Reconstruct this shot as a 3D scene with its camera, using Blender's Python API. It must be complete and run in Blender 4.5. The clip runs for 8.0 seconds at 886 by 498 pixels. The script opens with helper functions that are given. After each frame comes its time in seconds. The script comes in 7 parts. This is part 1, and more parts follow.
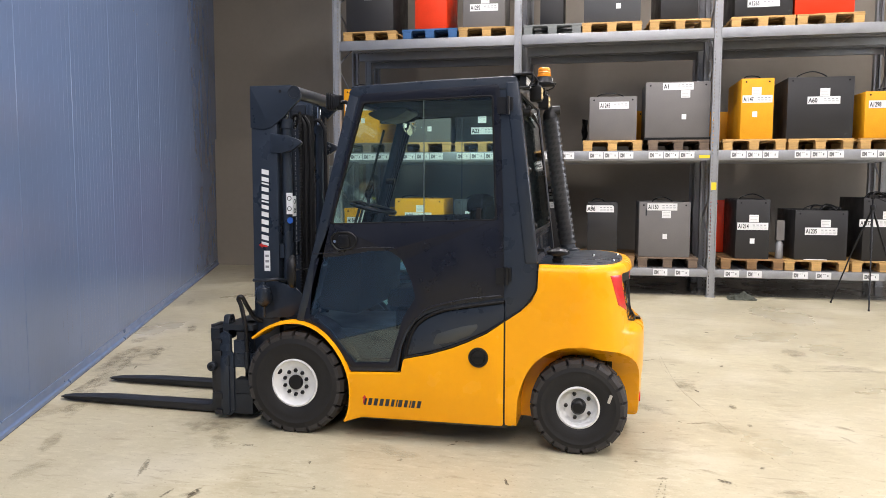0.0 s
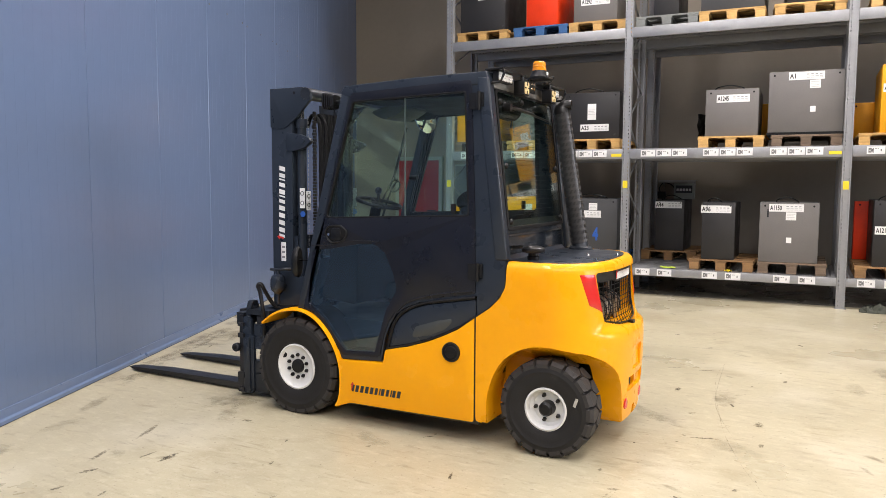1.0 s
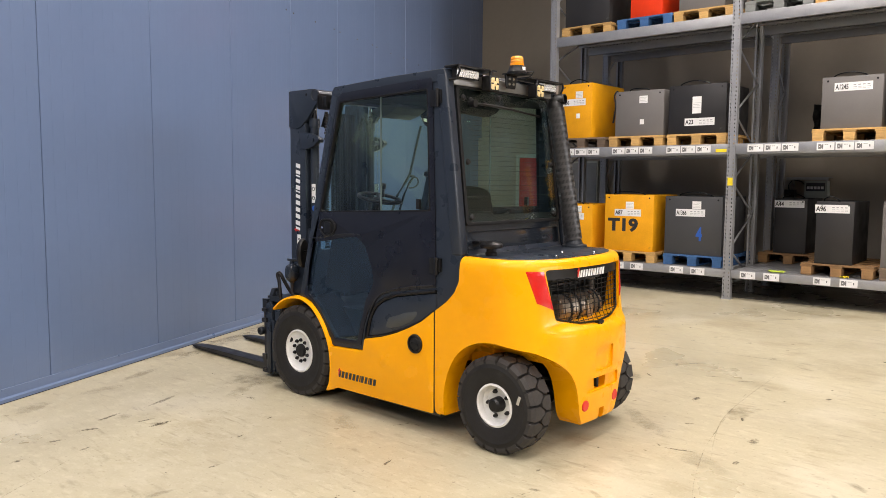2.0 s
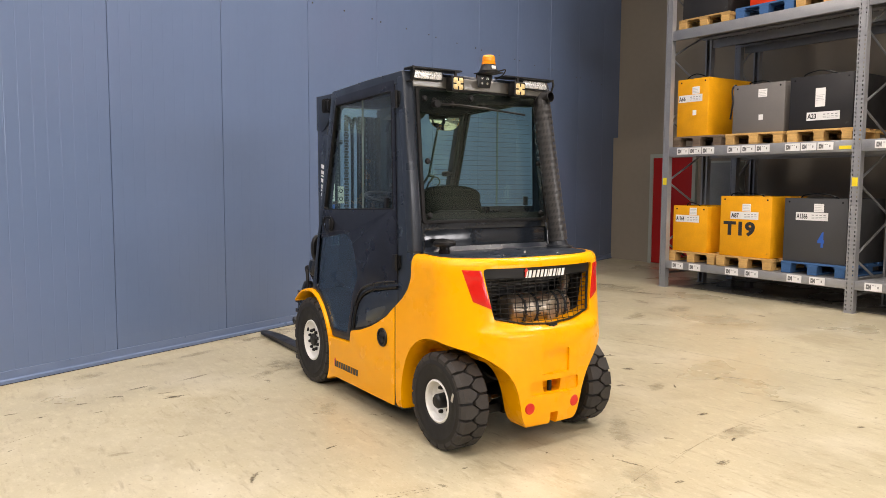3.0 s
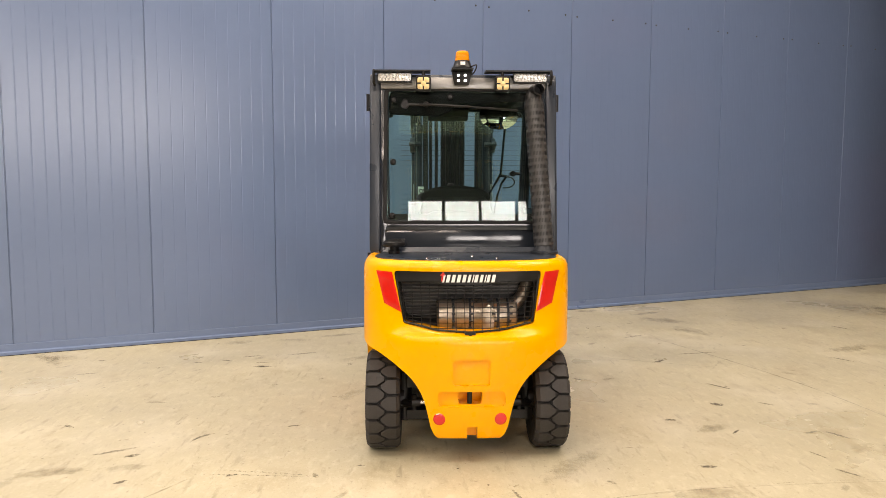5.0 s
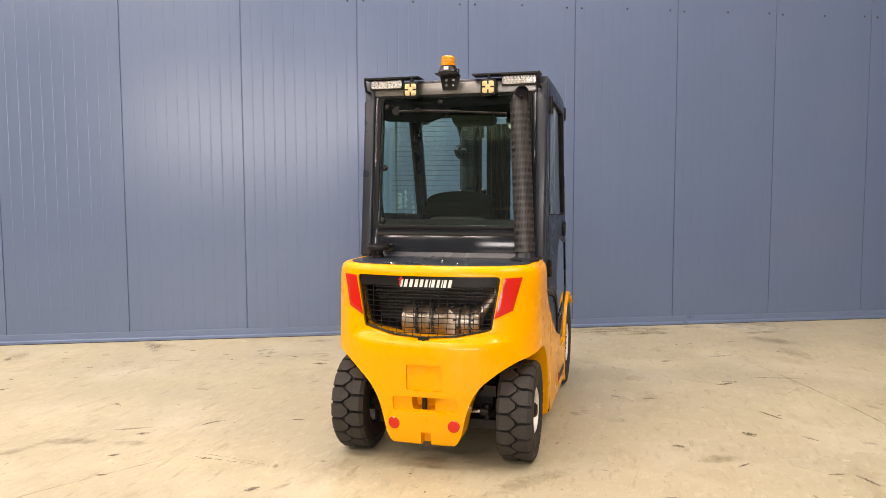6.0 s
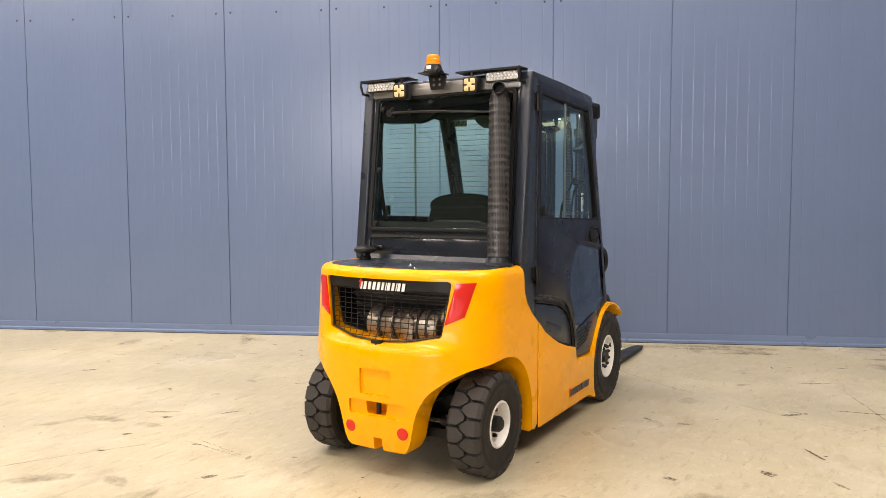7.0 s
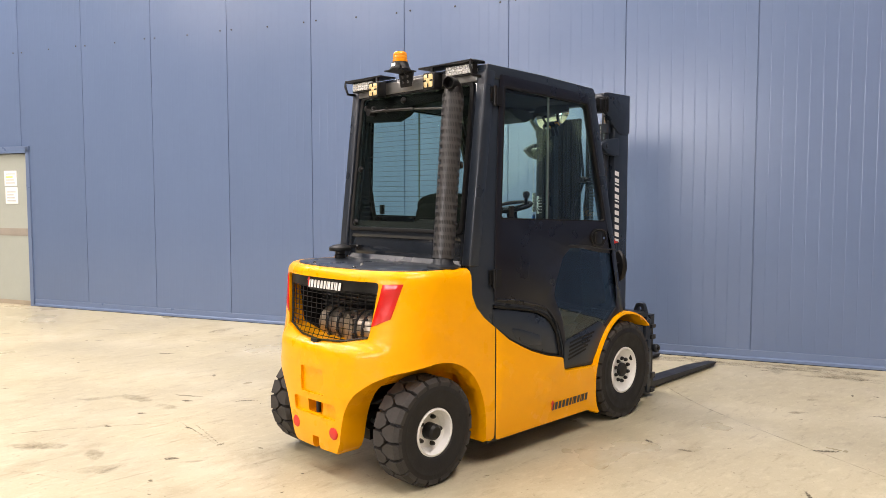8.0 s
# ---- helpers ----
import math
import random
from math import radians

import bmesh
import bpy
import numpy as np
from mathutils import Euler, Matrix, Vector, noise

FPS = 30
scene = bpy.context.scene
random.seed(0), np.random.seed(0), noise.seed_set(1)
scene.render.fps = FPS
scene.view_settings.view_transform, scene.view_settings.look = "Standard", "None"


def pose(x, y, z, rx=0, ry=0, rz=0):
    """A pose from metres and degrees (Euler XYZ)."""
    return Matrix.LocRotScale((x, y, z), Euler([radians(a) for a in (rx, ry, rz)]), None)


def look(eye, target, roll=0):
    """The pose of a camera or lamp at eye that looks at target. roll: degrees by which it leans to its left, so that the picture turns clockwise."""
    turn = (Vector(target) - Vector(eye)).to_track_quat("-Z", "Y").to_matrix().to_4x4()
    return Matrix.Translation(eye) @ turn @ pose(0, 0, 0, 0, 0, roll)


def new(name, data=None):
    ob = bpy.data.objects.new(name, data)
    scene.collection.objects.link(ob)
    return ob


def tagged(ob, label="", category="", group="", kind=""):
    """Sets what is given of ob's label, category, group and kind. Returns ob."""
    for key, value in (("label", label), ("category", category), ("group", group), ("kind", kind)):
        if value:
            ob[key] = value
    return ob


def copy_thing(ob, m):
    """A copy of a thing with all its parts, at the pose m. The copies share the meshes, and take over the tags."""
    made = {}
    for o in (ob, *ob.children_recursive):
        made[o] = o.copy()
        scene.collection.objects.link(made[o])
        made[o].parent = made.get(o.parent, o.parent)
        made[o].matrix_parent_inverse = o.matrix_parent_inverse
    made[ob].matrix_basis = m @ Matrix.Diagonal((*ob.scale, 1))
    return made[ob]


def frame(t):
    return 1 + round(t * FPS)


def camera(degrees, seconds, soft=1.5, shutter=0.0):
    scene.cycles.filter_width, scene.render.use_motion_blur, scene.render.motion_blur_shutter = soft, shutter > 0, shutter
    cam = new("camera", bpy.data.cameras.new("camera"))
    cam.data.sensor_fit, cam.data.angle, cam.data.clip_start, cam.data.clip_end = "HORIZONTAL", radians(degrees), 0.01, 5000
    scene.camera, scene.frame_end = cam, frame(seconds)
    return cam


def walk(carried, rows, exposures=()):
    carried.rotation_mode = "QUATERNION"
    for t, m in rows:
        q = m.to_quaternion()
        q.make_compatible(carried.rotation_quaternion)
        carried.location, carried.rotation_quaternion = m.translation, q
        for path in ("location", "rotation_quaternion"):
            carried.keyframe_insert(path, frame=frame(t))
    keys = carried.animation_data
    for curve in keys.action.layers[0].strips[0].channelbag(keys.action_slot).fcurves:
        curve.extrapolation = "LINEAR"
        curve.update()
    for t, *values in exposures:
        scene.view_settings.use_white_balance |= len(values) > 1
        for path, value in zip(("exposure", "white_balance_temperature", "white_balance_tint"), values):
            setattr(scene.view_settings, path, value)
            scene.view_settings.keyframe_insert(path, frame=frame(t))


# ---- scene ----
cam = camera(61.1, 8.0, soft=0.5)
# seconds, eye, target, roll
PATH = [
    (0, (0.12, 0.092, 1.514), (-0.334, 2.032, 1.345), 0.1),
    (0.5, (0.649, 0.231, 1.505), (-0.025, 2.107, 1.336), 0.3),
    (1, (1.292, 0.462, 1.494), (0.364, 2.225, 1.323), 0.3),
    (1.5, (1.832, 0.739, 1.505), (0.698, 2.378, 1.334), 0.2),
    (1.7, (2.05, 0.868, 1.499), (0.84, 2.451, 1.323), 0.3),
    (2.8, (3.181, 1.888, 1.470), (1.567, 3.056, 1.297), 0.25),
    (3, (3.345, 2.091, 1.476), (1.674, 3.177, 1.3), 0.3),
    (3.5, (3.676, 2.67, 1.483), (1.875, 3.522, 1.31), 0.1),
    (4, (3.923, 3.285, 1.481), (2.022, 3.884, 1.313), -0.2),
    (4.5, (4.055, 3.94, 1.486), (2.09, 4.271, 1.314), -0.0),
    (4.7, (4.076, 4.185, 1.492), (2.097, 4.408, 1.314), 0.1),
    (6, (3.926, 5.873, 1.465), (1.995, 5.376, 1.309), -0.2),
    (6.5, (3.658, 6.459, 1.451), (1.819, 5.689, 1.301), -0.2),
    (7, (3.337, 7.019, 1.435), (1.614, 6.012, 1.298), -0.2),
    (7.5, (2.923, 7.529, 1.42), (1.347, 6.304, 1.29), -0.1),
    (8, (2.459, 7.978, 1.423), (1.055, 6.56, 1.29), 0.0),
]
walk(cam, [(t, look(eye, target, roll)) for t, eye, target, roll in PATH],
     [(0, 0.05, 6200, 17), (1.5, 0.0, 6600, 17), (3, -0.05, 7000, 18), (4.5, -0.05, 7600, 18), (6, -0.03, 7500, 20), (7, 0.05, 7250, 19), (8, 0.13, 6900, 19)])

# ---- world and lamps ----
world = bpy.data.worlds.new("hall_world")
scene.world = world
world.use_nodes = True
sky = world.node_tree.nodes.new("ShaderNodeTexSky")
sky.sky_type, sky.sun_disc = "NISHITA", False
sky.sun_elevation, sky.sun_rotation = radians(35), radians(80)
world.node_tree.links.new(sky.outputs[0], world.node_tree.nodes["Background"].inputs[0])
world.node_tree.nodes["Background"].inputs[1].default_value = 0.1
scene.view_settings.exposure = 0.0

CEIL = 7.2
LAMP_POWER = 199.0
LAMP_SPOTS = [(x, y) for x in (2.6, 7.0, 11.4) for y in (-3.6, 0.2, 3.9)] + [(0.9, -4.0), (-1.3, 0.2), (-1.8, 3.9), (-1.2, 8.1), (0.5, 9.4), (3.0, 9.3)]


def ceiling_lamp(x, y):
    data = bpy.data.lights.new("luminaire_light", "AREA")
    data.shape, data.size, data.size_y = "RECTANGLE", 0.5, 2.4
    data.energy, data.color = LAMP_POWER, (1.0, 0.96, 0.9)
    ob = new("luminaire_light", data)
    ob.matrix_basis = pose(x, y, CEIL - 0.16)
    return ob


for lx, ly in LAMP_SPOTS:
    ceiling_lamp(lx, ly)


# ---- materials ----
def surface(name, col, rough=0.5, metal=0.0, vary=0.12, scale=6.0, bump=0.0, bump_scale=80.0, spot=None, spot_at=0.62, spot_scale=3.0,
            coat=0.0, rough_vary=0.1, random_tint=0.0, stretch=(1, 1, 1), spec=0.5):
    m = bpy.data.materials.new(name)
    m.use_nodes = True
    nt = m.node_tree
    b = nt.nodes["Principled BSDF"]
    b.inputs["Metallic"].default_value = metal
    b.inputs["Specular IOR Level"].default_value = spec
    b.inputs["Coat Weight"].default_value = coat
    b.inputs["Coat Roughness"].default_value = 0.08
    tc = nt.nodes.new("ShaderNodeTexCoord")
    mp = nt.nodes.new("ShaderNodeMapping")
    mp.inputs["Scale"].default_value = stretch
    nt.links.new(tc.outputs["Object"], mp.inputs[0])
    n1 = nt.nodes.new("ShaderNodeTexNoise")
    n1.inputs["Scale"].default_value, n1.inputs["Detail"].default_value = scale, 6
    n2 = nt.nodes.new("ShaderNodeTexNoise")
    n2.inputs["Scale"].default_value, n2.inputs["Detail"].default_value = scale * 9, 4
    add = nt.nodes.new("ShaderNodeMath")
    add.operation = "MULTIPLY_ADD"
    add.inputs[1].default_value = 0.65
    half = nt.nodes.new("ShaderNodeMath")
    half.operation = "MULTIPLY"
    half.inputs[1].default_value = 0.35
    for n in (n1, n2):
        nt.links.new(mp.outputs[0], n.inputs["Vector"])
    nt.links.new(n2.outputs[0], half.inputs[0])
    nt.links.new(n1.outputs[0], add.inputs[0])
    nt.links.new(half.outputs[0], add.inputs[2])
    ramp = nt.nodes.new("ShaderNodeMapRange")
    ramp.inputs[1].default_value, ramp.inputs[2].default_value = 0.3, 0.7
    ramp.inputs[3].default_value, ramp.inputs[4].default_value = 1 - vary, 1 + vary
    nt.links.new(add.outputs[0], ramp.inputs[0])
    last = ramp.outputs[0]
    if random_tint:
        oi = nt.nodes.new("ShaderNodeObjectInfo")
        mr = nt.nodes.new("ShaderNodeMapRange")
        mr.inputs[3].default_value, mr.inputs[4].default_value = 1 - random_tint, 1 + random_tint
        nt.links.new(oi.outputs["Random"], mr.inputs[0])
        mm = nt.nodes.new("ShaderNodeMath")
        mm.operation = "MULTIPLY"
        nt.links.new(last, mm.inputs[0])
        nt.links.new(mr.outputs[0], mm.inputs[1])
        last = mm.outputs[0]
    mul = nt.nodes.new("ShaderNodeVectorMath")
    mul.operation = "SCALE"
    mul.inputs[0].default_value = col
    nt.links.new(last, mul.inputs["Scale"])
    colour = mul.outputs[0]
    if spot:
        n3 = nt.nodes.new("ShaderNodeTexNoise")
        n3.inputs["Scale"].default_value, n3.inputs["Detail"].default_value = spot_scale, 9
        n3.inputs["Roughness"].default_value = 0.65
        nt.links.new(mp.outputs[0], n3.inputs["Vector"])
        st = nt.nodes.new("ShaderNodeMapRange")
        st.inputs[1].default_value, st.inputs[2].default_value = spot_at, spot_at + 0.12
        nt.links.new(n3.outputs[0], st.inputs[0])
        mix = nt.nodes.new("ShaderNodeMix")
        mix.data_type = "RGBA"
        mix.inputs["B"].default_value = (*spot, 1)
        nt.links.new(st.outputs[0], mix.inputs["Factor"])
        nt.links.new(colour, mix.inputs["A"])
        colour = mix.outputs["Result"]
    nt.links.new(colour, b.inputs["Base Color"])
    rr = nt.nodes.new("ShaderNodeMapRange")
    rr.inputs[1].default_value, rr.inputs[2].default_value = 0.3, 0.7
    rr.inputs[3].default_value, rr.inputs[4].default_value = max(0.02, rough - rough_vary), min(1, rough + rough_vary)
    nt.links.new(n1.outputs[0], rr.inputs[0])
    nt.links.new(rr.outputs[0], b.inputs["Roughness"])
    if bump:
        nb = nt.nodes.new("ShaderNodeTexNoise")
        nb.inputs["Scale"].default_value, nb.inputs["Detail"].default_value = bump_scale, 5
        nt.links.new(mp.outputs[0], nb.inputs["Vector"])
        bp = nt.nodes.new("ShaderNodeBump")
        bp.inputs["Strength"].default_value, bp.inputs["Distance"].default_value = bump, 0.004
        nt.links.new(nb.outputs[0], bp.inputs["Height"])
        nt.links.new(bp.outputs[0], b.inputs["Normal"])
    return m


def glass(name, tint, gloss=1.0, ior=1.5, rough=0.01):
    m = bpy.data.materials.new(name)
    m.use_nodes = True
    nt = m.node_tree
    nt.nodes.remove(nt.nodes["Principled BSDF"])
    tr = nt.nodes.new("ShaderNodeBsdfTransparent")
    tr.inputs[0].default_value = (*tint, 1)
    gl = nt.nodes.new("ShaderNodeBsdfGlossy")
    gl.inputs["Roughness"].default_value = rough
    lw = nt.nodes.new("ShaderNodeLayerWeight")
    lw.inputs["Blend"].default_value = 0.5
    fr = nt.nodes.new("ShaderNodeMath")
    fr.operation = "POWER"
    fr.inputs[1].default_value = 5.0
    nt.links.new(lw.outputs["Facing"], fr.inputs[0])
    ml = nt.nodes.new("ShaderNodeMath")
    ml.operation, ml.use_clamp = "MULTIPLY_ADD", True
    ml.inputs[1].default_value, ml.inputs[2].default_value = 0.9 * gloss, 0.042 * gloss
    mx = nt.nodes.new("ShaderNodeMixShader")
    nt.links.new(fr.outputs[0], ml.inputs[0])
    nt.links.new(ml.outputs[0], mx.inputs[0])
    nt.links.new(tr.outputs[0], mx.inputs[1])
    nt.links.new(gl.outputs[0], mx.inputs[2])
    nt.links.new(mx.outputs[0], nt.nodes["Material Output"].inputs[0])
    return m


def glow(name, col, strength):
    m = bpy.data.materials.new(name)
    m.use_nodes = True
    b = m.node_tree.nodes["Principled BSDF"]
    b.inputs["Base Color"].default_value = (*col, 1)
    b.inputs["Emission Color"].default_value = (*col, 1)
    b.inputs["Emission Strength"].default_value = strength
    return m


YELLOW = surface("yellow_paint", (0.88, 0.374, 0.0005), 0.25, vary=0.02, coat=0.0, spec=0.26, bump=0.02, bump_scale=120, rough_vary=0.04)
CAST_YELLOW = surface("cast_yellow_paint", (0.88, 0.374, 0.0005), 0.29, vary=0.02, coat=0.15, spec=0.22, bump=0.025, bump_scale=45, rough_vary=0.05)
SLATE = surface("slate_paint", (0.0165, 0.0228, 0.0335), 0.33, vary=0.08, bump=0.04, spec=0.45)
DOOR_BLACK = surface("door_plastic", (0.0075, 0.0083, 0.0135), 0.32, vary=0.1, bump=0.05, spec=0.35)
BLACK = surface("black_plastic", (0.0065, 0.0065, 0.007), 0.42, vary=0.2, bump=0.1, spec=0.32)
RUBBER = surface("tyre_rubber", (0.0125, 0.0118, 0.0115), 0.66, vary=0.25, scale=14, bump=0.25, bump_scale=90, spot=(0.03, 0.028, 0.026), spot_at=0.62, spot_scale=6, spec=0.35)
TREAD = surface("dusty_tread", (0.033, 0.030, 0.028), 0.7, vary=0.3, scale=10, bump=0.2, bump_scale=90, spot=(0.052, 0.047, 0.041), spot_at=0.6, spot_scale=7, spec=0.35)
SEAL = surface("seal_rubber", (0.006, 0.006, 0.0065), 0.6, vary=0.1, spec=0.25)
RIM_WHITE = surface("rim_white", (0.72, 0.72, 0.70), 0.42, vary=0.05, bump=0.1, spot=(0.4, 0.38, 0.34), spot_at=0.68, spot_scale=12)
DARK_STEEL = surface("dark_steel", (0.018, 0.022, 0.028), 0.38, metal=0.2, vary=0.2, bump=0.15)
FORK_STEEL = surface("fork_black", (0.014, 0.014, 0.016), 0.42, vary=0.25, bump=0.12, spot=(0.05, 0.045, 0.04), spot_at=0.66)
CHAIN = surface("chain_steel", (0.05, 0.048, 0.045), 0.4, metal=0.8, vary=0.3)
CHROME = surface("bright_metal", (0.62, 0.62, 0.60), 0.22, metal=1.0, vary=0.08)
GALV = surface("galvanised_steel", (0.325, 0.33, 0.338), 0.48, metal=0.5, vary=0.12, scale=9, bump=0.06, spot=(0.3, 0.31, 0.33), spot_at=0.62, spot_scale=14)
EXHAUST = surface("exhaust_metal", (0.40, 0.345, 0.28), 0.36, metal=0.85, vary=0.25, scale=12, bump=0.2, spot=(0.1, 0.07, 0.05), spot_at=0.6, spot_scale=9)
RED_LENS = surface("red_lens", (0.58, 0.011, 0.006), 0.2, vary=0.1, coat=0.25, bump=0.05, bump_scale=30)
AMBER = surface("amber_lens", (0.75, 0.26, 0.005), 0.15, vary=0.1, coat=0.5)
LED = surface("led_reflector", (0.97, 0.97, 0.97), 0.18, metal=0.0, vary=0.06)
LED_PLATE = surface("led_backing", (0.72, 0.73, 0.74), 0.3, metal=0.5, vary=0.1, scale=60)
HEADER_STEEL = surface("header_steel", (0.24, 0.235, 0.225), 0.34, metal=0.5, vary=0.1)
GLOSS_SLATE = surface("gloss_slate_paint", (0.014, 0.018, 0.024), 0.15, vary=0.05, coat=0.25)
OLIVE = surface("olive_plastic", (0.03, 0.031, 0.022), 0.6, vary=0.05)
GUARD = surface("guard_metal", (0.062, 0.061, 0.061), 0.38, metal=0.35, vary=0.15)
LED_WARM = surface("led_lens", (0.72, 0.56, 0.28), 0.3, vary=0.08)
WHITE = surface("white_vinyl", (0.78, 0.78, 0.77), 0.5, vary=0.03)
INK = surface("dark_ink", (0.02, 0.02, 0.022), 0.5, vary=0.05)
RED_INK = surface("red_vinyl", (0.62, 0.03, 0.02), 0.45, vary=0.05)
BLUE_INK = surface("blue_vinyl", (0.02, 0.10, 0.42), 0.5, vary=0.05)
TAG_YELLOW = surface("yellow_vinyl", (0.80, 0.62, 0.02), 0.5, vary=0.05)
FABRIC = surface("seat_fabric", (0.007, 0.0085, 0.0075), 0.9, spec=0.08, vary=0.15, bump=0.3, bump_scale=300)
LINER = surface("cab_liner", (0.0055, 0.0055, 0.006), 0.7, spec=0.08, vary=0.1)
PALLET_WOOD = surface("pallet_wood", (0.54, 0.325, 0.11), 0.75, vary=0.25, scale=5, bump=0.25, stretch=(2, 8, 8), random_tint=0.22, spot=(0.2, 0.13, 0.07), spot_at=0.64)
BROWN_WOOD = surface("brown_wood", (0.27, 0.15, 0.06), 0.78, vary=0.28, scale=5, bump=0.3, stretch=(2, 8, 8), random_tint=0.25, spot=(0.13, 0.085, 0.05), spot_at=0.6)
OLD_WOOD = surface("weathered_wood", (0.17, 0.12, 0.08), 0.8, vary=0.3, scale=5, bump=0.3, stretch=(2, 8, 8), random_tint=0.25)
GREY_WOOD = surface("grey_painted_wood", (0.17, 0.18, 0.17), 0.8, vary=0.2, scale=5, bump=0.3, random_tint=0.15)
BLUE_WOOD = surface("blue_painted_wood", (0.035, 0.11, 0.26), 0.7, vary=0.2, scale=5, bump=0.3, random_tint=0.15, spot=(0.09, 0.1, 0.11), spot_at=0.64)
BAT_GREY = surface("battery_grey", (0.152, 0.143, 0.135), 0.55, vary=0.08, bump=0.08, spot=(0.24, 0.23, 0.22), spot_at=0.7, spot_scale=8)
BAT_BLUE_GREY = surface("battery_slate", (0.050, 0.051, 0.053), 0.55, vary=0.12, bump=0.08, spot=(0.16, 0.16, 0.16), spot_at=0.7, spot_scale=5)
BAT_DARK = surface("battery_black", (0.0175, 0.0165, 0.0165), 0.5, vary=0.22, bump=0.1, spot=(0.075, 0.075, 0.075), spot_at=0.67, spot_scale=5)
BAT_YELLOW = surface("battery_yellow", (0.80, 0.36, 0.008), 0.5, vary=0.10, bump=0.08, spot=(0.20, 0.10, 0.03), spot_at=0.68, spot_scale=5, spec=0.3)
BAT_RED = surface("battery_red", (0.74, 0.045, 0.008), 0.45, vary=0.08, bump=0.08, spec=0.25)
WALL_GREY = surface("back_wall_plaster", (0.285, 0.247, 0.198), 0.85, vary=0.06, scale=1.2, bump=0.25, bump_scale=60, spot=(0.23, 0.205, 0.17), spot_at=0.66, spot_scale=0.9)
HALL_WALL = surface("hall_wall_panel", (0.09, 0.09, 0.09), 0.6, vary=0.05, scale=1.0, bump=0.1)
CEILING_MAT = surface("ceiling_panel", (0.07, 0.07, 0.07), 0.7, vary=0.05, scale=1.0, bump=0.1)
BLUE_PANEL = surface("blue_panel_paint", (0.110, 0.158, 0.267), 0.25, vary=0.025, scale=1.6, bump=0.0, rough_vary=0.02, random_tint=0.02, spec=0.5)
BLUE_TRIM = surface("blue_trim_paint", (0.116, 0.166, 0.278), 0.36, vary=0.05, bump=0.05)
DOOR_GREY = surface("grey_door_paint", (0.37, 0.395, 0.35), 0.5, vary=0.05, bump=0.05)
RED_DOOR = surface("red_door_paint", (0.42, 0.012, 0.010), 0.45, vary=0.06, bump=0.05)
PAPER = surface("paper_sheet", (0.82, 0.82, 0.80), 0.8, vary=0.03)
RAG = surface("rag_cloth", (0.055, 0.06, 0.045), 0.95, vary=0.3, bump=0.5, bump_scale=60)
WINDOW_GLASS = glass("cab_glass", (0.88, 0.972, 0.945), 0.9)
REAR_GLASS = glass("rear_glass", (0.865, 0.97, 0.93), 0.9)
DARK_GLASS = glass("lower_door_glass", (0.68, 0.87, 0.93), 1.8)
DAYLIGHT = glow("daylight_pane", (0.92, 0.96, 1.0), 16.0)
TUBE_GLOW = glow("luminaire_diffuser", (1.0, 0.97, 0.92), 5.0)
MIRROR = surface("mirror_glass", (0.85, 0.85, 0.85), 0.03, metal=1.0, vary=0.02, rough_vary=0.01)


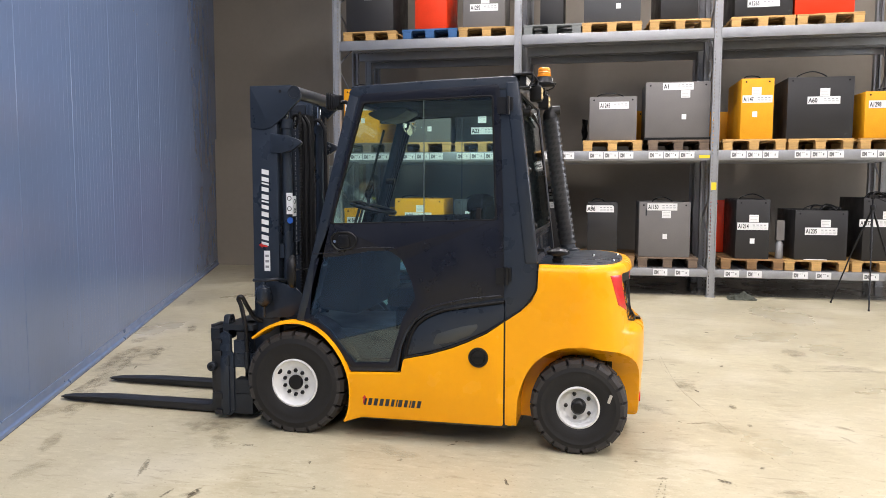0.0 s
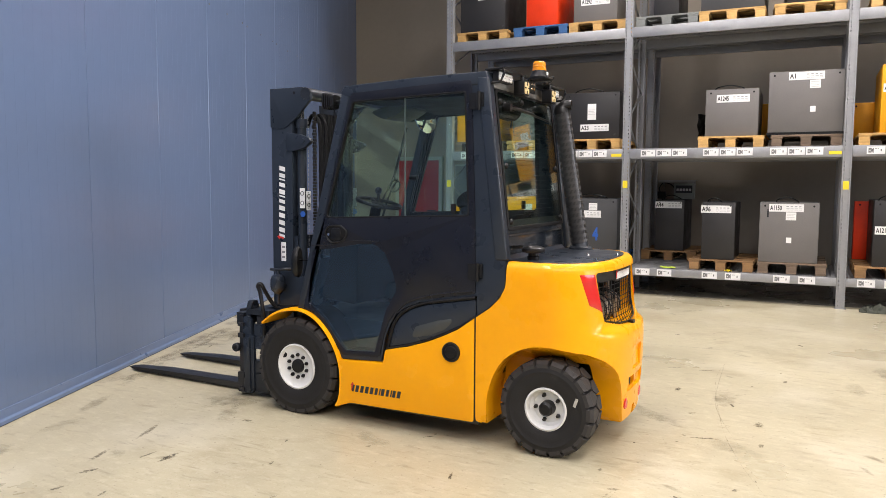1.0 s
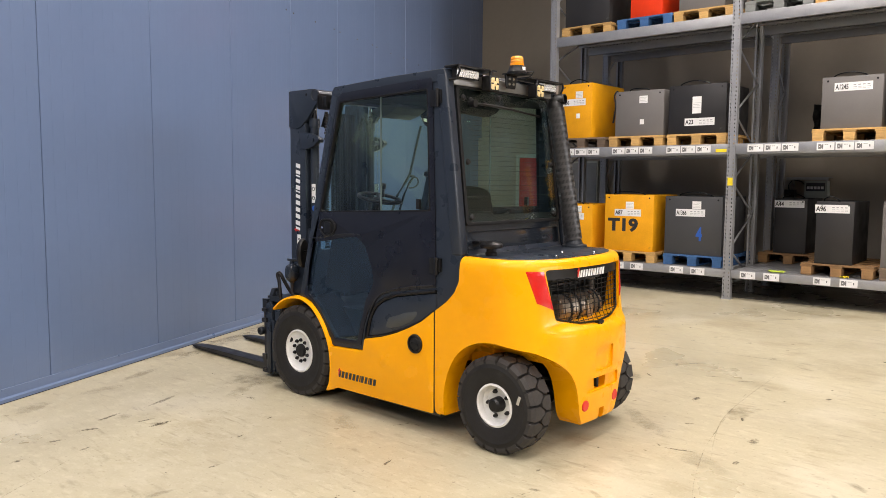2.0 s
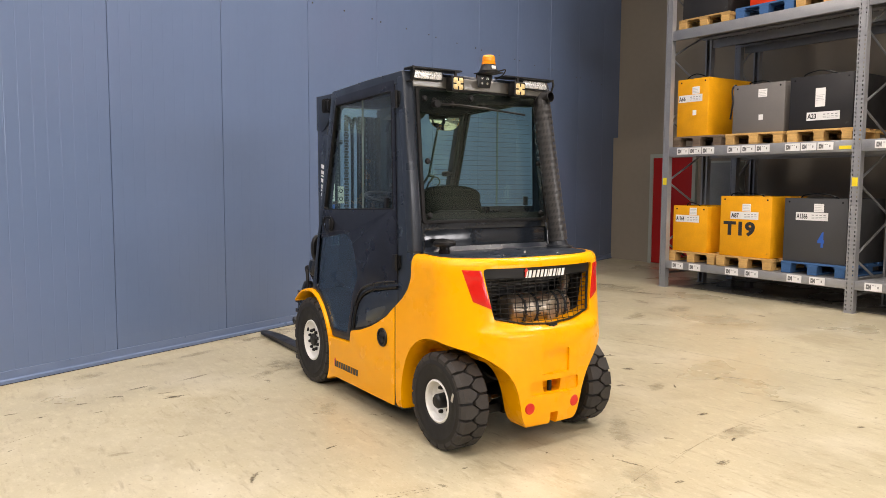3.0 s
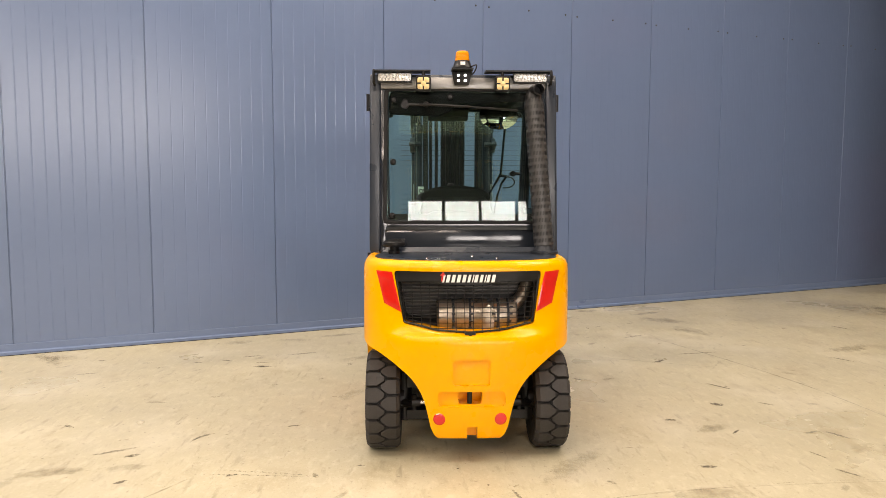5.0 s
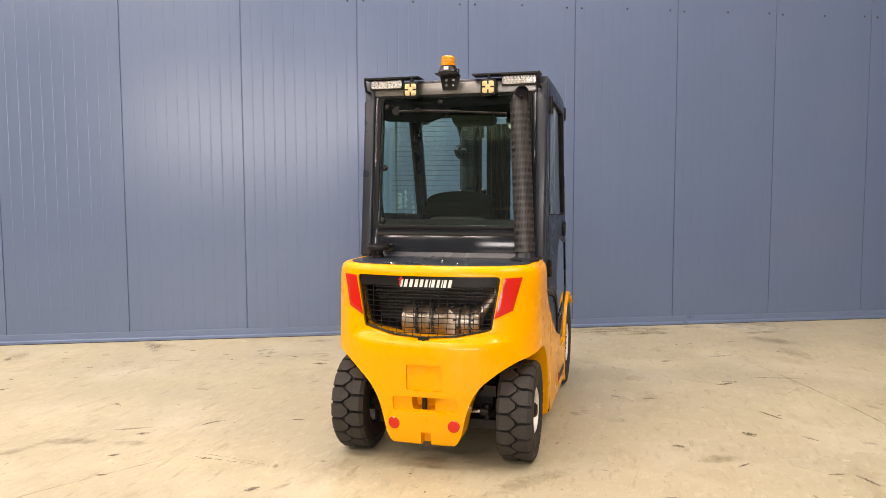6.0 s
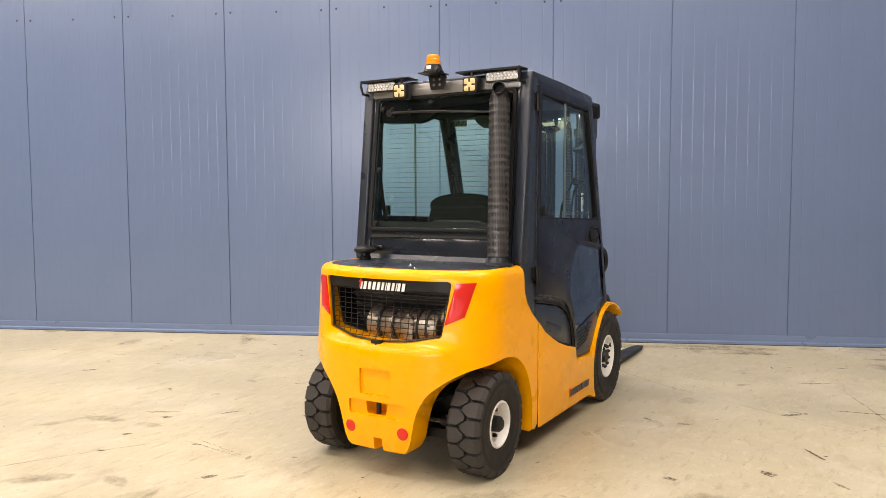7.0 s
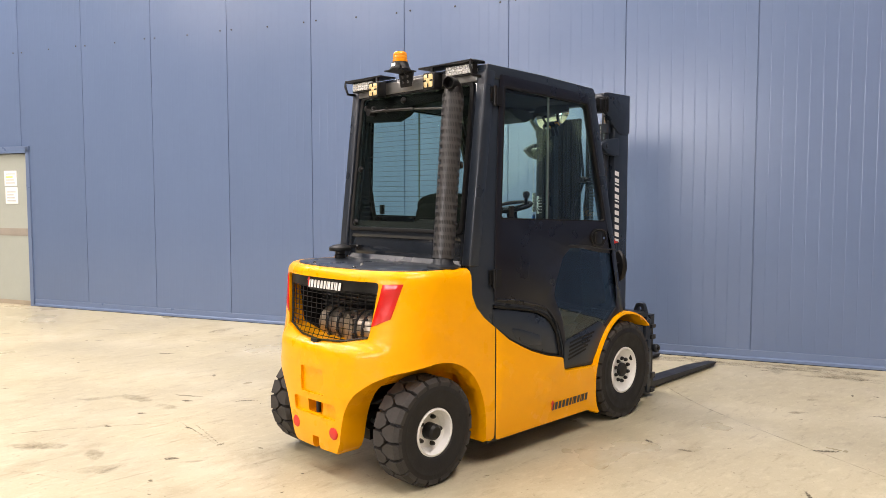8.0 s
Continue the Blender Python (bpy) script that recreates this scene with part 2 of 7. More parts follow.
def floor_material():
    """Sealed concrete: broad beige blotches, fine speckle, brown stains, short dark rubber scuffs and hairline scratches."""
    m = surface("concrete_floor", (0.432, 0.388, 0.262), 0.36, vary=0.09, scale=0.8, bump=0.10, bump_scale=40, rough_vary=0.14,
                spot=(0.355, 0.302, 0.188), spot_at=0.56, spot_scale=0.75)
    nt = m.node_tree
    b = nt.nodes["Principled BSDF"]
    tc = next(n for n in nt.nodes if n.type == "TEX_COORD")
    link = b.inputs["Base Color"].links[0]
    colour = link.from_socket

    def layer(colour, dark, scale, low, high, stretch, turn, strength, kind="noise"):
        mp = nt.nodes.new("ShaderNodeMapping")
        mp.inputs["Scale"].default_value = stretch
        mp.inputs["Rotation"].default_value = (0, 0, radians(turn))
        nt.links.new(tc.outputs["Object"], mp.inputs[0])
        n = nt.nodes.new("ShaderNodeTexNoise")
        n.inputs["Scale"].default_value, n.inputs["Detail"].default_value, n.inputs["Roughness"].default_value = scale, 7, 0.6
        nt.links.new(mp.outputs[0], n.inputs["Vector"])
        r = nt.nodes.new("ShaderNodeMapRange")
        r.inputs[1].default_value, r.inputs[2].default_value, r.inputs[3].default_value, r.inputs[4].default_value = low, high, 0.0, strength
        nt.links.new(n.outputs[0], r.inputs[0])
        mx = nt.nodes.new("ShaderNodeMix")
        mx.data_type = "RGBA"
        mx.inputs["B"].default_value = (*dark, 1)
        nt.links.new(r.outputs[0], mx.inputs["Factor"])
        nt.links.new(colour, mx.inputs["A"])
        return mx.outputs["Result"]
    colour = layer(colour, (0.52, 0.475, 0.35), 1.3, 0.50, 0.66, (1, 1, 1), 20, 0.75)
    colour = layer(colour, (0.55, 0.505, 0.37), 9.0, 0.52, 0.68, (1, 2.2, 1), 70, 0.5)
    colour = layer(colour, (0.28, 0.225, 0.13), 1.9, 0.57, 0.74, (1, 1.7, 1), -25, 0.6)
    colour = layer(colour, (0.24, 0.195, 0.12), 7.0, 0.56, 0.74, (0.7, 2.6, 1), 100, 0.6)
    colour = layer(colour, (0.60, 0.56, 0.43), 60.0, 0.55, 0.70, (1, 1, 1), 0, 0.35)
    colour = layer(colour, (0.25, 0.20, 0.125), 16.0, 0.62, 0.72, (1, 1.6, 1), 35, 0.55)
    colour = layer(colour, (0.20, 0.16, 0.10), 5.0, 0.63, 0.72, (0.5, 3.4, 1), 62, 0.5)
    colour = layer(colour, (0.16, 0.125, 0.085), 34.0, 0.63, 0.71, (1, 1, 1), 0, 0.65)
    colour = layer(colour, (0.20, 0.16, 0.105), 110.0, 0.62, 0.70, (1, 1, 1), 0, 0.6)
    nt.links.new(colour, b.inputs["Base Color"])
    return m


FLOOR = floor_material()


def grime(name, col, scale, edge, hard, strength, rough):
    """A thin film of dirt that breaks up into specks towards its rim; "cover" runs from 1 in the middle to 0 at the rim."""
    m = surface(name, col, rough, vary=0.3, scale=25)
    nt = m.node_tree
    b = nt.nodes["Principled BSDF"]
    at = nt.nodes.new("ShaderNodeAttribute")
    at.attribute_name = "cover"
    tc = next(n for n in nt.nodes if n.type == "TEX_COORD")
    n = nt.nodes.new("ShaderNodeTexNoise")
    n.inputs["Scale"].default_value, n.inputs["Detail"].default_value, n.inputs["Roughness"].default_value = scale, 6, 0.7
    nt.links.new(tc.outputs["Object"], n.inputs["Vector"])
    sm = nt.nodes.new("ShaderNodeMath")
    sm.operation = "MULTIPLY_ADD"
    sm.inputs[1].default_value = 2.4
    nt.links.new(n.outputs[0], sm.inputs[0])
    nt.links.new(at.outputs["Fac"], sm.inputs[2])
    r = nt.nodes.new("ShaderNodeMapRange")
    r.inputs[1].default_value, r.inputs[2].default_value, r.inputs[3].default_value, r.inputs[4].default_value = edge, edge + hard, 0.0, strength
    nt.links.new(sm.outputs[0], r.inputs[0])
    g = nt.nodes.new("ShaderNodeNewGeometry")
    k = nt.nodes.new("ShaderNodeMapRange")
    k.inputs[3].default_value, k.inputs[4].default_value = 0.45, 1.0
    nt.links.new(g.outputs["Random Per Island"], k.inputs[0])
    fin = nt.nodes.new("ShaderNodeMath")
    fin.operation = "MULTIPLY"
    nt.links.new(r.outputs[0], fin.inputs[0])
    nt.links.new(k.outputs[0], fin.inputs[1])
    nt.links.new(fin.outputs[0], b.inputs["Alpha"])
    return m


SCUFF = grime("rubber_scuff", (0.10, 0.075, 0.046), 55.0, 1.70, 0.42, 0.9, 0.55)
STAIN = grime("brown_dirt", (0.17, 0.125, 0.068), 11.0, 1.48, 1.1, 0.5, 0.45)


# ---- mesh helpers ----
def part(name, bm, material, parent=None, label="", smooth=40, bevel=0.0, seg=2):
    if bevel:
        sharp = [e for e in bm.edges if len(e.link_faces) == 2 and e.calc_face_angle(0) > radians(38)]
        bmesh.ops.bevel(bm, geom=sharp, offset=bevel, segments=seg, profile=0.5, affect="EDGES", clamp_overlap=True)
    bmesh.ops.recalc_face_normals(bm, faces=bm.faces[:])
    me = bpy.data.meshes.new(name)
    bm.to_mesh(me)
    bm.free()
    for m in (material if isinstance(material, (list, tuple)) else [material]):
        me.materials.append(m)
    if smooth:
        me.polygons.foreach_set("use_smooth", [True] * len(me.polygons))
        me.set_sharp_from_angle(angle=radians(smooth))
    ob = new(name, me)
    attach(ob, parent)
    if label:
        tagged(ob, label)
    return ob


def attach(ob, parent):
    if parent:
        ob.parent = parent
        if parent.parent is None:
            ob.matrix_parent_inverse = parent.matrix_basis.inverted()
    return ob


def thing(name, at, label, category, group="", kind=""):
    ob = new(name)
    ob.empty_display_size = 0.2
    ob.matrix_basis = pose(*at)
    return tagged(ob, label, category, group, kind)


def box(bm, x0, x1, y0, y1, z0, z1):
    v = [bm.verts.new((x, y, z)) for x in (x0, x1) for y in (y0, y1) for z in (z0, z1)]
    for f in ((0, 1, 3, 2), (4, 6, 7, 5), (0, 4, 5, 1), (2, 3, 7, 6), (0, 2, 6, 4), (1, 5, 7, 3)):
        bm.faces.new([v[i] for i in f])
    return v


def boxed(*dims):
    bm = bmesh.new()
    box(bm, *dims)
    return bm


def rod(bm, a, b, r, r2=None, seg=16, caps=True):
    a, b = Vector(a), Vector(b)
    r2 = r if r2 is None else r2
    q = (b - a).to_track_quat("Z", "Y")
    rings = []
    for p, rad in ((a, r), (b, r2)):
        rings.append([bm.verts.new(p + q @ Vector((rad * math.cos(2 * math.pi * i / seg), rad * math.sin(2 * math.pi * i / seg), 0))) for i in range(seg)])
    for i in range(seg):
        bm.faces.new((rings[0][i], rings[0][(i + 1) % seg], rings[1][(i + 1) % seg], rings[1][i]))
    if caps:
        bm.faces.new(rings[0])
        bm.faces.new(rings[1])


def rodded(*args, **kw):
    bm = bmesh.new()
    rod(bm, *args, **kw)
    return bm


def pipe(bm, pts, r, seg=8):
    pts = [Vector(p) for p in pts]
    rings = []
    for i, p in enumerate(pts):
        d = (pts[min(i + 1, len(pts) - 1)] - pts[max(i - 1, 0)]).normalized()
        q = d.to_track_quat("Z", "Y")
        rings.append([bm.verts.new(p + q @ Vector((r * math.cos(2 * math.pi * k / seg), r * math.sin(2 * math.pi * k / seg), 0))) for k in range(seg)])
    for a, b in zip(rings, rings[1:]):
        best = min(range(seg), key=lambda s: (a[0].co - b[s].co).length)
        for k in range(seg):
            bm.faces.new((a[k], a[(k + 1) % seg], b[(k + 1 + best) % seg], b[(k + best) % seg]))
    bm.faces.new(rings[0])
    bm.faces.new(rings[-1])


def piped(pts, r, seg=8):
    bm = bmesh.new()
    pipe(bm, pts, r, seg)
    return bm


def spline(pts, n=8):
    out = []
    P = [Vector(p) for p in pts]
    for i in range(len(P) - 1):
        p0, p1, p2, p3 = P[max(i - 1, 0)], P[i], P[i + 1], P[min(i + 2, len(P) - 1)]
        for k in range(n):
            t = k / n
            out.append(0.5 * (2 * p1 + (p2 - p0) * t + (2 * p0 - 5 * p1 + 4 * p2 - p3) * t * t + (3 * p1 - p0 - 3 * p2 + p3) * t ** 3))
    out.append(P[-1])
    return [tuple(p) for p in out]


def rounded(poly, r, seg=5):
    """A polygon with rounded corners; r is one radius or one for each corner."""
    out, n = [], len(poly)
    rs = r if isinstance(r, (list, tuple)) else [r] * n
    for i in range(n):
        p, a, b = Vector(poly[i]), Vector(poly[i - 1]), Vector(poly[(i + 1) % n])
        u, v = (a - p), (b - p)
        lim = 0.45 * min(u.length, v.length)
        u.normalize(), v.normalize()
        ang = u.angle(v)
        cut = min(rs[i] / max(math.tan(ang / 2), 1e-4), lim)
        if rs[i] <= 0 or cut < 1e-4 or ang > radians(178):
            out.append(tuple(p))
            continue
        s, e = p + u * cut, p + v * cut
        for k in range(seg + 1):
            t = k / seg
            out.append(tuple((1 - t) ** 2 * s + 2 * t * (1 - t) * p + t * t * e))
    return out


def to3(p, axis, d):
    return {"x": (d, p[0], p[1]), "y": (p[0], d, p[1]), "z": (p[0], p[1], d)}[axis]


def prism(bm, outline, axis, a, b, holes=()):
    """A plate: an outline with holes in the plane across axis, from a to b along it."""
    loops, edges = [], []
    for poly in (outline, *holes):
        vs = [bm.verts.new(to3(p, axis, a)) for p in poly]
        loops.append(vs)
        edges += [bm.edges.new((vs[i], vs[(i + 1) % len(vs)])) for i in range(len(vs))]
    if holes:
        got = bmesh.ops.triangle_fill(bm, use_beauty=True, use_dissolve=False, edges=edges, normal=to3((0, 0), axis, 1))
        faces = [g for g in got["geom"] if isinstance(g, bmesh.types.BMFace)]
    else:
        faces = [bm.faces.new(loops[0])]
    got = bmesh.ops.extrude_face_region(bm, geom=faces)
    up = [g for g in got["geom"] if isinstance(g, bmesh.types.BMVert)]
    bmesh.ops.translate(bm, vec=Vector(to3((0, 0), axis, b - a)), verts=up)


def plate(outline, axis, a, b, holes=()):
    bm = bmesh.new()
    prism(bm, outline, axis, a, b, holes)
    return bm


def lathe(bm, profile, centre, axis="y", seg=40, closed=False):
    """Turns (radius, along) pairs round an axis through centre."""
    c = Vector(centre)
    rings = []
    for r, d in profile:
        ring = []
        for i in range(seg):
            a = 2 * math.pi * i / seg
            u, w = r * math.cos(a), r * math.sin(a)
            ring.append(bm.verts.new(c + Vector({"y": (u, d, w), "z": (u, w, d), "x": (d, u, w)}[axis])))
        rings.append(ring)
    pairs = list(zip(rings, rings[1:])) + ([(rings[-1], rings[0])] if closed else [])
    for a, b in pairs:
        for i in range(seg):
            bm.faces.new((a[i], a[(i + 1) % seg], b[(i + 1) % seg], b[i]))
    if not closed:
        bm.faces.new(rings[0])
        bm.faces.new(rings[-1])


def lathed(profile, centre, axis="y", seg=40, closed=False):
    bm = bmesh.new()
    lathe(bm, profile, centre, axis, seg, closed)
    return bm


def carve(ob, cutter_bm):
    """Cuts a closed shape out of an object's mesh."""
    bmesh.ops.recalc_face_normals(cutter_bm, faces=cutter_bm.faces[:])
    me = bpy.data.meshes.new("cutter")
    cutter_bm.to_mesh(me)
    cutter_bm.free()
    tool = new("cutter", me)
    mod = ob.modifiers.new("cut", "BOOLEAN")
    mod.operation, mod.solver, mod.object = "DIFFERENCE", "EXACT", tool
    bpy.context.view_layer.update()
    dg = bpy.context.evaluated_depsgraph_get()
    done = bpy.data.meshes.new_from_object(ob.evaluated_get(dg), depsgraph=dg)
    ob.modifiers.clear()
    old, ob.data = ob.data, done
    bpy.data.meshes.remove(old)
    bpy.data.objects.remove(tool)
    bpy.data.meshes.remove(me)


TEXT_CACHE = {}


def lettering(text, size):
    """A mesh of text in the built-in font, lying in the xz plane and facing -y, from its lower left corner."""
    key = (text, size)
    if key not in TEXT_CACHE:
        cu = bpy.data.curves.new("lettering", "FONT")
        cu.body, cu.size, cu.extrude, cu.resolution_u, cu.offset = text, size, 0.0006, 3, size * (0.045 if size > 0.2 else 0.024)
        ob = new("lettering", cu)
        bpy.context.view_layer.update()
        dg = bpy.context.evaluated_depsgraph_get()
        me = bpy.data.meshes.new_from_object(ob.evaluated_get(dg), depsgraph=dg)
        me.transform(Matrix.Rotation(radians(90), 4, "X"))
        bpy.data.objects.remove(ob)
        TEXT_CACHE[key] = me
    return TEXT_CACHE[key]


# ---- the hall ----
# The blue panel wall runs from the corner by the rack past the truck; SW is the way along it, NW points into the hall.
W0, SW, NW = Vector((-1.884, 0, 0)), Vector((-0.3858, 0.9226, 0)), Vector((0.9226, 0.3858, 0))
WALL_M = Matrix(((SW.x, -NW.x, 0, W0.x), (SW.y, -NW.y, 0, W0.y), (0, 0, 1, 0), (0, 0, 0, 1)))  # x along, -y into the hall
PITCH, SEAM0 = 1.122, 0.062
RACK_M = pose(-3.95, 10.6, 0, 0, 0, 2.0)
S_END = 14.6
S_DOOR = (-4.40, -3.20)

bm = bmesh.new()
box(bm, -14, 16, -12, 17, -0.2, 0)
tagged(part("floor", bm, FLOOR, smooth=0), "worn beige concrete floor with scuffs and stains", "floor", kind="structure")

bm = bmesh.new()
box(bm, -14, 16, -12, 17, CEIL, CEIL + 0.2)
for i in range(14):
    box(bm, -14, 16, -11 + 2 * i, -10.85 + 2 * i, CEIL - 0.25, CEIL)
tagged(part("ceiling", bm, CEILING_MAT, smooth=0), "dark grey hall ceiling with ribs", "ceiling", kind="structure")

# hall walls that close the place, behind and beside the camera
WINDOWS = [(4.2, 8.13, 4.68), (8.6, 9.9, 4.85), (10.1, 12.5, 5.05)]
W_LOW = 2.5
holes = [[(a, W_LOW), (b, W_LOW), (b, top), (a, top)] for a, b, top in WINDOWS]
tagged(part("wall_east", plate([(-12, 0), (17, 0), (17, CEIL), (-12, CEIL)], "x", 15.0, 15.25, holes), HALL_WALL, smooth=0),
       "plain dark grey hall wall with large windows", "wall", kind="structure")
for k, (a, b, top) in enumerate(WINDOWS):
    w = tagged(part("window_%d" % (k + 1), boxed(15.16, 15.20, a, b, W_LOW, top), DAYLIGHT, smooth=0), "large hall window with daylight behind", "window", kind="structure")
    bm = bmesh.new()
    n = round((b - a) / 0.98)
    for j in range(n + 1):
        y = a + (b - a) * j / n
        box(bm, 14.98, 15.1, max(a, y - 0.04), min(b, y + 0.04), W_LOW, top)
    part("window_frame", bm, INK, w, smooth=0)
tagged(part("wall_south", boxed(-14, 16, -10.25, -10.0, 0, CEIL), HALL_WALL, smooth=0), "plain dark grey hall wall", "wall", kind="structure")

# blue sandwich-panel wall: one core, with the panels on it
wall_blue = part("wall_west", bmesh.new(), BLUE_PANEL, smooth=0)
bm = bmesh.new()
for s0, s1, z0, z1 in ((-11.5, S_DOOR[0], 0, CEIL), (S_DOOR[0], S_DOOR[1], 2.10, CEIL), (S_DOOR[1], S_END + 1.5, 0, CEIL)):
    box(bm, s0, s1, 0.012, 0.14, z0, z1)
bm.transform(WALL_M)
bm.to_mesh(wall_blue.data)
bm.free()
tagged(wall_blue, "blue-grey metal sandwich-panel wall with vertical seams", "wall", kind="structure")


def wall_panel_mesh(width, z0, z1, ribs=11):
    """A facing sheet with shallow vertical grooves and folded edges, from x = 0, its face at y = 0."""
    bm = bmesh.new()
    prof = [(0.003, 0.012), (0.003, 0.003), (0.006, 0.0)]
    step = width / ribs
    for i in range(1, ribs):
        c = i * step
        prof += [(c - 0.005, 0.0), (c, 0.0008), (c + 0.005, 0.0)]
    prof += [(width - 0.006, 0.0), (width - 0.003, 0.003), (width - 0.003, 0.012)]
    lo = [bm.verts.new((x, y, z0)) for x, y in prof]
    hi = [bm.verts.new((x, y, z1)) for x, y in prof]
    for i in range(len(prof) - 1):
        bm.faces.new((lo[i], lo[i + 1], hi[i + 1], hi[i]))
    me = bpy.data.meshes.new("wall_panel")
    bm.to_mesh(me)
    bm.free()
    me.materials.append(BLUE_PANEL)
    return me


panel_full = wall_panel_mesh(PITCH, 0.085, CEIL)
panel_over = wall_panel_mesh(PITCH, 2.10, CEIL)
panel_jamb = wall_panel_mesh(1.018, 0.085, CEIL, 10)
k = -9
while SEAM0 + PITCH * k < S_END:
    s = SEAM0 + PITCH * k + (0.104 if k == -3 else 0.0)
    ob = new("wall_panel", panel_over if k == -4 else panel_jamb if k == -3 else panel_full)
    ob.matrix_basis = WALL_M @ pose(s, 0, 0)
    ob.parent = wall_blue
    k += 1

# fixing bolts in a row high on the wall
bolt_bm = lathed([(0.0, -0.006), (0.008, -0.005), (0.011, 0.0)], (0, 0, 0), "y", 10)
bolt_me = bpy.data.meshes.new("bolt")
bolt_bm.to_mesh(bolt_me)
bolt_bm.free()
bolt_me.materials.append(DARK_STEEL)
for k in range(-7, 12):
    for d in (0.068, 0.56, 1.034):
        ob = new("bolt", bolt_me)
        ob.matrix_basis = WALL_M @ pose(SEAM0 + PITCH * k + d, 0, 3.338 + 0.006 * math.sin(7 * k + 9 * d))
        ob.parent = wall_blue

bm = bmesh.new()
for s0, s1 in ((-11.5, S_DOOR[0] - 0.06), (S_DOOR[1] + 0.06, S_END)):
    lo = [(0.0, 0.006), (-0.024, 0.006), (-0.024, 0.028), (-0.010, 0.036), (-0.007, 0.038), (-0.006, 0.094), (0.0, 0.096)]
    a = [bm.verts.new((s0, y, z)) for y, z in lo]
    b = [bm.verts.new((s1, y, z)) for y, z in lo]
    for i in range(len(lo)):
        bm.faces.new((a[i], a[(i + 1) % len(lo)], b[(i + 1) % len(lo)], b[i]))
    bm.faces.new(a), bm.faces.new(b)
bm.transform(WALL_M)
rail = tagged(part("baseboard", bm, BLUE_TRIM, smooth=0), "blue metal base rail along the panel wall", "baseboard", kind="structure")
bm = bmesh.new()
for s0, s1 in ((-11.5, S_DOOR[0] - 0.06), (S_DOOR[1] + 0.06, S_END)):
    box(bm, s0, s1, -0.020, 0.0, 0.0, 0.0058)
bm.transform(WALL_M)
part("joint_seal", bm, SEAL, rail, "black seal strip against the floor", smooth=0)

# grey door in the blue wall
door_grey = thing("door_1", (*(WALL_M @ Vector((-3.72, 0, 0))), 0, 0, 0), "closed pale grey metal door with paper notices", "door", kind="structure")
for nm, dims, m in (("door_leaf", (S_DOOR[0] + 0.01, S_DOOR[1] - 0.01, 0.035, 0.08, 0.06, 2.02), DOOR_GREY), ("door_band", (S_DOOR[0] + 0.01, S_DOOR[1] - 0.01, 0.028, 0.036, 0.93, 1.03), surface("door_band_paint", (0.30, 0.27, 0.23), 0.5)),
                    ("door_sill", (S_DOOR[0] + 0.01, S_DOOR[1] - 0.01, 0.02, 0.09, 0.002, 0.06), surface("door_sill_paint", (0.34, 0.29, 0.22), 0.5))):
    bm = boxed(*dims)
    bm.transform(WALL_M)
    part(nm, bm, m, door_grey, smooth=0)
bm = bmesh.new()
for d in ((S_DOOR[0] - 0.05, S_DOOR[0] + 0.01, -0.02, 0.09, 0, 2.10), (S_DOOR[1] - 0.01, S_DOOR[1] + 0.05, -0.02, 0.09, 0, 2.10), (S_DOOR[0] - 0.05, S_DOOR[1] + 0.05, -0.02, 0.09, 2.03, 2.12)):
    box(bm, *d)
bm.transform(WALL_M)
part("door_frame", bm, BLUE_TRIM, door_grey, smooth=0)
bm = bmesh.new()
for d in ((-3.68, -3.45, 0.026, 0.033, 1.60, 1.80), (-3.67, -3.44, 0.026, 0.033, 1.36, 1.58)):
    bm = boxed(*d)
    bm.transform(WALL_M)
    sheet = part("notice", bm, PAPER, door_grey, "white paper notice", smooth=0)
    for k in range(4):
        bm = boxed(d[0] + 0.03, d[1] - 0.03 - 0.02 * (k % 3), 0.0245, 0.0258, d[4] + 0.03 + 0.04 * k, d[4] + 0.045 + 0.04 * k)
        bm.transform(WALL_M)
        part("print_bar", bm, TAG_YELLOW if k == 2 and d[4] > 1.5 else surface("notice_print", (0.45, 0.45, 0.45), 0.7) if "notice_print" not in bpy.data.materials else bpy.data.materials["notice_print"], sheet, smooth=0)

# smoother grey floor finish, rack front to back wall; colour darkened for rack's shade
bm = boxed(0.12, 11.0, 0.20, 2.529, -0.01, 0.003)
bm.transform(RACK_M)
tagged(part("floor_strip", bm, surface("shaded_grey_finish", (0.15, 0.14, 0.115), 0.26, vary=0.12, scale=1.4, bump=0.05, spot=(0.08, 0.07, 0.055), spot_at=0.56, spot_scale=2.0), smooth=0), "smooth grey floor finish, darkened for the shade under the rack", "floor", kind="structure")

# back wall behind the rack, of two courses with a joint
bm = bmesh.new()
box(bm, -3.9, 20.5, 2.53, 2.9, 0, 2.372)
box(bm, -3.9, 20.5, 2.75, 2.95, 2.372, CEIL)
bm.transform(RACK_M)
tagged(part("wall_north", bm, WALL_GREY, smooth=0), "brown-grey rendered back wall with a ledge at door height", "wall", kind="structure")

door_red = thing("door_2", (*(RACK_M @ Vector((-1.9, 2.30, 0))), 0, 0, 0), "closed red metal door with a pale frame", "door", kind="structure")
bm = boxed(-2.36, -1.50, 2.25, 2.297, 0.01, 1.95)
bm.transform(RACK_M @ pose(0.12, 0.23, 0))
part("door_leaf", bm, RED_DOOR, door_red, smooth=0, bevel=0.004)
bm = bmesh.new()
for d in ((-2.43, -2.36, 2.23, 2.30, 0, 2.02), (-1.50, -1.43, 2.23, 2.30, 0, 2.02), (-2.36, -1.50, 2.23, 2.30, 1.95, 2.02)):
    box(bm, *d)
bm.transform(RACK_M @ pose(0.12, 0.23, 0))
part("door_frame", bm, DOOR_GREY, door_red, smooth=0)
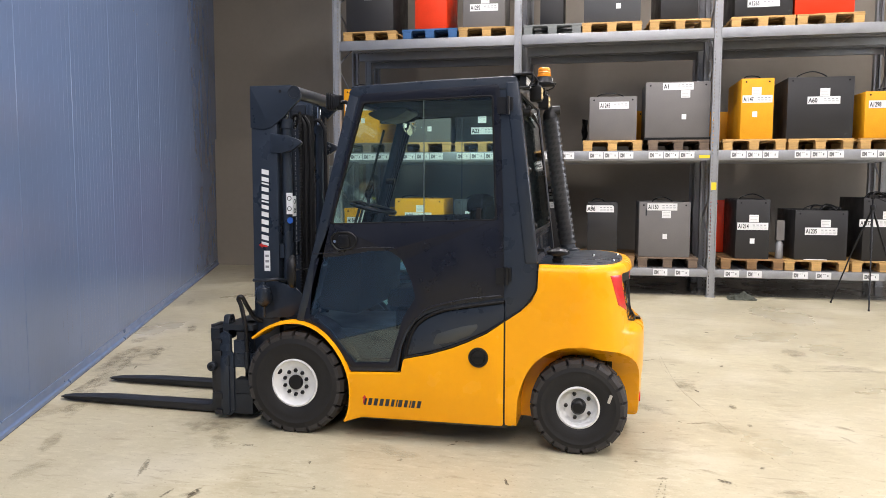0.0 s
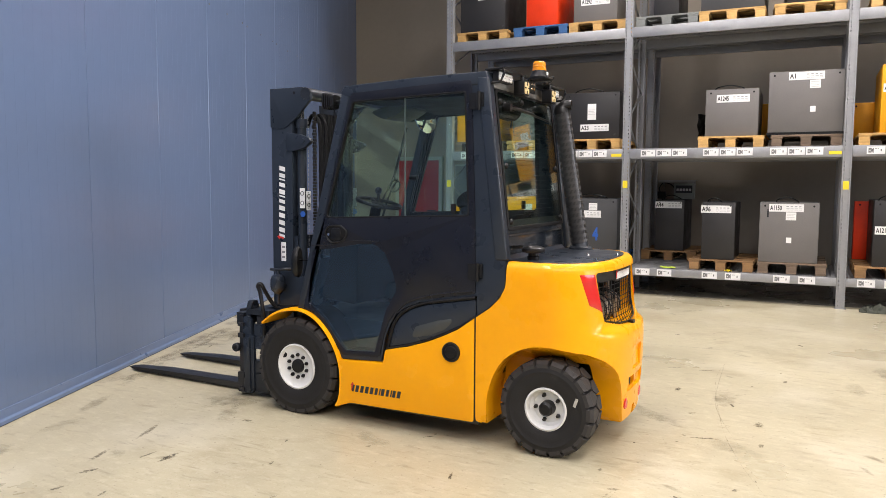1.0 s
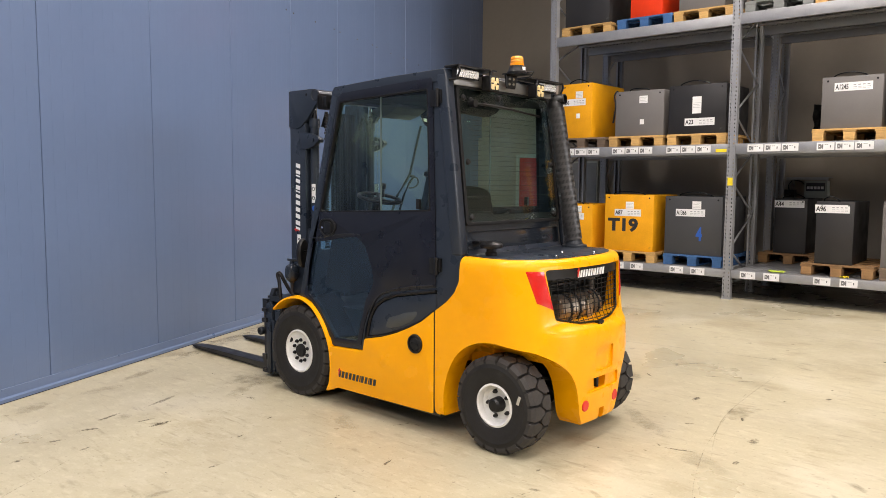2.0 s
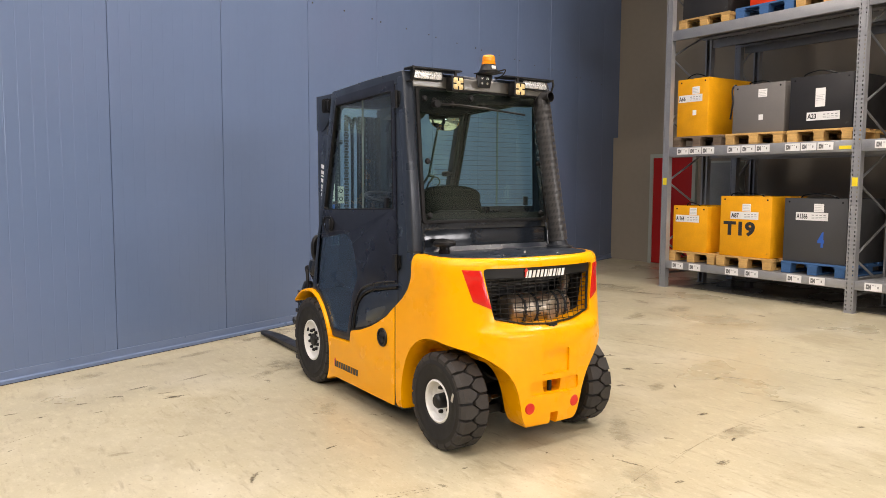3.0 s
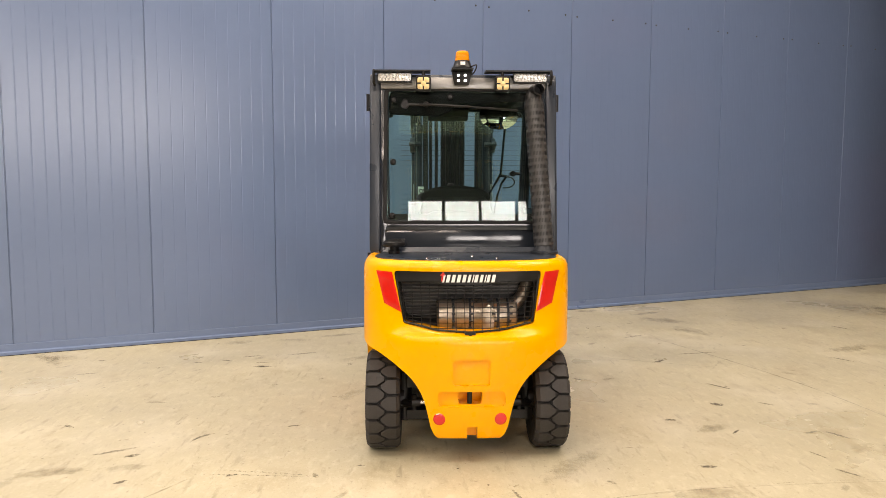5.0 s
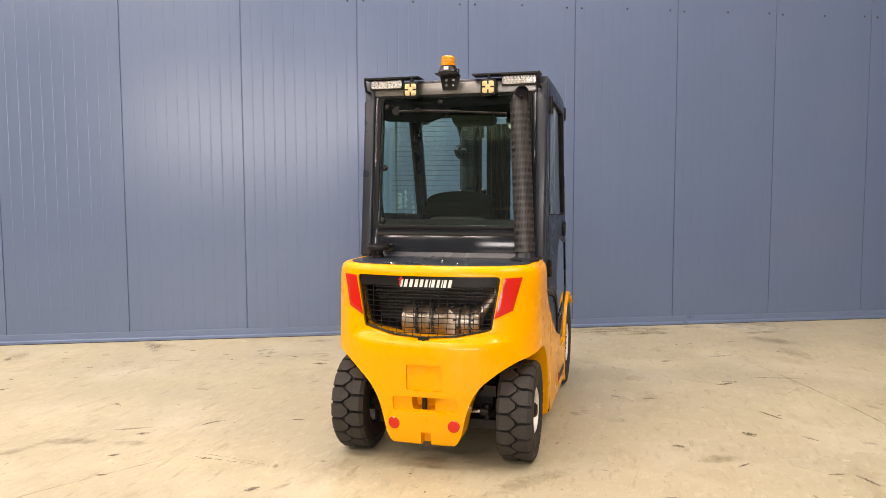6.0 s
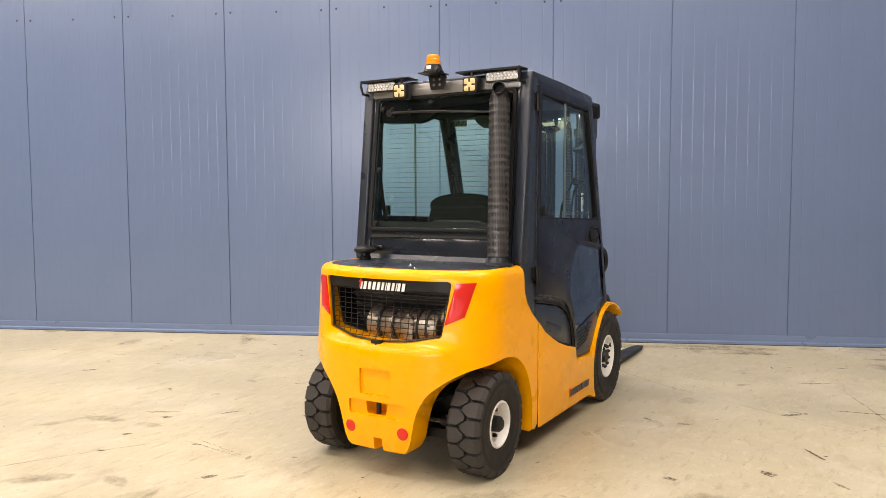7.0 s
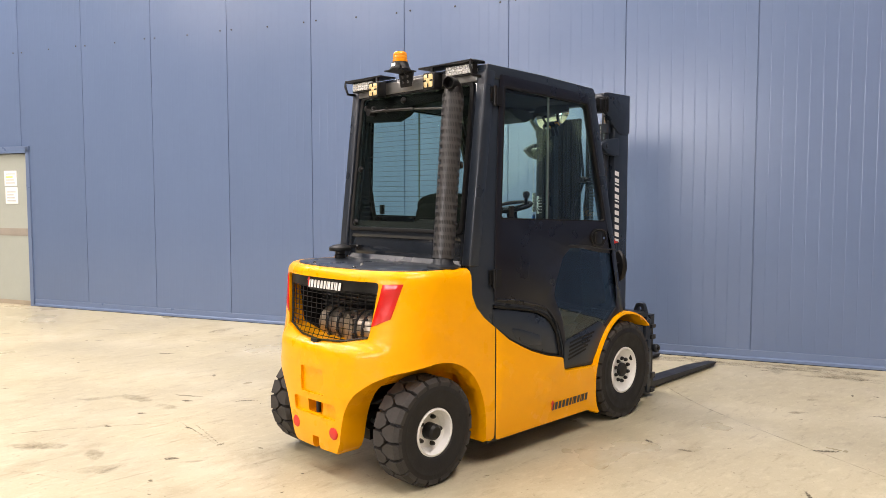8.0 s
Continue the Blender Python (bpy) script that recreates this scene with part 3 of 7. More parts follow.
bm = bmesh.new()
rod(bm, (-1.58, 2.25, 1.0), (-1.58, 2.19, 1.0), 0.012)
rod(bm, (-1.58, 2.195, 1.0), (-1.72, 2.195, 1.0), 0.011)
bm.transform(RACK_M @ pose(0.12, 0.23, 0))
part("door_handle", bm, BLACK, door_red)

# luminaires
for i, (lx, ly) in enumerate(LAMP_SPOTS):
    lum = thing("ceiling_light", (lx, ly, CEIL - 0.1), "long white hall luminaire under the ceiling", "ceiling light", "hall luminaires")
    part("housing", boxed(lx - 0.3, lx + 0.3, ly - 1.25, ly + 1.25, CEIL - 0.12, CEIL - 0.002), DOOR_GREY, lum, smooth=0)
    part("diffuser", boxed(lx - 0.25, lx + 0.25, ly - 1.2, ly + 1.2, CEIL - 0.135, CEIL - 0.118), TUBE_GLOW, lum, smooth=0)

# marks on the floor: rubber scuffs, dirt and long tyre arcs
rng = random.Random(11)


def blot(bm, x, y, length, width, turn, z=0.0012, bend=0.0):
    """A ragged film, covering most in its middle."""
    cover = bm.verts.layers.float.get("cover") or bm.verts.layers.float.new("cover")
    n = 14
    c, s = math.cos(turn), math.sin(turn)
    mid = bm.verts.new((x, y, z))
    mid[cover] = 0.9
    last = None
    for scale_, cov in ((0.5, 0.72), (1.0, 0.0)):
        ring_ = []
        for i in range(n):
            a = 2 * math.pi * i / n
            k = scale_ * rng.uniform(0.75, 1.1)
            u, v = 0.65 * length * math.cos(a) * k, 0.65 * width * math.sin(a) * k
            v += bend * (u / length) ** 2 * length
            p = bm.verts.new((x + c * u - s * v, y + s * u + c * v, z))
            p[cover] = cov
            ring_.append(p)
        for i in range(n):
            if last:
                bm.faces.new((last[i], ring_[i], ring_[(i + 1) % n], last[(i + 1) % n]))
            else:
                bm.faces.new((mid, ring_[i], ring_[(i + 1) % n]))
        last = ring_


def streak(bm, pts, w, z=0.0012, most=0.75):
    cover = bm.verts.layers.float.get("cover") or bm.verts.layers.float.new("cover")
    pts = [Vector((p[0], p[1], z)) for p in spline([(p[0], p[1]) for p in pts], 10)]
    prev = None
    for i, p in enumerate(pts):
        d = (pts[min(i + 1, len(pts) - 1)] - pts[max(i - 1, 0)]).normalized()
        nrm = Vector((-d.y, d.x, 0)) * w * rng.uniform(0.6, 1.2)
        cur = [bm.verts.new(p + nrm), bm.verts.new(p), bm.verts.new(p - nrm)]
        cur[1][cover] = most * (0.6 + 0.4 * math.sin(math.pi * (i + 0.5) / len(pts))) * rng.uniform(0.75, 1.1)
        if prev:
            for k in (0, 1):
                bm.faces.new((prev[k], prev[k + 1], cur[k + 1], cur[k]))
        prev = cur


def off_wall(x, y, d):
    return x > -1.95 - 0.418 * y + d


bm = bmesh.new()
# x, y, length, width, turn: near the tail and towards the rack, along the panel wall, in the open floor
TAIL_MARKS = ((-0.79, 6.55, 0.13, 0.10, 0.8), (-0.47, 6.13, 0.10, 0.07, 1.4), (-1.23, 6.74, 0.28, 0.04, 0.66), (-0.79, 6.89, 0.14, 0.05, 0.9), (-0.24, 6.45, 0.12, 0.03, 2.4), (-0.16, 7.03, 0.20, 0.05, 0.5), (-0.22, 6.90, 0.15, 0.03, 1.9),
              (0.15, 6.74, 0.16, 0.03, 0.4), (0.40, 6.76, 0.20, 0.04, 0.6), (0.30, 6.07, 0.14, 0.06, 1.5), (0.91, 5.46, 0.14, 0.07, 1.63), (0.64, 5.03, 0.22, 0.03, 0.3), (1.03, 8.18, 0.10, 0.05, -0.9), (-0.09, 8.17, 0.09, 0.05, 0.9),
              (0.30, 7.67, 0.09, 0.06, 0.8), (-1.41, 8.18, 0.10, 0.04, 1.0), (-2.03, 8.11, 0.28, 0.04, 0.6), (-3.39, 8.86, 0.26, 0.04, 0.5))
WALL_MARKS = ((-2.10, 2.96, 0.14, 0.05, 1.2), (-2.04, 2.74, 0.11, 0.05, 1.4), (-2.03, 2.33, 0.12, 0.04, 1.7), (-1.86, 2.48, 0.07, 0.05, 1.6), (-2.25, 3.14, 0.24, 0.05, 1.9), (-2.02, 3.27, 0.16, 0.03, 1.5), (-1.89, 3.30, 0.20, 0.06, 1.6),
              (-2.34, 3.55, 0.34, 0.06, 1.95), (-1.79, 2.80, 0.10, 0.03, 1.9), (-1.04, 3.15, 0.10, 0.03, 1.6), (-1.96, 3.99, 0.10, 0.06, 0.3), (-3.00, 6.62, 0.36, 0.05, 2.1), (-3.67, 6.77, 0.12, 0.06, 2.0), (-2.00, 6.55, 0.22, 0.06, 2.2),
              (-1.45, 5.98, 0.12, 0.06, 1.9), (-2.28, 6.96, 0.52, 0.03, 1.75), (-3.77, 5.49, 0.14, 0.03, 2.0), (-1.45, 5.75, 0.09, 0.06, 1.0))
OPEN_MARKS = ((-0.54, 1.32, 0.19, 0.06, 2.5), (0.0, 2.88, 0.30, 0.05, 2.1), (0.07, 3.0, 0.10, 0.07, 1.9), (-1.31, 1.47, 0.10, 0.03, 1.8), (-1.43, 1.71, 0.22, 0.02, 1.9), (-1.69, 1.99, 0.24, 0.04, 1.9), (-1.54, 1.04, 0.12, 0.04, 1.9),
              (-0.63, -0.37, 0.30, 0.03, 2.4), (-0.73, 0.03, 0.45, 0.03, 2.6), (-0.34, 0.22, 0.14, 0.05, 2.3), (-1.06, 0.97, 0.34, 0.02, 1.9), (0.43, 3.08, 0.09, 0.05, 2.2), (0.37, 4.03, 0.09, 0.05, 0.4), (0.70, 3.21, 0.09, 0.04, 2.0),
              (0.68, 4.06, 0.12, 0.07, 2.6), (0.90, 4.30, 0.06, 0.04, 1.0), (-0.41, 3.79, 0.12, 0.03, 1.9), (-1.34, 3.50, 0.06, 0.03, 1.8))
for marks in (TAIL_MARKS, WALL_MARKS, OPEN_MARKS):
    for x, y, l, w, a in marks:
        blot(bm, x, y, l, 0.8 * w, a)
blot(bm, -0.22, 3.28, 0.22, 0.035, 2.6, bend=-0.5)
streak(bm, [(-1.69, 6.86), (-1.84, 6.96), (-1.97, 7.05), (-2.11, 7.24)], 0.022)
streak(bm, [(0.29, 3.55), (0.33, 3.80), (0.37, 4.02)], 0.02)
streak(bm, [(0.34, 3.45), (0.36, 3.75), (0.39, 4.03)], 0.014)
for i in range(430):
    x, y = rng.uniform(-4.5, 4.5), rng.uniform(-2.5, 10.0)
    if off_wall(x, y, 0.15):
        l = rng.choice((0.012, 0.014, 0.018, 0.022, 0.03, 0.035, 0.045, 0.06, 0.08))
        blot(bm, x, y, l, l * rng.uniform(0.2, 0.5), rng.uniform(0, 3.14), bend=rng.uniform(-0.4, 0.4))
for pts, w in (([(0.54, 7.67), (0.50, 6.6), (0.69, 5.41), (0.85, 4.8), (1.03, 4.32), (1.18, 3.98)], 0.006), ([(-1.2, 1.95), (-1.35, 2.15), (-1.58, 2.51), (-1.83, 2.91)], 0.008), ([(1.4, 3.59), (1.26, 3.84), (1.15, 4.09)], 0.006)):
    streak(bm, pts, w)
tagged(part("floor_scuffs", bm, SCUFF, smooth=0), "small dark rubber scuffs scattered on the floor", "scuffs", kind="stuff")
bm = bmesh.new()
for x, y, l, w, a in ((-3.92, 6.01, 0.7, 0.10, 2.0), (-3.70, 9.88, 0.75, 0.22, 0.3), (-4.25, 7.13, 0.5, 0.10, 2.0), (1.01, 3.96, 0.28, 0.16, 2.5), (1.15, 3.30, 0.4, 0.14, 2.3), (-1.08, 8.30, 0.22, 0.10, 0.8), (-3.48, 9.93, 0.3, 0.08, 0.2), (-3.72, 9.86, 0.55, 0.16, 0.25), (-3.95, 9.95, 0.5, 0.14, 0.1), (-4.3, 10.0, 1.2, 0.5, 0.2), (-4.6, 9.6, 1.0, 0.5, 0.4), (-3.2, 9.75, 0.5, 0.12, 0.5), (-4.0, 5.99, 0.6, 0.3, 1.55), (-3.85, 5.55, 0.3, 0.14, 0.5), (-3.56, 4.24, 0.5, 0.22, 1.0), (-2.34, 4.31, 0.5, 0.35, 0.7), (-2.17, 4.05, 0.35, 0.13, 2.0), (-1.91, 3.28, 0.14, 0.06, 0.6), (1.0, 4.0, 0.16, 0.07, 0.24), (-4.29, 7.17, 0.25, 0.12, 0.5),
                      (0.9, 5.44, 0.10, 0.06, -0.4)):
    blot(bm, x, y, l, w, a, 0.0006)
for i in range(130):
    x, y = rng.uniform(-4.8, 4.5), rng.uniform(-2.5, 10.2)
    if off_wall(x, y, 0.2):
        l = rng.choice((0.06, 0.1, 0.15, 0.25, 0.4, 0.6))
        blot(bm, x, y, l, l * rng.uniform(0.25, 0.6), rng.uniform(0, 3.14), 0.0006, rng.uniform(-0.4, 0.4))
for i in range(14):
    s_ = rng.uniform(2.5, 9.5)
    q = WALL_M @ Vector((s_, -rng.uniform(0.1, 0.35), 0))
    blot(bm, q.x, q.y, rng.uniform(0.3, 0.9), rng.uniform(0.08, 0.2), 1.97, 0.0006)
for pts, w in (([(-3.2, 4.6), (-2.4, 5.6), (-1.8, 6.9)], 0.012), ([(0.84, 5.0), (0.60, 5.82), (0.50, 7.07)], 0.007), ([(0.4, 3.4), (1.3, 2.9), (2.4, 2.7)], 0.01), ([(-2.9, 6.8), (-1.2, 7.4), (0.8, 7.7)], 0.014), ([(1.45, 6.6), (1.78, 6.68), (2.1, 6.77)], 0.012)):
    streak(bm, pts, w, 0.0006, 1.0)
tagged(part("floor_stains", bm, STAIN, smooth=0), "brown dirt and long tyre streaks on the floor", "stains", kind="stuff")


# ---- the forklift truck: front towards -x, centre line at y = YC ----
YC = 4.82
truck = thing("forklift_truck", (-0.9, YC, 0), "yellow counterbalance forklift truck with dark enclosed cab, standing on concrete", "forklift")


def mirrored(side):
    """Maps a distance from the centre line to y; side -1 is the truck's side with the filler cap, 1 the other."""
    return lambda d: YC + side * d


# counterweight
def rear_outline(w, xr, xc=-0.12, n=2.5, k=18):
    pts = [(-0.490, -w), (-0.40, -w), (-0.26, -w)]
    for i in range(2 * k + 1):
        a = -math.pi / 2 + math.pi * i / (2 * k)
        c, s = max(math.cos(a), 0.0), math.sin(a)
        pts.append((xc + (xr - xc) * c ** (2 / n), w * math.copysign(abs(s) ** (2 / n), s)))
    return pts + [(-0.26, w), (-0.40, w), (-0.490, w)]


def corner_ease(y, z, xr):
    """Towards the corners the step under the grille runs out into one smooth slope."""
    e = min(1.0, max(0.0, (abs(y) - 0.30) / 0.18))
    e = e * e * (3 - 2 * e)
    plain = 0.283 - 0.078 * min(1.0, max(0.0, (z - 0.45) / 0.50))
    return xr + (plain - xr) * e if 0.45 < z < 1.0 else xr


CW_ROWS = [(0.142, 0.545, 0.242), (0.150, 0.560, 0.256), (0.17, 0.567, 0.263), (0.25, 0.57, 0.270), (0.45, 0.57, 0.283), (0.60, 0.57, 0.285), (0.655, 0.57, 0.283), (0.680, 0.57, 0.277),
           (0.692, 0.57, 0.265), (0.702, 0.57, 0.246), (0.73, 0.57, 0.228), (0.78, 0.57, 0.218), (0.90, 0.57, 0.208), (1.00, 0.569, 0.204), (1.035, 0.566, 0.203), (1.055, 0.557, 0.196), (1.068, 0.542, 0.182), (1.073, 0.525, 0.166), (1.070, 0.505, 0.150)]


def rear_x(y, z):
    """The counterweight's rear face at height z, y from the centre line."""
    for (z0, w0, x0), (z1, w1, x1) in zip(CW_ROWS, CW_ROWS[1:]):
        if z0 <= z <= z1:
            t = (z - z0) / (z1 - z0)
            w, xr = w0 + (w1 - w0) * t, x0 + (x1 - x0) * t
            xr = corner_ease(y, z, xr)
            return -0.12 + (xr + 0.12) * max(0.0, 1 - abs(y / w) ** 2.5) ** 0.4
    return 0.2


bm = bmesh.new()
rings = []
for z, w, xr in CW_ROWS:
    ring = []
    for x, y in rear_outline(w, xr):
        k = (x + 0.12) / (xr + 0.12)
        ring.append(bm.verts.new((-0.12 + k * (corner_ease(y, z, xr) + 0.12) if k > 0 else x, YC + y, z)))
    rings.append(ring)
n = len(rings[0])
for a, b in zip(rings, rings[1:]):
    for i in range(n):
        bm.faces.new((a[i], a[(i + 1) % n], b[(i + 1) % n], b[i]))
bm.faces.new(rings[0]), bm.faces.new(rings[-1])
cw = part("counterweight", bm, CAST_YELLOW, truck, "rounded yellow cast counterweight", smooth=0)

def interp(t, xs, zs):
    return float(np.interp(t, xs, zs))


def smooth_interp(t, xs, zs):
    """A monotone cubic through the points."""
    h = np.diff(xs)
    d = np.diff(zs) / h
    m = [d[0]] + [0.0 if a * b <= 0 else 2 * a * b / (a + b) for a, b in zip(d, d[1:])] + [d[-1]]
    i = min(max(int(np.searchsorted(xs, t)) - 1, 0), len(h) - 1)
    u = min(max((t - xs[i]) / h[i], 0.0), 1.0)
    return float(zs[i] * (1 + 2 * u) * (1 - u) ** 2 + h[i] * m[i] * u * (1 - u) ** 2 + zs[i + 1] * u * u * (3 - 2 * u) + h[i] * m[i + 1] * u * u * (u - 1))


def arch_cutter(side):
    """The wheel opening: under the tail's sloping lower edge and behind the round front of the arch."""
    Y = mirrored(side)
    xs = [-0.428, -0.427, -0.425, -0.422, -0.416, -0.410, -0.402] + [-0.392 + 0.02 * i for i in range(35)] + [0.32, 0.5]
    zx = [smooth_interp(x, [-0.428, -0.422, -0.405, -0.372, -0.32, -0.255, -0.19, -0.13, -0.07, 0.02, 0.09, 0.15, 0.2, 0.5], [0.0, 0.27, 0.36, 0.447, 0.522, 0.573, 0.602, 0.616, 0.620, 0.608, 0.594, 0.582, 0.575, 0.56]) for x in xs]
    ds = [0.148, 0.157, 0.165, 0.172, 0.178, 0.183, 0.188, 0.1925, 0.197] + [0.203 + 0.012 * i for i in range(32)] + [0.62, 0.75]
    zd = [smooth_interp(d, [0.148, 0.165, 0.180, 0.192, 0.204, 0.222, 0.250, 0.30, 0.355, 0.40, 0.46, 0.52, 0.57, 0.75], [0.10, 0.148, 0.162, 0.185, 0.215, 0.30, 0.385, 0.462, 0.510, 0.542, 0.575, 0.605, 0.64, 0.68]) for d in ds]
    bm = bmesh.new()
    top = [[bm.verts.new((x, Y(d), max(0.02, min(a, b)))) for d, b in zip(ds, zd)] for x, a in zip(xs, zx)]
    bot = [[bm.verts.new((x, Y(d), -0.1)) for d in ds] for x in xs]
    for i in range(len(xs) - 1):
        for j in range(len(ds) - 1):
            bm.faces.new((top[i][j], top[i][j + 1], top[i + 1][j + 1], top[i + 1][j]))
            bm.faces.new((bot[i][j], bot[i + 1][j], bot[i + 1][j + 1], bot[i][j + 1]))
        bm.faces.new((top[i][0], top[i + 1][0], bot[i + 1][0], bot[i][0]))
        bm.faces.new((top[i][-1], bot[i][-1], bot[i + 1][-1], top[i + 1][-1]))
    for j in range(len(ds) - 1):
        bm.faces.new((top[0][j], bot[0][j], bot[0][j + 1], top[0][j + 1]))
        bm.faces.new((top[-1][j], top[-1][j + 1], bot[-1][j + 1], bot[-1][j]))
    return bm


for sd in (-1, 1):
    carve(cw, arch_cutter(sd))
carve(cw, boxed(-0.40, 0.10, YC - 0.42, YC + 0.42, 0.0, 0.50))
# where the cab's rear post curves down over it
carve(cw, plate(rounded([(-0.7, 0.60), (-0.527, 0.735), (-0.485, 0.752), (-0.405, 0.808), (-0.345, 0.868), (-0.312, 0.935), (-0.308, 1.04), (-0.305, 1.3), (-0.7, 1.3)], [0, 0, 0.05, 0.08, 0.08, 0.08, 0, 0, 0]), "y", 3.9, 5.8))
GRILLE = [(-0.396, 1.020), (0.386, 1.020), (0.344, 0.742), (0.17, 0.708), (0.0, 0.697), (-0.17, 0.708), (-0.344, 0.745)]
carve(cw, plate([(YC + y, z) for y, z in rounded(GRILLE, 0.02, 3)], "x", -0.10, 0.5))
carve(cw, plate(rounded([(4.735, 0.570), (4.925, 0.570), (4.925, 0.436), (4.735, 0.436)], 0.012, 3), "x", 0.268, 0.4))
carve(cw, plate(rounded([(4.655, 0.402), (5.005, 0.402), (5.010, 0.322), (4.66, 0.322)], 0.02, 3), "x", 0.255, 0.4))
carve(cw, plate(rounded([(4.755, 0.400), (4.890, 0.400), (4.880, 0.330), (4.765, 0.330)], 0.015, 3), "x", 0.17, 0.4))
carve(cw, plate([(4.808, 0.10), (4.862, 0.10), (4.862, 0.212), (4.808, 0.212)], "x", 0.19, 0.4))
cw.data.polygons.foreach_set("use_smooth", [True] * len(cw.data.polygons))
cw.data.set_sharp_from_angle(angle=radians(32))
mod = cw.modifiers.new("soft_edges", "BEVEL")
mod.width, mod.segments, mod.limit_method, mod.angle_limit = 0.007, 2, "ANGLE", radians(40)

part("hitch_pin", rodded((0.235, 4.822, 0.315), (0.235, 4.822, 0.43), 0.013), BLACK, truck)
for y in (4.664, 4.982):
    part("reflector", lathed([(0.0, 0.006), (0.028, 0.005), (0.033, 0.0), (0.033, -0.02)], (rear_x(y - YC, 0.255) - 0.001, y, 0.255), "x", 24), RED_LENS, truck, "round red reflector")


# tail lamps lie on the rear corners
def lamp_patch(quad, out=0.006, nu=8, nv=10):
    bm = bmesh.new()
    a, b, c, d = [Vector(p) for p in quad]
    face, back = [], []
    for i in range(nu + 1):
        u = i / nu
        r0, r1 = [], []
        for j in range(nv + 1):
            v = j / nv
            p = (a * (1 - u) + b * u) * (1 - v) + (d * (1 - u) + c * u) * v
            x = rear_x(p.x, p.y)
            edge = min(u, 1 - u, v, 1 - v)
            o = out if edge > 0.001 else out * 0.45
            r0.append(bm.verts.new((x + o, YC + p.x, p.y)))
            r1.append(bm.verts.new((x - 0.02, YC + p.x, p.y)))
        face.append(r0), back.append(r1)
    for i in range(nu):
        for j in range(nv):
            bm.faces.new((face[i][j], face[i + 1][j], face[i + 1][j + 1], face[i][j + 1]))
    for i in range(nu):
        for j in (0, nv):
            bm.faces.new((face[i][j], back[i][j], back[i + 1][j], face[i + 1][j]))
    for j in range(nv):
        for i in (0, nu):
            bm.faces.new((face[i][j], face[i][j + 1], back[i][j + 1], back[i][j]))
    return bm


for sd in (-1, 1):
    quad = [(sd * 0.49, 1.015), (sd * 0.405, 1.012), (sd * 0.356, 0.804), (sd * 0.447, 0.846)]
    part("tail_lamp", lamp_patch(quad), RED_LENS, truck, "red tail lamp set in the corner")

# dark liner of the engine bay opening
bm = bmesh.new()
lin0 = [(YC + y * 0.985, 0.86 + (z - 0.86) * 0.975) for y, z in rounded(GRILLE, 0.02, 3)]
lin1 = [(YC + y * 0.955, 0.86 + (z - 0.86) * 0.93) for y, z in rounded(GRILLE, 0.02, 3)]
prism(bm, lin0, "x", -0.095, 0.085, [lin1])
part("bay_liner", bm, SEAL, truck, smooth=0)
# engine grille, with what lies behind it
part("radiator", boxed(-0.09, -0.06, 4.40, 5.22, 0.68, 1.02), BLACK, truck)
bm = bmesh.new()
for i in range(16):
    z = 0.71 + i * 0.0195
    box(bm, -0.06, -0.045, 4.44, 4.66 if z < 0.86 else 5.18, z, z + 0.006)
part("radiator_fin", bm, surface("fin_metal", (0.075, 0.072, 0.07), 0.4, metal=0.4), truck, smooth=0)
muff = lathed([(0.0, 4.655), (0.072, 4.655), (0.084, 4.662), (0.086, 4.70), (0.086, 4.79), (0.090, 4.795), (0.090, 4.812), (0.086, 4.816), (0.086, 4.90), (0.090, 4.905), (0.090, 4.925), (0.081, 4.93),
               (0.081, 4.955), (0.088, 4.96), (0.088, 5.07), (0.077, 5.085), (0.0, 5.085)], (0.03, 0, 0.762), "y", 28)
muffler = part("muffler", muff, EXHAUST, truck, "stained metal exhaust silencer behind the grille")
for y, tilt in ((4.735, 0.0), (4.825, 0.004), (4.975, -0.012), (5.03, 0.006)):
    bm = bmesh.new()
    lathe(bm, [(0.087, y), (0.0935, y), (0.095, y + 0.006), (0.0935, y + 0.012), (0.087, y + 0.012)], (0.03, 0, 0.762), "y", 28, True)
    for k in range(7):
        ang = radians(-35 + 24 * k)
        c = Vector((0.03 + 0.096 * math.cos(ang), y + 0.006 + tilt * k, 0.762 + 0.096 * math.sin(ang)))
        rod(bm, c - Vector((0, 0.009, 0)), c + Vector((0, 0.009, 0)), 0.005, seg=6)
    part("clamp", bm, DARK_STEEL, muffler, "dark chain-like band clamp")
bm = plate(rounded([(4.90, 0.70), (4.955, 0.695), (4.965, 0.80), (4.93, 0.84), (4.895, 0.80)], 0.012), "x", 0.118, 0.124)
part("heat_tab", bm, EXHAUST, muffler, "bent sheet-metal tab", bevel=0.001)
part("exhaust_elbow", piped(spline([(0.02, 5.06, 0.80), (0.0, 5.12, 0.86), (-0.03, 5.16, 0.95), (-0.04, 5.17, 1.02)], 5), 0.035, 12), EXHAUST, truck)


def grille_x(y, z):
    return rear_x(y, min(max(z, 0.70), 1.03)) - 0.022


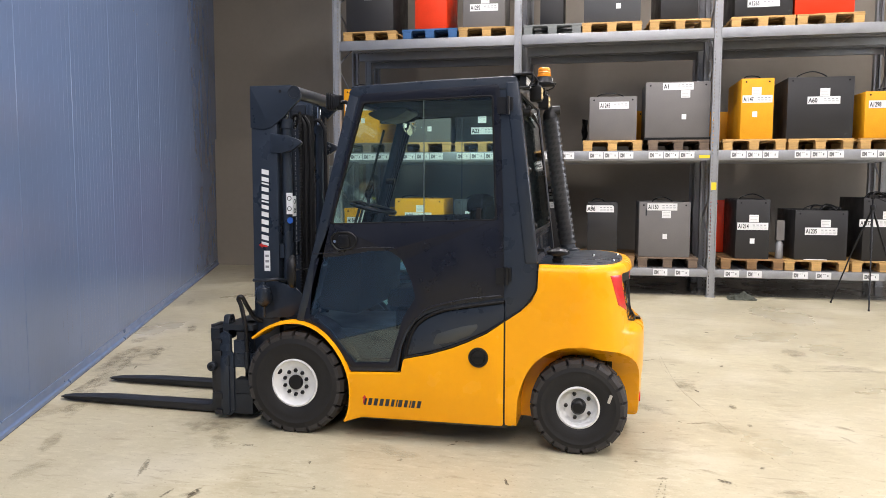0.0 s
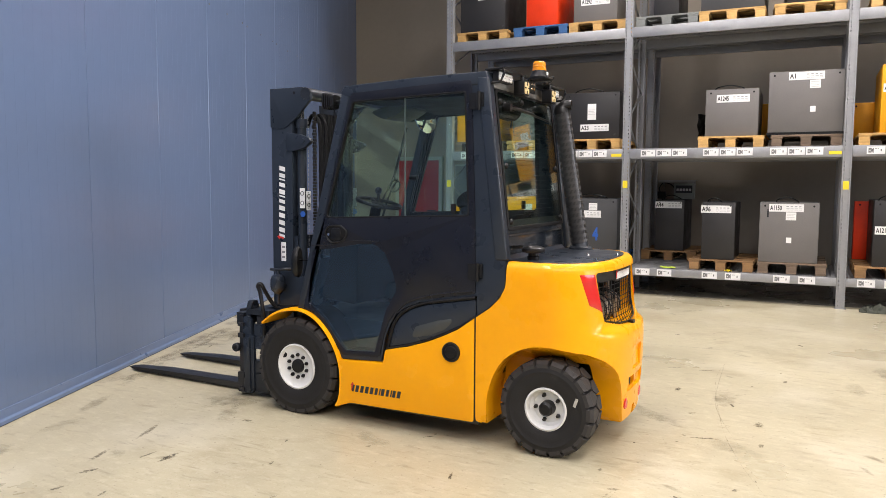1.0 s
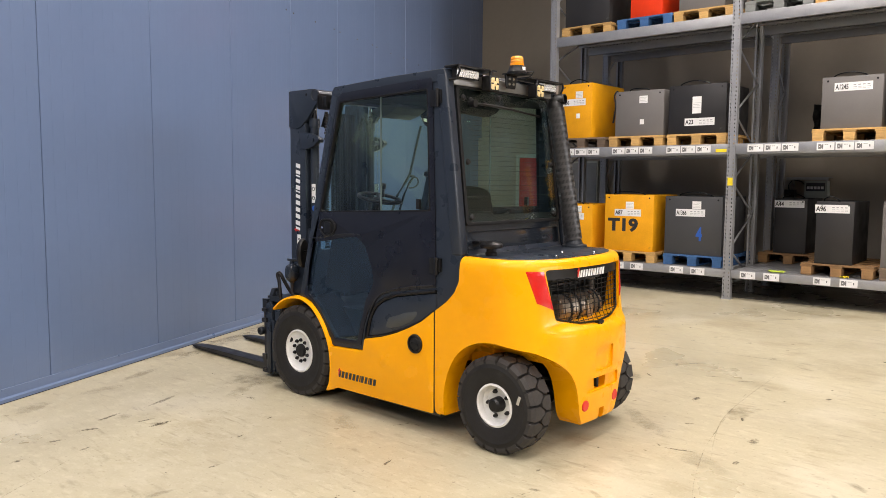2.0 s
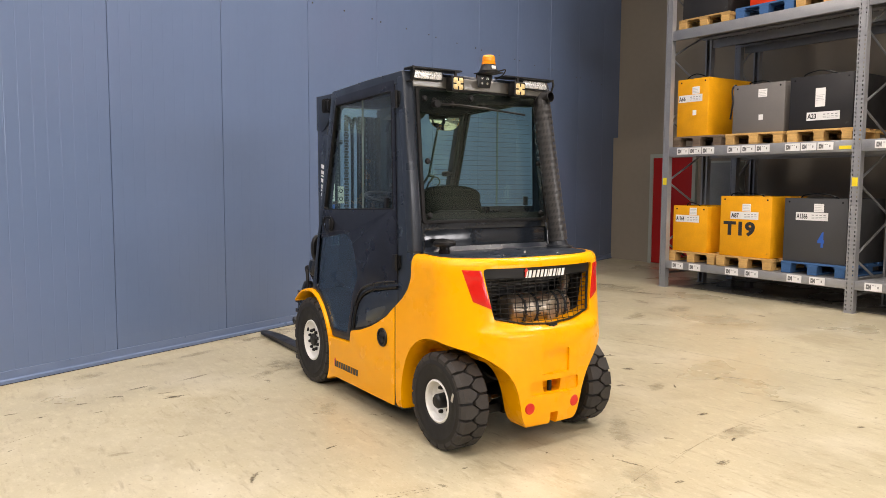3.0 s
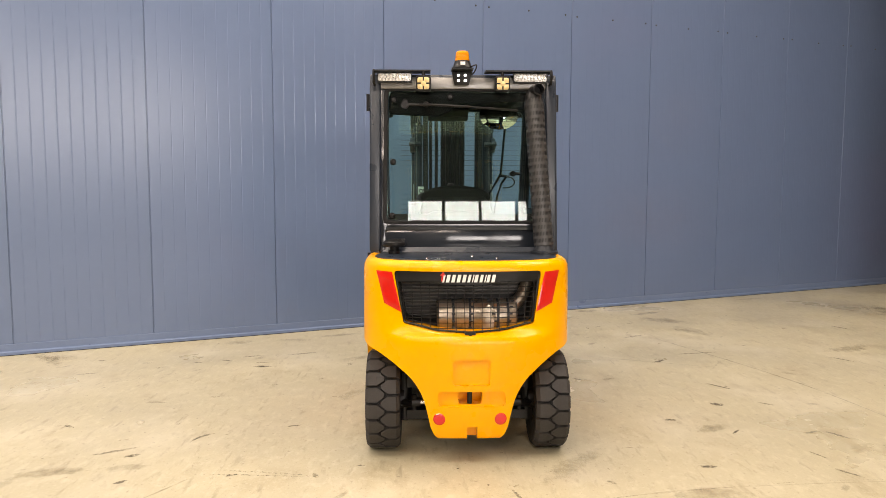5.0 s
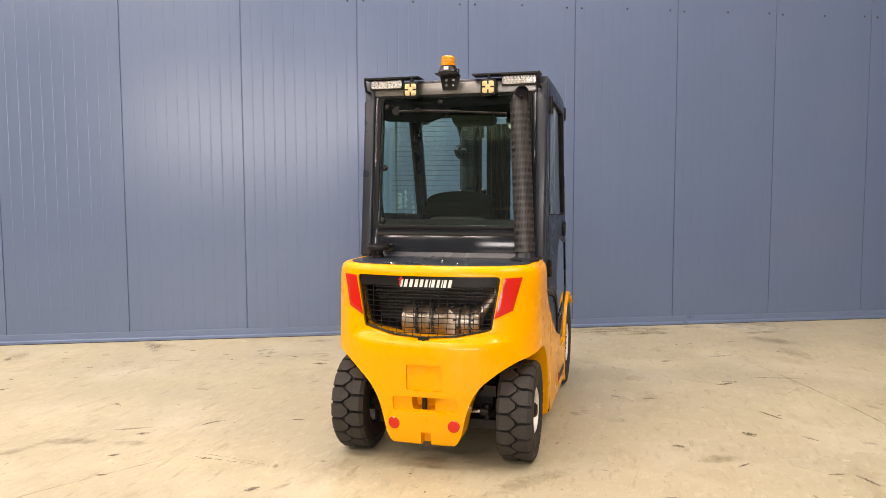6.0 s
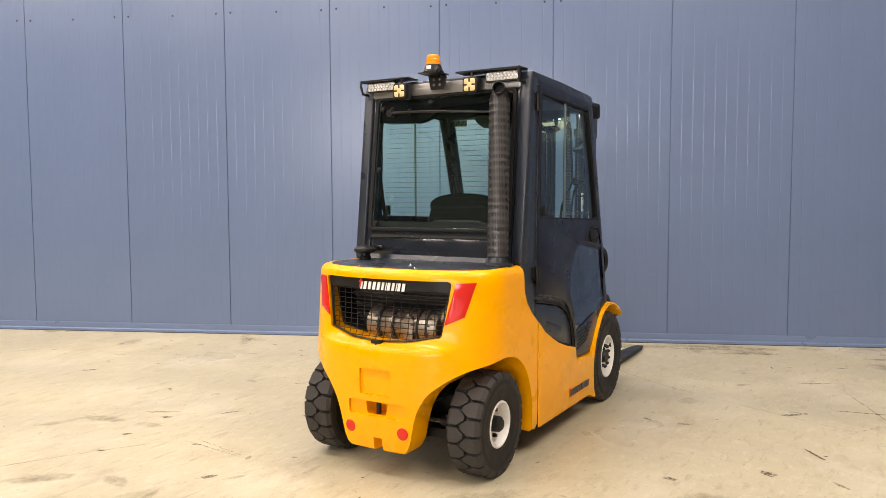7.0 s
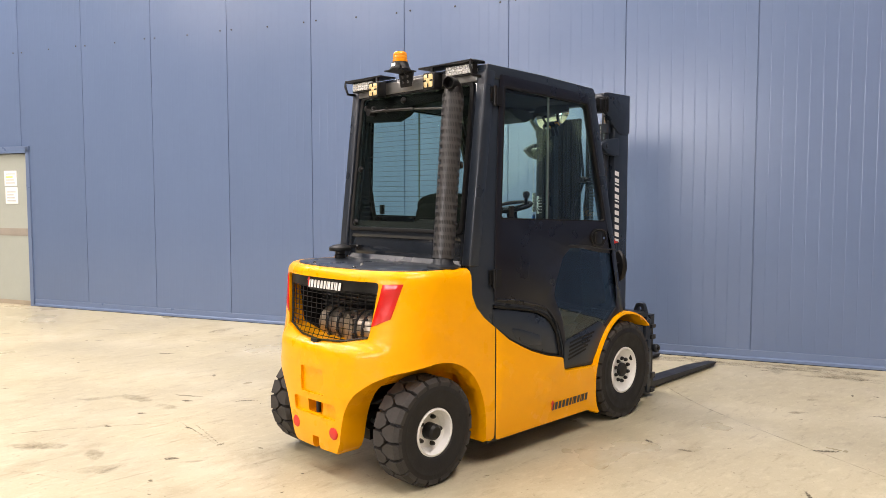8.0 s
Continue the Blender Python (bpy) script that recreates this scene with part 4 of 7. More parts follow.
bm = bmesh.new()
m_ = 24
upper = [(-0.396 + 0.782 * i / m_, 1.019) for i in range(m_ + 1)]
lower = [(-0.385 + 0.762 * i / m_, 0.965 if abs(i / m_ - 0.49) > 0.17 else 0.948) for i in range(m_ + 1)]
a = [bm.verts.new((grille_x(y, z) + 0.004, YC + y, z)) for y, z in upper]
b = [bm.verts.new((grille_x(y, z) + 0.004, YC + y, z)) for y, z in lower]
c = [bm.verts.new((grille_x(y, z) - 0.012, YC + y, z)) for y, z in lower]
d = [bm.verts.new((grille_x(y, z) - 0.012, YC + y, z)) for y, z in upper]
for p, q in ((a, b), (b, c), (c, d), (d, a)):
    for i in range(m_):
        bm.faces.new((p[i], p[i + 1], q[i + 1], q[i]))
bm.faces.new((a[0], b[0], c[0], d[0])), bm.faces.new((a[-1], b[-1], c[-1], d[-1]))
grille = part("grille_frame", bm, BLACK, truck, "black grille frame with wire mesh")


def left_edge(z):
    return interp(z, [0.745, 1.02], [-0.344, -0.396])


def right_edge(z):
    return interp(z, [0.742, 1.02], [0.344, 0.386])


def low_edge(y):
    return interp(y, [-0.36, -0.344, -0.17, 0.0, 0.17, 0.344, 0.375], [0.80, 0.745, 0.708, 0.697, 0.708, 0.742, 0.80])


for i in range(10):
    z = 0.722 + 0.0265 * i
    ys = [y for y in np.linspace(-0.40, 0.38, 60) if left_edge(z) < y < right_edge(z) and low_edge(y) < z]
    if len(ys) > 2:
        part("mesh_wire", piped([(grille_x(y, z), YC + y, z) for y in ys[::3] + [ys[-1]]], 0.0021, 5), BLACK, grille)
for i in range(16):
    y = -0.348 + 0.0464 * i
    zt = 0.962
    zs = np.linspace(max(low_edge(y), 0.70), zt, 7)
    part("mesh_wire", piped([(grille_x(y, z) + 0.004, YC + y * (1 - 0.12 * (zt - z)), z) for z in zs], 0.0021, 5), BLACK, grille)
bm = bmesh.new()
for sd, edge in ((-1, left_edge), (1, right_edge)):
    pipe(bm, [(grille_x(edge(z), z) + 0.002, YC + edge(z) + (-sd) * 0.008, z) for z in np.linspace(0.75, 1.0, 8)], 0.007, 6)
pipe(bm, [(grille_x(y, low_edge(y)) + 0.002, YC + y, low_edge(y) + 0.008) for y in np.linspace(-0.34, 0.325, 24)], 0.0055, 6)
part("edge_rail", bm, BLACK, grille)
bm = bmesh.new()
box(bm, 0.235, 0.262, 4.795, 4.850, 0.697, 0.712)
rod(bm, (0.256, 4.824, 0.70), (0.256, 4.824, 0.665), 0.009)
part("latch", bm, BLACK, truck, bevel=0.003)


# brand marking as plain slanted blocks with a small red arrow, no letters
def marking(origin, way, up, out, length, height, ink, parent, name="marking"):
    o, w, u, nrm = Vector(origin), Vector(way).normalized(), Vector(up).normalized(), Vector(out).normalized()

    def slab(bm, pts):
        f = [bm.verts.new(o + w * a + u * b + nrm * 0.0015) for a, b in pts]
        g = [bm.verts.new(o + w * a + u * b - nrm * 0.001) for a, b in pts]
        bm.faces.new(f)
        bm.faces.new(g)
        for i in range(len(pts)):
            bm.faces.new((f[i], f[(i + 1) % len(pts)], g[(i + 1) % len(pts)], g[i]))
    bm = bmesh.new()
    widths = [0.7, 1, 1, 1, 1, 0.85, 0.4, 1, 0.9, 0.4, 0.9, 1]
    total, x = sum(widths), 0.0
    unit = length / total
    sh = 0.22 * height
    for q in widths:
        full = (q - 0.20) * unit
        st = full if q < 0.5 else 0.76 * full
        slab(bm, [(x, 0), (x + st, 0), (x + st + sh, height), (x + sh, height)])
        x += q * unit
    ob = part(name, bm, ink, parent, "slanted bars of a maker's mark", smooth=0)
    bm = bmesh.new()
    a = -0.15 * height
    slab(bm, [(a, 0.15 * height), (a + 0.25 * height, 0.15 * height), (a + 0.4 * height, 0.9 * height), (a + 0.62 * height, 0.9 * height), (a + 0.30 * height, 1.4 * height), (a - 0.1 * height, 0.9 * height), (a + 0.12 * height, 0.9 * height)])
    part("arrow", bm, RED_INK, ob, smooth=0)


marking((grille_x(0.0, 0.97) + 0.0065, YC - 0.142, 0.962), (0, 1, 0), (0, 0, 1), (1, 0, 0), 0.285, 0.040, WHITE, truck)

# hood plate on top, inside the rim
bm = bmesh.new()
hood = [(-0.345, -0.47), (-0.2, -0.50)] + [(x - 0.004, y) for x, y in rear_outline(0.508, 0.152)[3:-3]] + [(-0.2, 0.50), (-0.345, 0.47)]
prism(bm, [(x, YC + y) for x, y in hood], "z", 1.05, 1.0745)
part("hood", bm, SLATE, truck, "dark engine hood plate", bevel=0.003)
for x, y in ((0.095, 4.60), (0.115, 4.97), (-0.03, 4.85)):
    part("hood_bolt", lathed([(0.0, 0.012), (0.006, 0.011), (0.009, 0.0)], (x, y, 1.0745), "z", 10), CHROME, truck)

# air intake mushroom
bm = bmesh.new()
lathe(bm, [(0.032, 0.0), (0.034, 0.02), (0.028, 0.025), (0.028, 0.04), (0.062, 0.045), (0.066, 0.055), (0.064, 0.066), (0.05, 0.076), (0.02, 0.083), (0.0, 0.084)], (-0.215, 4.415, 1.074), "z", 28)
part("air_intake", bm, BLACK, truck, "black mushroom-shaped air intake cap")

# exhaust stack with a slotted heat guard
S0, S1 = Vector((-0.212, 5.279, 1.075)), Vector((-0.346, 5.223, 1.990))
part("exhaust_pipe", rodded(S0, S1, 0.044, seg=20), INK, truck)
bm = bmesh.new()
seg, rows_ = 80, 22
q = (S1 - S0).to_track_quat("Z", "Y")
L_ = (S1 - S0).length
ring = []
for j in range(2 * rows_ + 1):
    zz = 0.045 + (L_ - 0.075) * (j // 2 + (0.42 if j % 2 else 0.0)) / rows_
    ring.append([bm.verts.new(S0 + q @ Vector((0.056 * math.cos(2 * math.pi * i / seg), 0.056 * math.sin(2 * math.pi * i / seg), zz))) for i in range(seg)])
for j in range(2 * rows_):
    for i in range(seg):
        if not (j % 2 and i % 2):
            bm.faces.new((ring[j][i], ring[j][(i + 1) % seg], ring[j + 1][(i + 1) % seg], ring[j + 1][i]))
part("heat_guard", bm, GUARD, truck, "slotted dark sheet-metal heat guard", smooth=40)
bm = bmesh.new()
rod(bm, S0 - Vector((0, 0, 0.01)), S0 + (S1 - S0) * 0.045, 0.064, 0.050, 24)
lathe(bm, [(0.08, 0), (0.08, 0.012), (0.06, 0.02), (0.06, 0.0)], (S0.x, S0.y, 1.074), "z", 24, True)
part("stack_foot", bm, DARK_STEEL, truck)
bm = bmesh.new()
d = (S1 - S0).normalized()
prev = None
for p, r, nrm in ((S1 - d * 0.035, 0.050, d), (S1 - d * 0.005, 0.049, d), (Vector((-0.343, 5.226, 2.005)), 0.042, d + Vector((0.35, 0, 0))), (Vector((-0.325, 5.234, 2.014)), 0.036, Vector((1, 0.2, 0.5))),
                  (Vector((-0.283, 5.246, 2.016)), 0.034, Vector((1, 0.2, 0.05))), (Vector((-0.281, 5.247, 2.016)), 0.030, Vector((1, 0.2, 0.05))), (Vector((-0.330, 5.234, 2.012)), 0.028, Vector((1, 0.2, 0.2)))):
    qq = nrm.to_track_quat("Z", "Y")
    cur = [bm.verts.new(p + qq @ Vector((r * math.cos(2 * math.pi * i / 20), r * math.sin(2 * math.pi * i / 20), 0))) for i in range(20)]
    if prev:
        best = min(range(20), key=lambda k: (prev[0].co - cur[k].co).length)
        for i in range(20):
            bm.faces.new((prev[i], prev[(i + 1) % 20], cur[(i + 1 + best) % 20], cur[(i + best) % 20]))
        cur = cur[best:] + cur[:best]
    prev = cur
bm.faces.new(prev)
part("stack_outlet", bm, BLACK, truck)

# ---- cab ----
CAB = [(-1.775, 0.683), (-1.418, 2.040), (-1.395, 2.082), (-0.452, 2.113), (-0.434, 2.05), (-0.347, 1.321), (-0.320, 1.037), (-0.322, 0.94), (-0.354, 0.876), (-0.41, 0.812), (-0.494, 0.756), (-0.496, 0.866),
       (-0.874, 0.802), (-0.965, 0.765), (-1.03, 0.715), (-1.075, 0.648), (-1.108, 0.568), (-1.135, 0.418), (-1.428, 0.405), (-1.475, 0.452), (-1.585, 0.60), (-1.66, 0.66)]
CAB_R = [0.0, 0.04, 0.02, 0.012, 0.02, 0, 0.06, 0.08, 0.08, 0.06, 0, 0, 0.05, 0.06, 0.06, 0.05, 0.04, 0.01, 0.02, 0.05, 0.08, 0.05]
DOOR = [(-1.728, 0.697), (-1.345, 2.045), (-0.537, 2.078), (-0.507, 1.302), (-0.500, 0.880), (-0.874, 0.815), (-0.962, 0.78), (-1.035, 0.728), (-1.082, 0.66), (-1.115, 0.575), (-1.148, 0.437), (-1.420, 0.424), (-1.466, 0.468), (-1.572, 0.612), (-1.645, 0.668)]
DOOR_R = [0.02, 0.03, 0.02, 0, 0.01, 0.05, 0.06, 0.06, 0.05, 0.05, 0.02, 0.03, 0.06, 0.08, 0.05]
PANE = [(-1.545, 1.283), (-1.338, 1.992), (-0.574, 2.014), (-0.549, 1.318)]
LOWER = [(-1.648, 1.078), (-1.500, 1.092), (-1.300, 1.128), (-1.180, 1.135), (-1.105, 1.085), (-1.045, 0.955), (-1.022, 0.862), (-1.098, 0.742), (-1.182, 0.470), (-1.398, 0.457), (-1.45, 0.51), (-1.56, 0.645), (-1.683, 0.735)]
LOWER_R = [0.02, 0.1, 0.1, 0.06, 0.05, 0.06, 0.06, 0.04, 0.02, 0.02, 0.06, 0.08, 0.02]


def grow(poly, d):
    c = Vector((sum(p[0] for p in poly) / len(poly), sum(p[1] for p in poly) / len(poly)))
    return [tuple(Vector(p) + (Vector(p) - c).normalized() * d) for p in poly]


def cab_side(side):
    Y = mirrored(side)
    part("cab_side", plate(rounded(CAB, CAB_R), "y", Y(0.546), Y(0.50), [rounded(grow(DOOR, -0.012), DOOR_R)]), SLATE, truck, bevel=0.007, seg=3)
    door = part("cab_door", plate(rounded(grow(DOOR, -0.004), DOOR_R), "y", Y(0.552), Y(0.515), [rounded(PANE, [0.01, 0.02, 0.02, 0.02]), rounded(LOWER, LOWER_R)]), DOOR_BLACK, truck, "black cab door with a window and a glazed lower part", bevel=0.006, seg=2)
    pane = part("window_pane", plate(rounded(grow(PANE, 0.006), 0.02), "y", Y(0.536), Y(0.532)), WINDOW_GLASS, door, "tinted sliding side window", smooth=0)
    pane.visible_shadow = False
    low = part("lower_pane", plate(rounded(grow(LOWER, 0.006), LOWER_R), "y", Y(0.546), Y(0.542)), DARK_GLASS, door, "dark tinted lower door glass", smooth=0)
    low.visible_shadow = False
    # seals round the glass, and the divider of the sliding panes
    part("window_seal", plate(rounded(grow(PANE, 0.004), 0.02), "y", Y(0.5535), Y(0.53), [rounded(grow(PANE, -0.011), 0.02)]), SEAL, door, bevel=0.003)
    bm = bmesh.new()
    box(bm, -0.976, -0.9725, min(Y(0.541), Y(0.528)), max(Y(0.541), Y(0.528)), 1.30, 2.004)
    part("pane_divider", bm, surface("pane_edge", (0.10, 0.13, 0.13), 0.2) if side < 0 else bpy.data.materials["pane_edge"], door, smooth=0)
    part("pane_knob", boxed(-0.665, -0.64, min(Y(0.548), Y(0.530)), max(Y(0.548), Y(0.530)), 1.325, 1.385), BLACK, door, bevel=0.004)
    # raised pressing on the door between window and lower glass
    bm = bmesh.new()
    pipe(bm, [(x, Y(0.5525), z) for x, z in spline([(-0.52, 0.893), (-0.60, 0.882), (-0.70, 0.868), (-0.86, 0.832), (-0.95, 0.80), (-1.015, 0.745), (-1.06, 0.67)], 5)], 0.006, 6)
    pipe(bm, [(x, Y(0.5525), z) for x, z in spline([(-1.655, 1.105), (-1.52, 1.115), (-1.44, 1.13), (-1.30, 1.15), (-1.15, 1.15)], 4)], 0.004, 6)
    part("door_crease", bm, DOOR_BLACK, door)
    # handle in its oval recess
    hnd = part("door_handle", plate(rounded([(-1.545, 1.185), (-1.52, 1.235), (-1.42, 1.238), (-1.372, 1.20), (-1.40, 1.145), (-1.50, 1.128)], 0.05), "y", Y(0.5575), Y(0.54)), SEAL, door, "recessed black door handle", bevel=0.004)
    loop = rounded([(-1.545, 1.185), (-1.52, 1.235), (-1.42, 1.238), (-1.372, 1.20), (-1.40, 1.145), (-1.50, 1.128)], 0.05)
    part("recess_rim", piped([(x, Y(0.558), z) for x, z in loop + loop[:1]], 0.006, 6), BLACK, hnd)
    part("paddle", plate(rounded([(-1.492, 1.222), (-1.425, 1.222), (-1.415, 1.148), (-1.490, 1.143)], 0.02), "y", Y(0.566), Y(0.55)), BLACK, hnd, bevel=0.006)
    part("lock", lathed([(0.0, 0.0), (0.009, 0.0), (0.009, -side * 0.01), (0.0, -side * 0.01)], (-1.515, Y(0.5605), 1.182), "y", 12), CHROME, hnd)
    # hinges
    for z in (1.955, 1.005):
        bm = bmesh.new()
        box(bm, -0.548, -0.484, min(Y(0.562), Y(0.545)), max(Y(0.562), Y(0.545)), z - 0.045, z + 0.045)
        rod(bm, (-0.487, Y(0.566), z - 0.05), (-0.487, Y(0.566), z + 0.05), 0.011, seg=10)
        box(bm, -0.487, -0.462, min(Y(0.56), Y(0.545)), max(Y(0.56), Y(0.545)), z - 0.03, z + 0.045)
        part("hinge", bm, BLACK, door, bevel=0.003)
    # slate panel under the door's rear edge
    pan = [(-1.090, 0.508), (-0.939, 0.543), (-0.80, 0.588), (-0.706, 0.630), (-0.60, 0.682), (-0.500, 0.745), (-0.500, 0.850), (-0.845, 0.788), (-0.935, 0.752), (-1.0, 0.708), (-1.045, 0.64), (-1.07, 0.585)]
    ps = part("lower_side_panel", plate(rounded(pan, [0.02, 0.05, 0.1, 0.1, 0.1, 0.01, 0.02, 0.08, 0.06, 0.06, 0.05, 0.05]), "y", Y(0.548), Y(0.49)), SLATE, truck, "smooth slate side panel with a recess", bevel=0.008, seg=3)
    rec = [(-0.925, 0.585), (-0.80, 0.612), (-0.70, 0.655), (-0.655, 0.70), (-0.655, 0.722), (-0.74, 0.705), (-0.895, 0.655)]
    part("panel_recess", plate(rounded(rec, 0.02), "y", Y(0.5495), Y(0.53)), surface("recess_paint", (0.045, 0.05, 0.05), 0.4) if side < 0 else SLATE, ps, bevel=0.002)
    bm = bmesh.new()
    pipe(bm, [(x, Y(0.550), z) for x, z in spline([(-1.098, 0.43), (-1.086, 0.50), (-1.062, 0.60), (-1.03, 0.68), (-0.965, 0.745), (-0.86, 0.793), (-0.72, 0.822), (-0.502, 0.858)], 5)], 0.010, 6)
    part("edge_seal", bm, SEAL, truck)
    bm = bmesh.new()
    pipe(bm, [(x, Y(0.555), z) for x, z in spline([(-0.312, 1.04), (-0.314, 0.945), (-0.344, 0.872), (-0.408, 0.806), (-0.498, 0.747), (-0.60, 0.678), (-0.706, 0.624), (-0.85, 0.567), (-0.939, 0.538), (-1.088, 0.503)], 5)], 0.008, 6)
    part("edge_seal", bm, SEAL, truck)
    # yellow sill with the flare round the front wheel
    sill = [(-1.440, 0.397), (-1.108, 0.415), (-1.092, 0.498), (-0.939, 0.532), (-0.80, 0.577), (-0.706, 0.618), (-0.60, 0.67), (-0.500, 0.742), (-0.500, 0.143), (-1.345, 0.136), (-1.44, 0.105), (-1.465, 0.10), (-1.448, 0.135), (-1.432, 0.20), (-1.425, 0.29)]
    part("side_sill", plate(rounded(sill, [0.01, 0.01, 0.02, 0.05, 0.1, 0.1, 0.1, 0.0, 0.015, 0.05, 0.02, 0.01, 0.03, 0.05, 0.05]), "y", Y(0.572), Y(0.40)), YELLOW, truck, "yellow painted side sill panel", bevel=0.010, seg=3)
    part("sill_gap", boxed(-0.4995, -0.4905, min(Y(0.5690), Y(0.45)), max(Y(0.5690), Y(0.45)), 0.146, 0.742), SEAL, truck, smooth=0)
    # mudguard
    arc = spline([(-2.055, 0.575), (-1.96, 0.640), (-1.851, 0.677), (-1.741, 0.683), (-1.65, 0.655), (-1.580, 0.608), (-1.510, 0.53), (-1.455, 0.435), (-1.428, 0.34), (-1.424, 0.25), (-1.434, 0.16), (-1.462, 0.10)], 4)
    bm = bmesh.new()
    strips = []
    for i, (x, z) in enumerate(arc):
        a, b = Vector(arc[max(i - 1, 0)]), Vector(arc[min(i + 1, len(arc) - 1)])
        tn = (b - a).normalized()
        nv = Vector((-tn.y, tn.x))
        rowv = []
        dn = 0.30 if x < -1.79 else 0.515
        for dd, off in ((0.575, -0.004), (0.571, 0.008), (0.555, 0.012), (dn, 0.012), (dn, -0.004), (0.56, -0.008)):
            rowv.append(bm.verts.new((x + nv.x * off, Y(dd), z + nv.y * off)))
        strips.append(rowv)
    for a, b in zip(strips, strips[1:]):
        for i in range(6):
            bm.faces.new((a[i], a[(i + 1) % 6], b[(i + 1) % 6], b[i]))
    bm.faces.new(strips[0]), bm.faces.new(strips[-1])
    part("mudguard", bm, YELLOW, truck, "yellow front mudguard arch", smooth=50)
    bm = bmesh.new()
    strips = []
    for x, z in arc[7:-4]:
        d_ = Vector((x + 1.783, z - 0.316)).normalized()
        strips.append([bm.verts.new((x + d_.x * o_, Y(dd), z + d_.y * o_)) for dd, o_ in ((0.512, 0.002), (0.512, 0.016), (0.30, 0.016), (0.30, 0.002))])
    for a, b in zip(strips, strips[1:]):
        for i in range(4):
            bm.faces.new((a[i], a[(i + 1) % 4], b[(i + 1) % 4], b[i]))
    bm.faces.new(strips[0]), bm.faces.new(strips[-1])
    part("wheel_box", bm, LINER, truck, smooth=50)
    # filler cap
    if side < 0:
        capo = part("filler_cap", lathed([(0.0, -0.005), (0.034, -0.005), (0.038, -0.001), (0.044, -0.001), (0.046, -0.008), (0.055, -0.008), (0.058, 0.0), (0.058, 0.02), (0.0, 0.02)], (-0.645, Y(0.575), 0.534), "y", 32), BLACK, truck, "round black filler cap")
        part("cap_grip", boxed(-0.676, -0.614, Y(0.586), Y(0.575), 0.527, 0.541), SEAL, capo, bevel=0.003)
    else:
        vp = part("vent_panel", plate(rounded([(-1.125, 0.425), (-1.415, 0.425), (-1.46, 0.475), (-1.565, 0.615), (-1.50, 0.665), (-1.13, 0.585)], 0.02), "y", Y(0.5535), Y(0.548)), SLATE, door, "slate panel with slanted air slots", bevel=0.002)
        for k in range(5):
            x0, x1 = -1.165 - 0.004 * k, -1.345 - 0.022 * k
            z = 0.468 + 0.024 * k
            part("vent_slat", plate([(x0, z), (x1, z + 0.038), (x1, z + 0.049), (x0, z + 0.011)], "y", Y(0.5555), Y(0.552)), SEAL, vp, smooth=0)
    # side marking
    if side < 0:
        marking((-1.335, Y(0.574), 0.212), (1, 0, 0.005), (0, 0, 1), (0, side, 0), 0.36, 0.042, INK, truck)
    else:
        marking((-0.985, Y(0.574), 0.205), (-1, 0, 0), (0, 0, 1), (0, side, 0), 0.36, 0.042, INK, truck)


for sd in (-1, 1):
    cab_side(sd)

# roof
bm = bmesh.new()
prism(bm, rounded([(-1.425, 2.045), (-1.395, 2.086), (-0.90, 2.108), (-0.448, 2.117), (-0.43, 2.062), (-0.46, 2.045), (-1.38, 2.02)], [0.01, 0.025, 0.1, 0.012, 0.01, 0.01, 0.01]), "y", YC - 0.551, YC + 0.551)
part("cab_roof", bm, SLATE, truck, "dark rounded cab roof", bevel=0.009, seg=3)
part("headliner", boxed(-1.34, -0.46, YC - 0.49, YC + 0.49, 1.995, 2.03), LINER, truck, bevel=0.01)

# rear of the cab: posts, header, window, lower panel; all lean forward
LEAN_X = (-0.434 + 0.347) / (2.05 - 1.321)


def rear_plane(z, back=0.0):
    return -0.347 + LEAN_X * (z - 1.321) - back


def leaning(outline, back0, back1, holes=()):
    """A plate across the truck in the plane of the rear window, outline in (y, z)."""
    bm = plate(outline, "x", 0.0, -(back1 - back0), holes)
    for v in bm.verts:
        v.co.x += rear_plane(v.co.z, back0)
    return bm


RW = rounded([(4.345, 1.238), (5.292, 1.238), (5.285, 2.035), (4.352, 2.035)], 0.03)
frame_out = [(YC - 0.51, 1.045), (YC + 0.51, 1.045), (YC + 0.51, 2.09), (YC - 0.51, 2.09)]
part("rear_frame", leaning(frame_out, 0.012, 0.055, [rounded([(4.375, 1.262), (5.265, 1.262), (5.258, 2.012), (4.382, 2.012)], 0.03), rounded([(4.36, 1.055), (5.28, 1.055), (5.28, 1.20), (4.36, 1.20)], 0.015)]), GLOSS_SLATE, truck, bevel=0.004)
rwin = part("rear_window", leaning(rounded([(4.36, 1.245), (5.28, 1.245), (5.272, 2.028), (4.368, 2.028)], 0.03), 0.004, 0.009), REAR_GLASS, truck, "tinted heated rear window", smooth=0)
rwin.visible_shadow = False
part("window_seal", leaning(RW, 0.0, 0.014, [rounded([(4.368, 1.258), (5.268, 1.258), (5.262, 2.018), (4.374, 2.018)], 0.03)]), SEAL, rwin, bevel=0.003)
